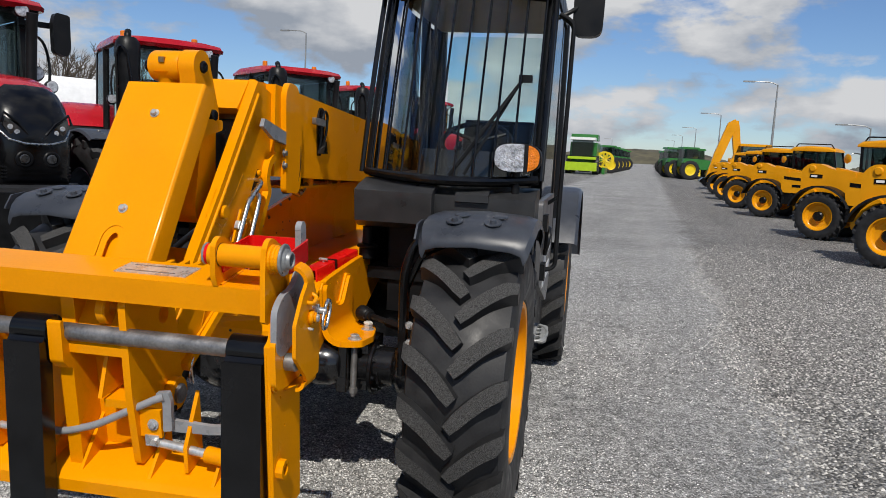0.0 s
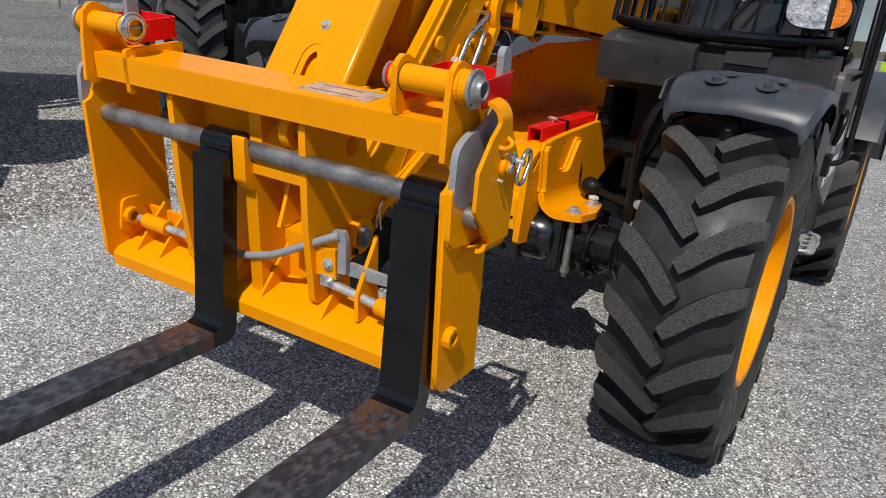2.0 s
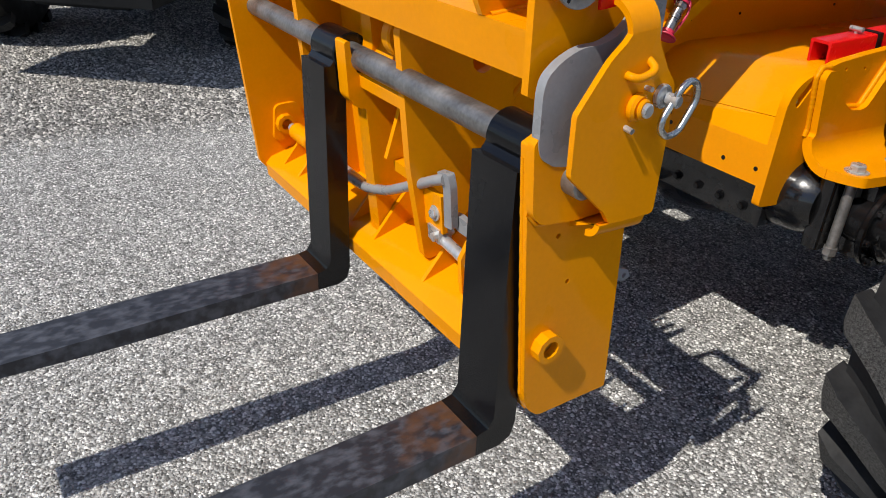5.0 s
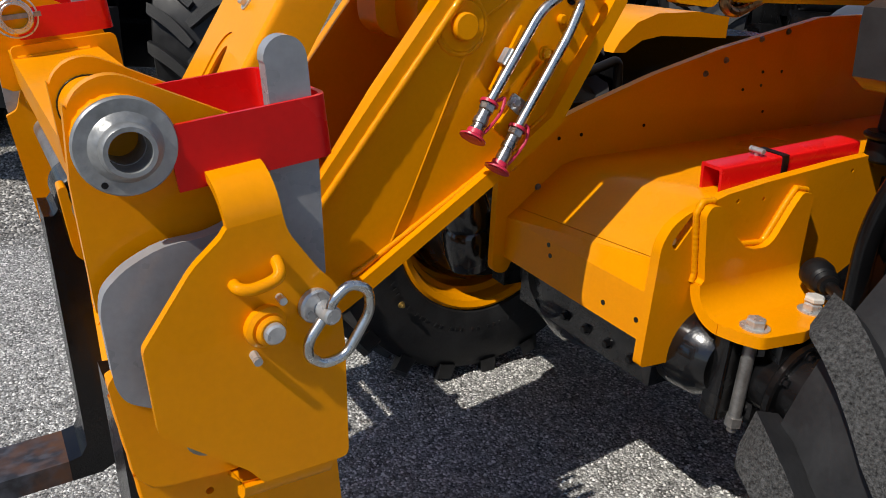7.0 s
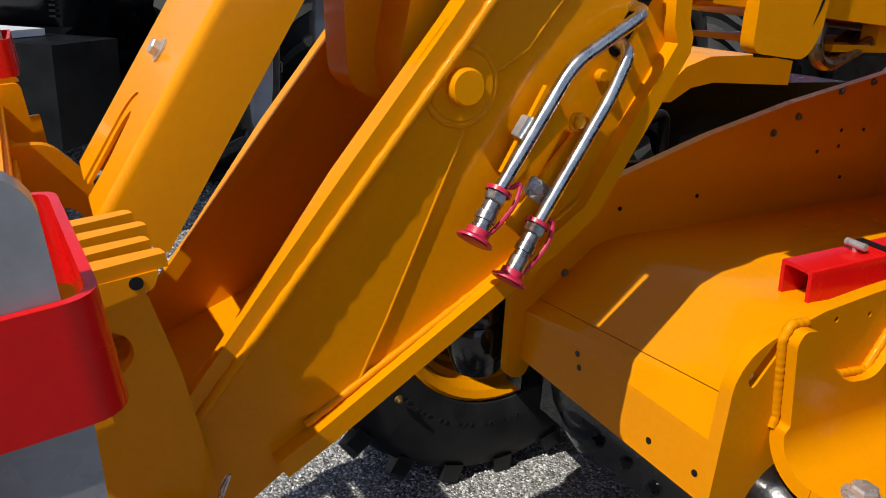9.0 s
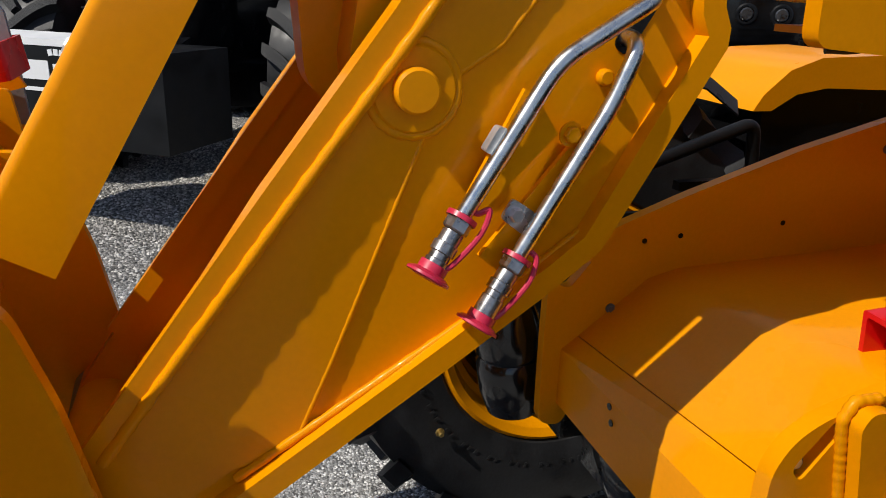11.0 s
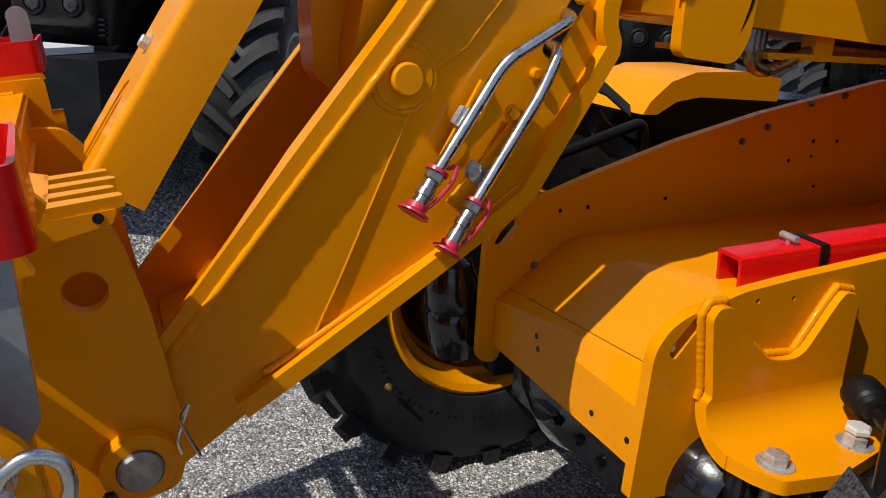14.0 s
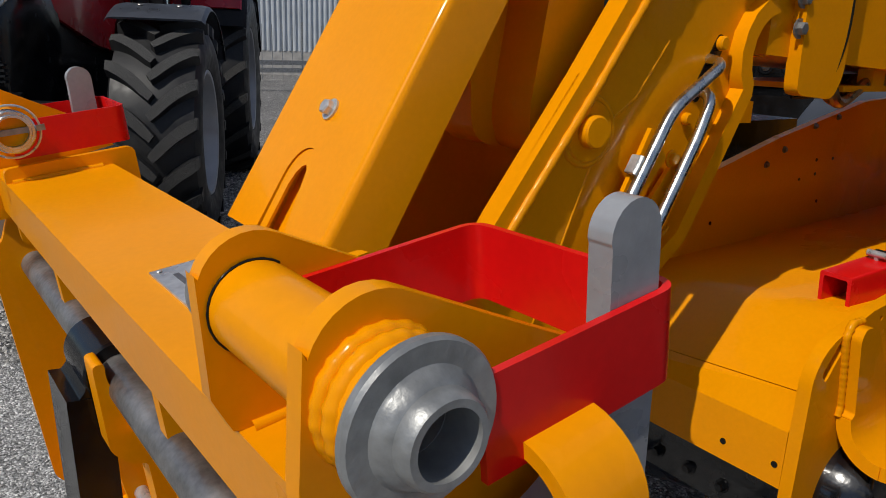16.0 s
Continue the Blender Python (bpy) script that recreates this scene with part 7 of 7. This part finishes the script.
# backhoe with its arm folded up
bh = thing("backhoe_loader", "yellow backhoe loader with its digging arm raised", "backhoe", at=pose(5.85, 48.5, 0, 0, 0, 3))
for x, R in ((0.0, 0.78), (2.3, 0.6)):
    for y in (0.0, 1.9):
        w = part("wheel", rim(B(), (x, y, R - 0.02), (0, 1, 0), R * 0.52, 0.42, -1 if y == 0 else 1), YELLOW_FAR, bh)
        part("tyre", tyre(B(), (x, y, R - 0.02), (0, 1, 0), R, 0.42, R * 0.51, 18), [RUBBER, LUG], w)
for nm, pts, y0, y1, mt in (("body", [(-0.5, 0.6), (-0.5, 1.3), (2.9, 1.35), (3.1, 0.7)], 0.3, 1.6, YELLOW_FAR), ("roof", [(-0.3, 2.75), (-0.2, 2.9), (1.5, 2.9), (1.6, 2.75)], 0.2, 1.7, YELLOW_FAR),
                            ("cab_post", [(-0.2, 1.3), (-0.2, 2.76), (-0.08, 2.76), (-0.08, 1.3)], 0.25, 0.37, BLACK), ("cab_post", [(1.4, 1.3), (1.4, 2.76), (1.52, 2.76), (1.52, 1.3)], 0.25, 0.37, BLACK),
                            ("side_window", [(-0.1, 1.32), (-0.1, 2.74), (1.4, 2.74), (1.4, 1.32)], 0.30, 0.31, DARK_GLASS),
                            ("arm", round_poly([(-0.92, 0.15), (-0.92, 1.4), (-0.50, 2.2), (-0.78, 3.9), (-0.70, 4.3), (-0.42, 4.3), (-0.32, 3.9), (-0.08, 2.2), (-0.55, 0.15)], 0.06), 0.75, 1.15, YELLOW_FAR),
                            ("dipper", round_poly([(-2.05, 0.75), (-1.65, 2.3), (-1.02, 4.15), (-0.62, 4.38), (-0.50, 4.0), (-1.20, 2.0), (-1.75, 0.65)], 0.06), 0.65, 1.0, YELLOW_FAR),
                            ("bucket", round_poly([(-2.45, 0.50), (-2.2, 0.72), (-1.7, 0.75), (-1.10, 0.42), (-1.2, 0.22), (-2.0, 0.15)], 0.05), 0.5, 1.35, BLACK)):
    part(nm, bevel(plate(B(), pts, y0, y1, "y"), 0.02, 1), mt, bh)

# far green machines
def green_tractor():
    t = thing("green_tractor", "green farm tractor with yellow wheel rims", "tractor", "green tractors beyond")
    for x, R in ((0.0, 0.95), (2.7, 0.7)):
        for y in (0.0, 1.9):
            w = part("wheel", rim(B(), (x, y, R - 0.02), (0, 1, 0), R * 0.55, 0.5, -1 if y == 0 else 1), LIME_RIM, t)
            part("tyre", tyre(B(), (x, y, R - 0.02), (0, 1, 0), R, 0.5, R * 0.54, 18), [RUBBER, LUG], w)
    for nm, pts, y0, y1, mt in (("hood", [(1.0, 1.0), (1.0, 2.0), (3.2, 1.8), (3.4, 1.0)], 0.5, 1.4, GREEN), ("cab", [(-0.6, 1.2), (-0.6, 2.0), (1.0, 2.0), (1.0, 1.2)], 0.3, 1.6, GREEN),
                                ("window", [(-0.55, 1.95), (-0.5, 2.95), (0.85, 2.95), (0.95, 1.95)], 0.35, 1.55, DARK_GLASS), ("roof", [(-0.7, 2.92), (-0.6, 3.1), (0.9, 3.1), (1.0, 2.92)], 0.25, 1.65, GREEN), ("fender", [(-0.8, 1.6), (-0.6, 2.0), (0.6, 2.0), (0.8, 1.6)], -0.2, 0.3, GREEN)):
        part(nm, bevel(plate(B(), pts, y0, y1, "y"), 0.05, 1), mt, t)
    return t


gt = green_tractor()
gt.matrix_basis = pose(2.9, 80, 0, 0, 0, 20)
for x, y in ((4.2, 75), (5.2, 81), (5.4, 92), (3.0, 110), (3.2, 122), (-4.3, 87), (-4.1, 95), (-3.9, 104), (-3.7, 114), (-3.4, 126)):
    copy_thing(gt, pose(x, y, 0, 0, 0, 20 if x > 0 else 200))
cb = thing("combine_harvester", "lime green harvester with white cab roof", "harvester", at=pose(-5.9, 74, 0, 0, 0, 0))
for nm, lo, hi, mt in (("body", (-1.3, 0.8, 1.0), (1.3, 6, 3.1), GREEN), ("cab", (-1.0, -0.6, 1.7), (1.0, 0.9, 3.3), DARK_GLASS), ("roof", (-1.2, -0.8, 3.3), (1.2, 1.0, 3.55), WHITE), ("header", (-1.5, -1.3, 0.35), (1.5, 0.1, 1.15), LIME), ("platform", (-1.35, -0.7, 1.45), (1.35, 0.75, 1.7), LIME), ("tank", (-1.3, 1.2, 3.3), (1.3, 4, 3.9), GREEN)):
    part(nm, bevel(box(B(), lo, hi), 0.12, 2), mt, cb)
for y, R in ((0.6, 0.9), (4.8, 0.65)):
    for x in (-1.3, 1.3):
        part("tyre", tyre(B(), (x, y, R), (1, 0, 0), R, 0.6, R * 0.5, 16), [RUBBER, LUG], cb)
rk = thing("hay_rake", "yellow wheel rake beside the harvester", "rake", at=pose(-4.0, 78, 0))
for k in range(4):
    bm = B()
    ring(bm, (0, k * 1.3, 1.5), (0, k * 1.3 + 0.06, 1.5), 0.85, 0.7, 28)
    for j in range(10):
        a = j * math.pi / 5
        rod(bm, (0, k * 1.3 + 0.03, 1.5), (0.8 * math.cos(a), k * 1.3 + 0.03, 1.5 + 0.8 * math.sin(a)), 0.03, 6)
    part("rake_wheel", bm, LIME_RIM, rk)
part("rake_frame", bevel(box(B(), (-0.15, -0.5, 0.0), (0.15, 5.2, 0.7)), 0.05, 1), GREEN, rk)

# lamp posts
def post(x, y, h, arm=-1.6):
    p = thing("street_lamp", "tall grey street lamp with a flat head", "lamp", "street lamps", at=pose(x, y, 0))
    part("pole", lathe(B(), (0, 0, 0), (0, 0, 1), [(0, 0.11), (h * 0.6, 0.08), (h, 0.05)], 12), GALV, p)
    part("arm", pipe(B(), smooth_path([(0, 0, h - 0.05), (arm * 0.3, 0, h + 0.15), (arm, 0, h + 0.2)], 5), 0.04, 8), GALV, p)
    part("lamp_head", bevel(box(B(), (min(arm, arm * 1.5), -0.15, h + 0.14), (max(arm, arm * 1.5), 0.15, h + 0.24)), 0.03, 1), GALV, p)
    return p


for x, y, h in ((9.0, 60, 7.6), (8.6, 98, 7.6), (8.2, 138, 7.6), (7.8, 178, 7.6), (7.5, 220, 7.6), (-28.9, 60, 11.0), (-10, 230, 7.6), (16, 62, 4.8)):
    post(x, y, h)

# building, fence and truck to the left
wall_b = thing("warehouse", "grey corrugated metal warehouse wall", "building", at=pose(-31, 9.0, 0, 0, 0, -12))
bm = B()
n = 90
prof = []
for k in range(n * 4 + 1):
    ph = k % 4
    prof.append((k * 0.05 - n * 0.1, 0.0 if ph in (0, 3) else -0.06))
front = prof + [(prof[-1][0], 0.5), (prof[0][0], 0.5)]
plate(bm, [(x, y) for x, y in front], 0.9, 7.0, "z")
part("wall", bm, CORRUG, wall_b, "light grey corrugated sheet")
part("plinth", bevel(box(B(), (-9, -0.03, 0), (9, 0.5, 0.9)), 0.01, 1), CONCRETE, wall_b, "concrete plinth")
part("roof", bevel(box(B(), (-9.2, -0.3, 7.0), (9.2, 8, 7.3)), 0.02, 1), GALV, wall_b)
wall_b.matrix_basis = pose(-30, 9.0, 0, 0, 0, 75)
barrier = thing("guard_rail", "galvanised road guard rail along the yard", "guard rail")
for z in (0.55, 0.75):
    part("rail", bevel(box(B(), (-0.04, -40, z - 0.06), (0.04, 60, z + 0.06)), 0.02, 1), GALV, barrier)
for k in range(26):
    part("post", bevel(box(B(), (-0.05, -40 + 4 * k - 0.05, 0), (0.05, -40 + 4 * k + 0.05, 0.8)), 0.01, 1), GALV, barrier)
barrier.matrix_basis = pose(-20, 4, 0, 0, 0, 4)
fence = thing("mesh_fence", "dark wire mesh fence behind the yard", "fence", at=pose(-24, 6, 0, 0, 0, 4))
bm = B()
for k in range(200):
    box(bm, (-0.01, -30 + 0.35 * k, 0.1), (0.01, -30 + 0.35 * k + 0.02, 1.8))
part("wire_mesh", bm, GALV, fence, kind="stuff")
for k in range(28):
    part("post", bevel(box(B(), (-0.03, -30 + 2.5 * k - 0.03, 0), (0.03, -30 + 2.5 * k + 0.03, 1.9)), 0.005, 1), GALV, fence)
tk = thing("lorry", "white lorry cab beyond the tractors", "lorry", at=pose(-17.5, 20.0, 0, 0, 0, 60))
part("body", bevel(plate(B(), [(0, 0.5), (-0.1, 1.6), (0.25, 2.9), (0.7, 3.3), (2.3, 3.3), (2.3, 0.5)], -1.2, 1.2), 0.08, 3), WHITE, tk)
part("window", bevel(box(B(), (-1.22, 0.5, 1.9), (1.22, 1.6, 2.7)), 0.05, 2), DARK_GLASS, tk)
for y in (0.9, 5.0):
    for x in (-0.95, 0.95):
        part("tyre", tyre(B(), (x, y, 0.5), (1, 0, 0), 0.5, 0.32, 0.28, 12, 0.01), [RUBBER, LUG], tk)
part("bed", bevel(box(B(), (-1.2, 2.5, 0.9), (1.2, 7.5, 1.1)), 0.03, 1), PLASTIC, tk)

# bare trees and the far mound
def tree(x, y, h, seed):
    rnd = random.Random(seed)
    t = thing("bare_tree", "leafless roadside tree with fine twigs", "tree", "bare trees", at=pose(x, y, 0))
    bm, tw = B(), B()

    def grow(p, d, L, r, lvl):
        q = p + d * L
        lathe(bm if lvl < 2 else tw, p, d, [(0, r), (L, r * 0.62)], 6 if lvl < 2 else 4)
        if lvl >= 4:
            return
        for k in range(4 if lvl else 6):
            a, s = rnd.uniform(0, 6.28), rnd.uniform(0.35, 0.8)
            o = d.orthogonal().normalized()
            nd = (d + s * (math.cos(a) * o + math.sin(a) * d.cross(o)) + Vector((0, 0, 0.15))).normalized()
            grow(p + d * L * rnd.uniform(0.5, 1.0), nd, L * rnd.uniform(0.5, 0.72), r * 0.5, lvl + 1)
    grow(Vector((0, 0, 0)), Vector((0, 0, 1)), h * 0.40, h * 0.018, 0)
    part("trunk", bm, BARK, t)
    part("crown", tw, BARK, t, kind="stuff")
    return t


for i, (x, y, h) in enumerate(((-26, 28, 7), (-29, 33, 8), (-22, 30, 6.5), (-34, 30, 8), (-31, 40, 9), (-40, 22, 8))):
    tree(x, y, h, i)
bm = B()
for i in range(40):
    for j in range(12):
        bm.verts.new((-60 + 3.0 * i, 420 + 6 * j, max(0, (math.sin(math.pi * i / 39) ** 0.6) * math.sin(math.pi * j / 11) * 9 + 1.5 * noise.noise((i * 0.4, j * 0.5, 0)) - 0.5)))
bm.verts.ensure_lookup_table()
for i in range(39):
    for j in range(11):
        bm.faces.new([bm.verts[k] for k in (i * 12 + j, i * 12 + 12 + j, i * 12 + 13 + j, i * 12 + 1 + j)])
part("mound", bm, MOUND, None, "distant brown overgrown mound", kind="structure")
bm = B()
rnd = random.Random(9)
for k in range(260):
    x = -700 + 1500 * k / 259
    h = rnd.uniform(3, 7)
    lathe(bm, (x, 640 + rnd.uniform(-25, 25), -1), (0, 0, 1), [(0, 5), (h * 0.5, rnd.uniform(4, 7)), (h, 1.5)], 7)
part("far_woods", bm, MOUND, None, "distant low wood along the horizon", kind="stuff")

# ---- loose stones ----
def stones(name, label, x0, x1, y0, y1, pitch, size, mat, seed, keep=1.0, sink=0.35, edge=None):
    """A scatter of small uneven stones on the ground, as one mesh."""
    rs = np.random.RandomState(seed)
    nx, ny = int((x1 - x0) / pitch), int((y1 - y0) / pitch)
    gx, gy = np.meshgrid(np.arange(nx), np.arange(ny), indexing="ij")
    px = x0 + (gx + rs.uniform(-0.48, 0.48, gx.shape) + 0.5) * pitch
    py = y0 + (gy + rs.uniform(-0.48, 0.48, gy.shape) + 0.5) * pitch
    px, py = px.ravel(), py.ravel()
    sel = rs.rand(px.size) < keep
    if edge:
        sel &= edge(px, py, rs)
    px, py = px[sel], py[sel]
    n = px.size
    base = np.array([(1, 0, 0), (0, 1, 0), (-1, 0, 0), (0, -1, 0), (0.25, 0.2, 0.8), (-0.3, -0.1, 0.7)], float)
    v = base[None] * (1 + rs.uniform(-0.32, 0.32, (n, 6, 1)))
    s = size * rs.uniform(0.55, 1.25, n)
    v = v * s[:, None, None] * np.array([1.0, 1.0, 0.85])
    v[:, :, 0] *= rs.uniform(0.75, 1.3, (n, 1))
    a = rs.uniform(0, 2 * np.pi, n)
    c, si = np.cos(a)[:, None], np.sin(a)[:, None]
    x = v[:, :, 0] * c - v[:, :, 1] * si + px[:, None]
    y = v[:, :, 0] * si + v[:, :, 1] * c + py[:, None]
    z = v[:, :, 2] + (rs.uniform(-sink, 0.15, n) * s)[:, None]
    co = np.stack([x, y, z], -1).reshape(-1, 3)
    fb = np.array([(0, 1, 4), (1, 2, 5), (1, 5, 4), (2, 3, 5), (3, 0, 4), (3, 4, 5)])
    fc = (fb[None] + (np.arange(n) * 6)[:, None, None]).reshape(-1, 3)
    me = bpy.data.meshes.new(name)
    me.from_pydata(co.tolist(), [], fc.tolist())
    me.materials.append(mat)
    return tagged(new(name, me), label, "gravel", kind="stuff")


def stone_nodes(name, lo, hi):
    m = bpy.data.materials.new(name)
    m.use_nodes = True
    nt = m.node_tree
    b = nt.nodes["Principled BSDF"]
    g = nt.nodes.new("ShaderNodeNewGeometry")
    r = nt.nodes.new("ShaderNodeValToRGB")
    e = r.color_ramp.elements
    e[0].color, e[1].color = (*lo, 1), (*hi, 1)
    k = r.color_ramp.elements.new(0.55)
    k.color = (*[(p + q) * 0.42 for p, q in zip(lo, hi)], 1)
    nt.links.new(g.outputs["Random Per Island"], r.inputs[0]); nt.links.new(r.outputs[0], b.inputs["Base Color"])
    b.inputs["Roughness"].default_value = 0.75
    return m


CHIPS = stone_nodes("stone_chips", (0.085, 0.083, 0.079), (0.80, 0.79, 0.76))
SCUFF = stone_nodes("scuffed_stone", (0.34, 0.335, 0.32), (0.76, 0.75, 0.73))
PEBBLES = stone_nodes("gravel_stones", (0.08, 0.077, 0.072), (0.62, 0.595, 0.55))


def ramp01(v, a, b):
    return np.clip((v - a) / (b - a), 0, 1)


def yard_edge(x, y, r):
    p = ramp01(x, -4.2, -3.9) * ramp01(-x, -1.1, 0.2) * ramp01(y, -0.4, 0.2) * ramp01(-y, -4.6, -2.9)
    return r.rand(x.size) < p


def lane_edge(x, y, r):
    return r.rand(x.size) < ramp01(-y, -13.0, -8.0) * ramp01(y, 4.5, 5.0) * 0.9


def scuff_edge(x, y, r):
    """Three short curved strokes of crushed, dusty stone."""
    d = np.minimum(np.abs(x + 0.20 - 0.05 * (y - 4.9) ** 2) / 0.045 + (y > 5.6) * 9, np.minimum(np.hypot(x + 0.04, (y - 5.56) / 2.2) / 0.085, np.hypot(x - 0.07, (y - 6.4) / 3.0) / 0.14))
    return r.rand(x.size) < np.clip(1.15 - d, 0, 0.34)


def left_edge(x, y, r):
    w = -4.05 + 0.10 * np.sin(3 * y) + 0.05 * np.sin(11 * y + 1)
    p = np.where(x < w, 1.0, 0.55 * np.clip(1 - (x - w) / 0.35, 0, 1) ** 2) * ramp01(x, -9.8, -8.0) * ramp01(-y, -7.5, -5.5)
    return r.rand(x.size) < p


def right_edge(x, y, r):
    w = 0.80 + 0.006 * y + 0.10 * np.sin(1.7 * y)
    p = np.where(x > w, 1.0, 0.35 * np.clip(1 - (w - x) / 0.5, 0, 1) ** 2) * ramp01(-y, -16.0, -7.0) * ramp01(-x, -6.0, -3.5) * ramp01(y, 2.4, 3.2)
    return r.rand(x.size) < p * 0.95


stones("yard_chips", "fine grey stone chips bound on the yard", -4.2, 1.1, -0.4, 4.6, 0.0098, 0.0056, CHIPS, 3, 0.93, edge=yard_edge)
stones("lane_chips", "pale stone chips scattered on the chip-seal lane", -1.9, 1.0, 4.5, 13.0, 0.026, 0.0075, CHIPS, 9, 0.8, edge=lane_edge)
stones("pale_scuff", "pale dusty scuff marks ground into the lane", -0.5, 0.4, 4.6, 7.0, 0.013, 0.0058, SCUFF, 10, edge=scuff_edge)
stones("loose_gravel", "loose coarse gravel strip under the tractors", -9.8, -3.6, -1.5, 7.5, 0.0225, 0.0130, PEBBLES, 4, 1.0, 0.3, left_edge)
stones("loose_gravel", "loose coarse gravel beside the lane", 0.5, 6.0, 2.4, 16.0, 0.027, 0.0115, PEBBLES, 5, 1.0, 0.3, right_edge)
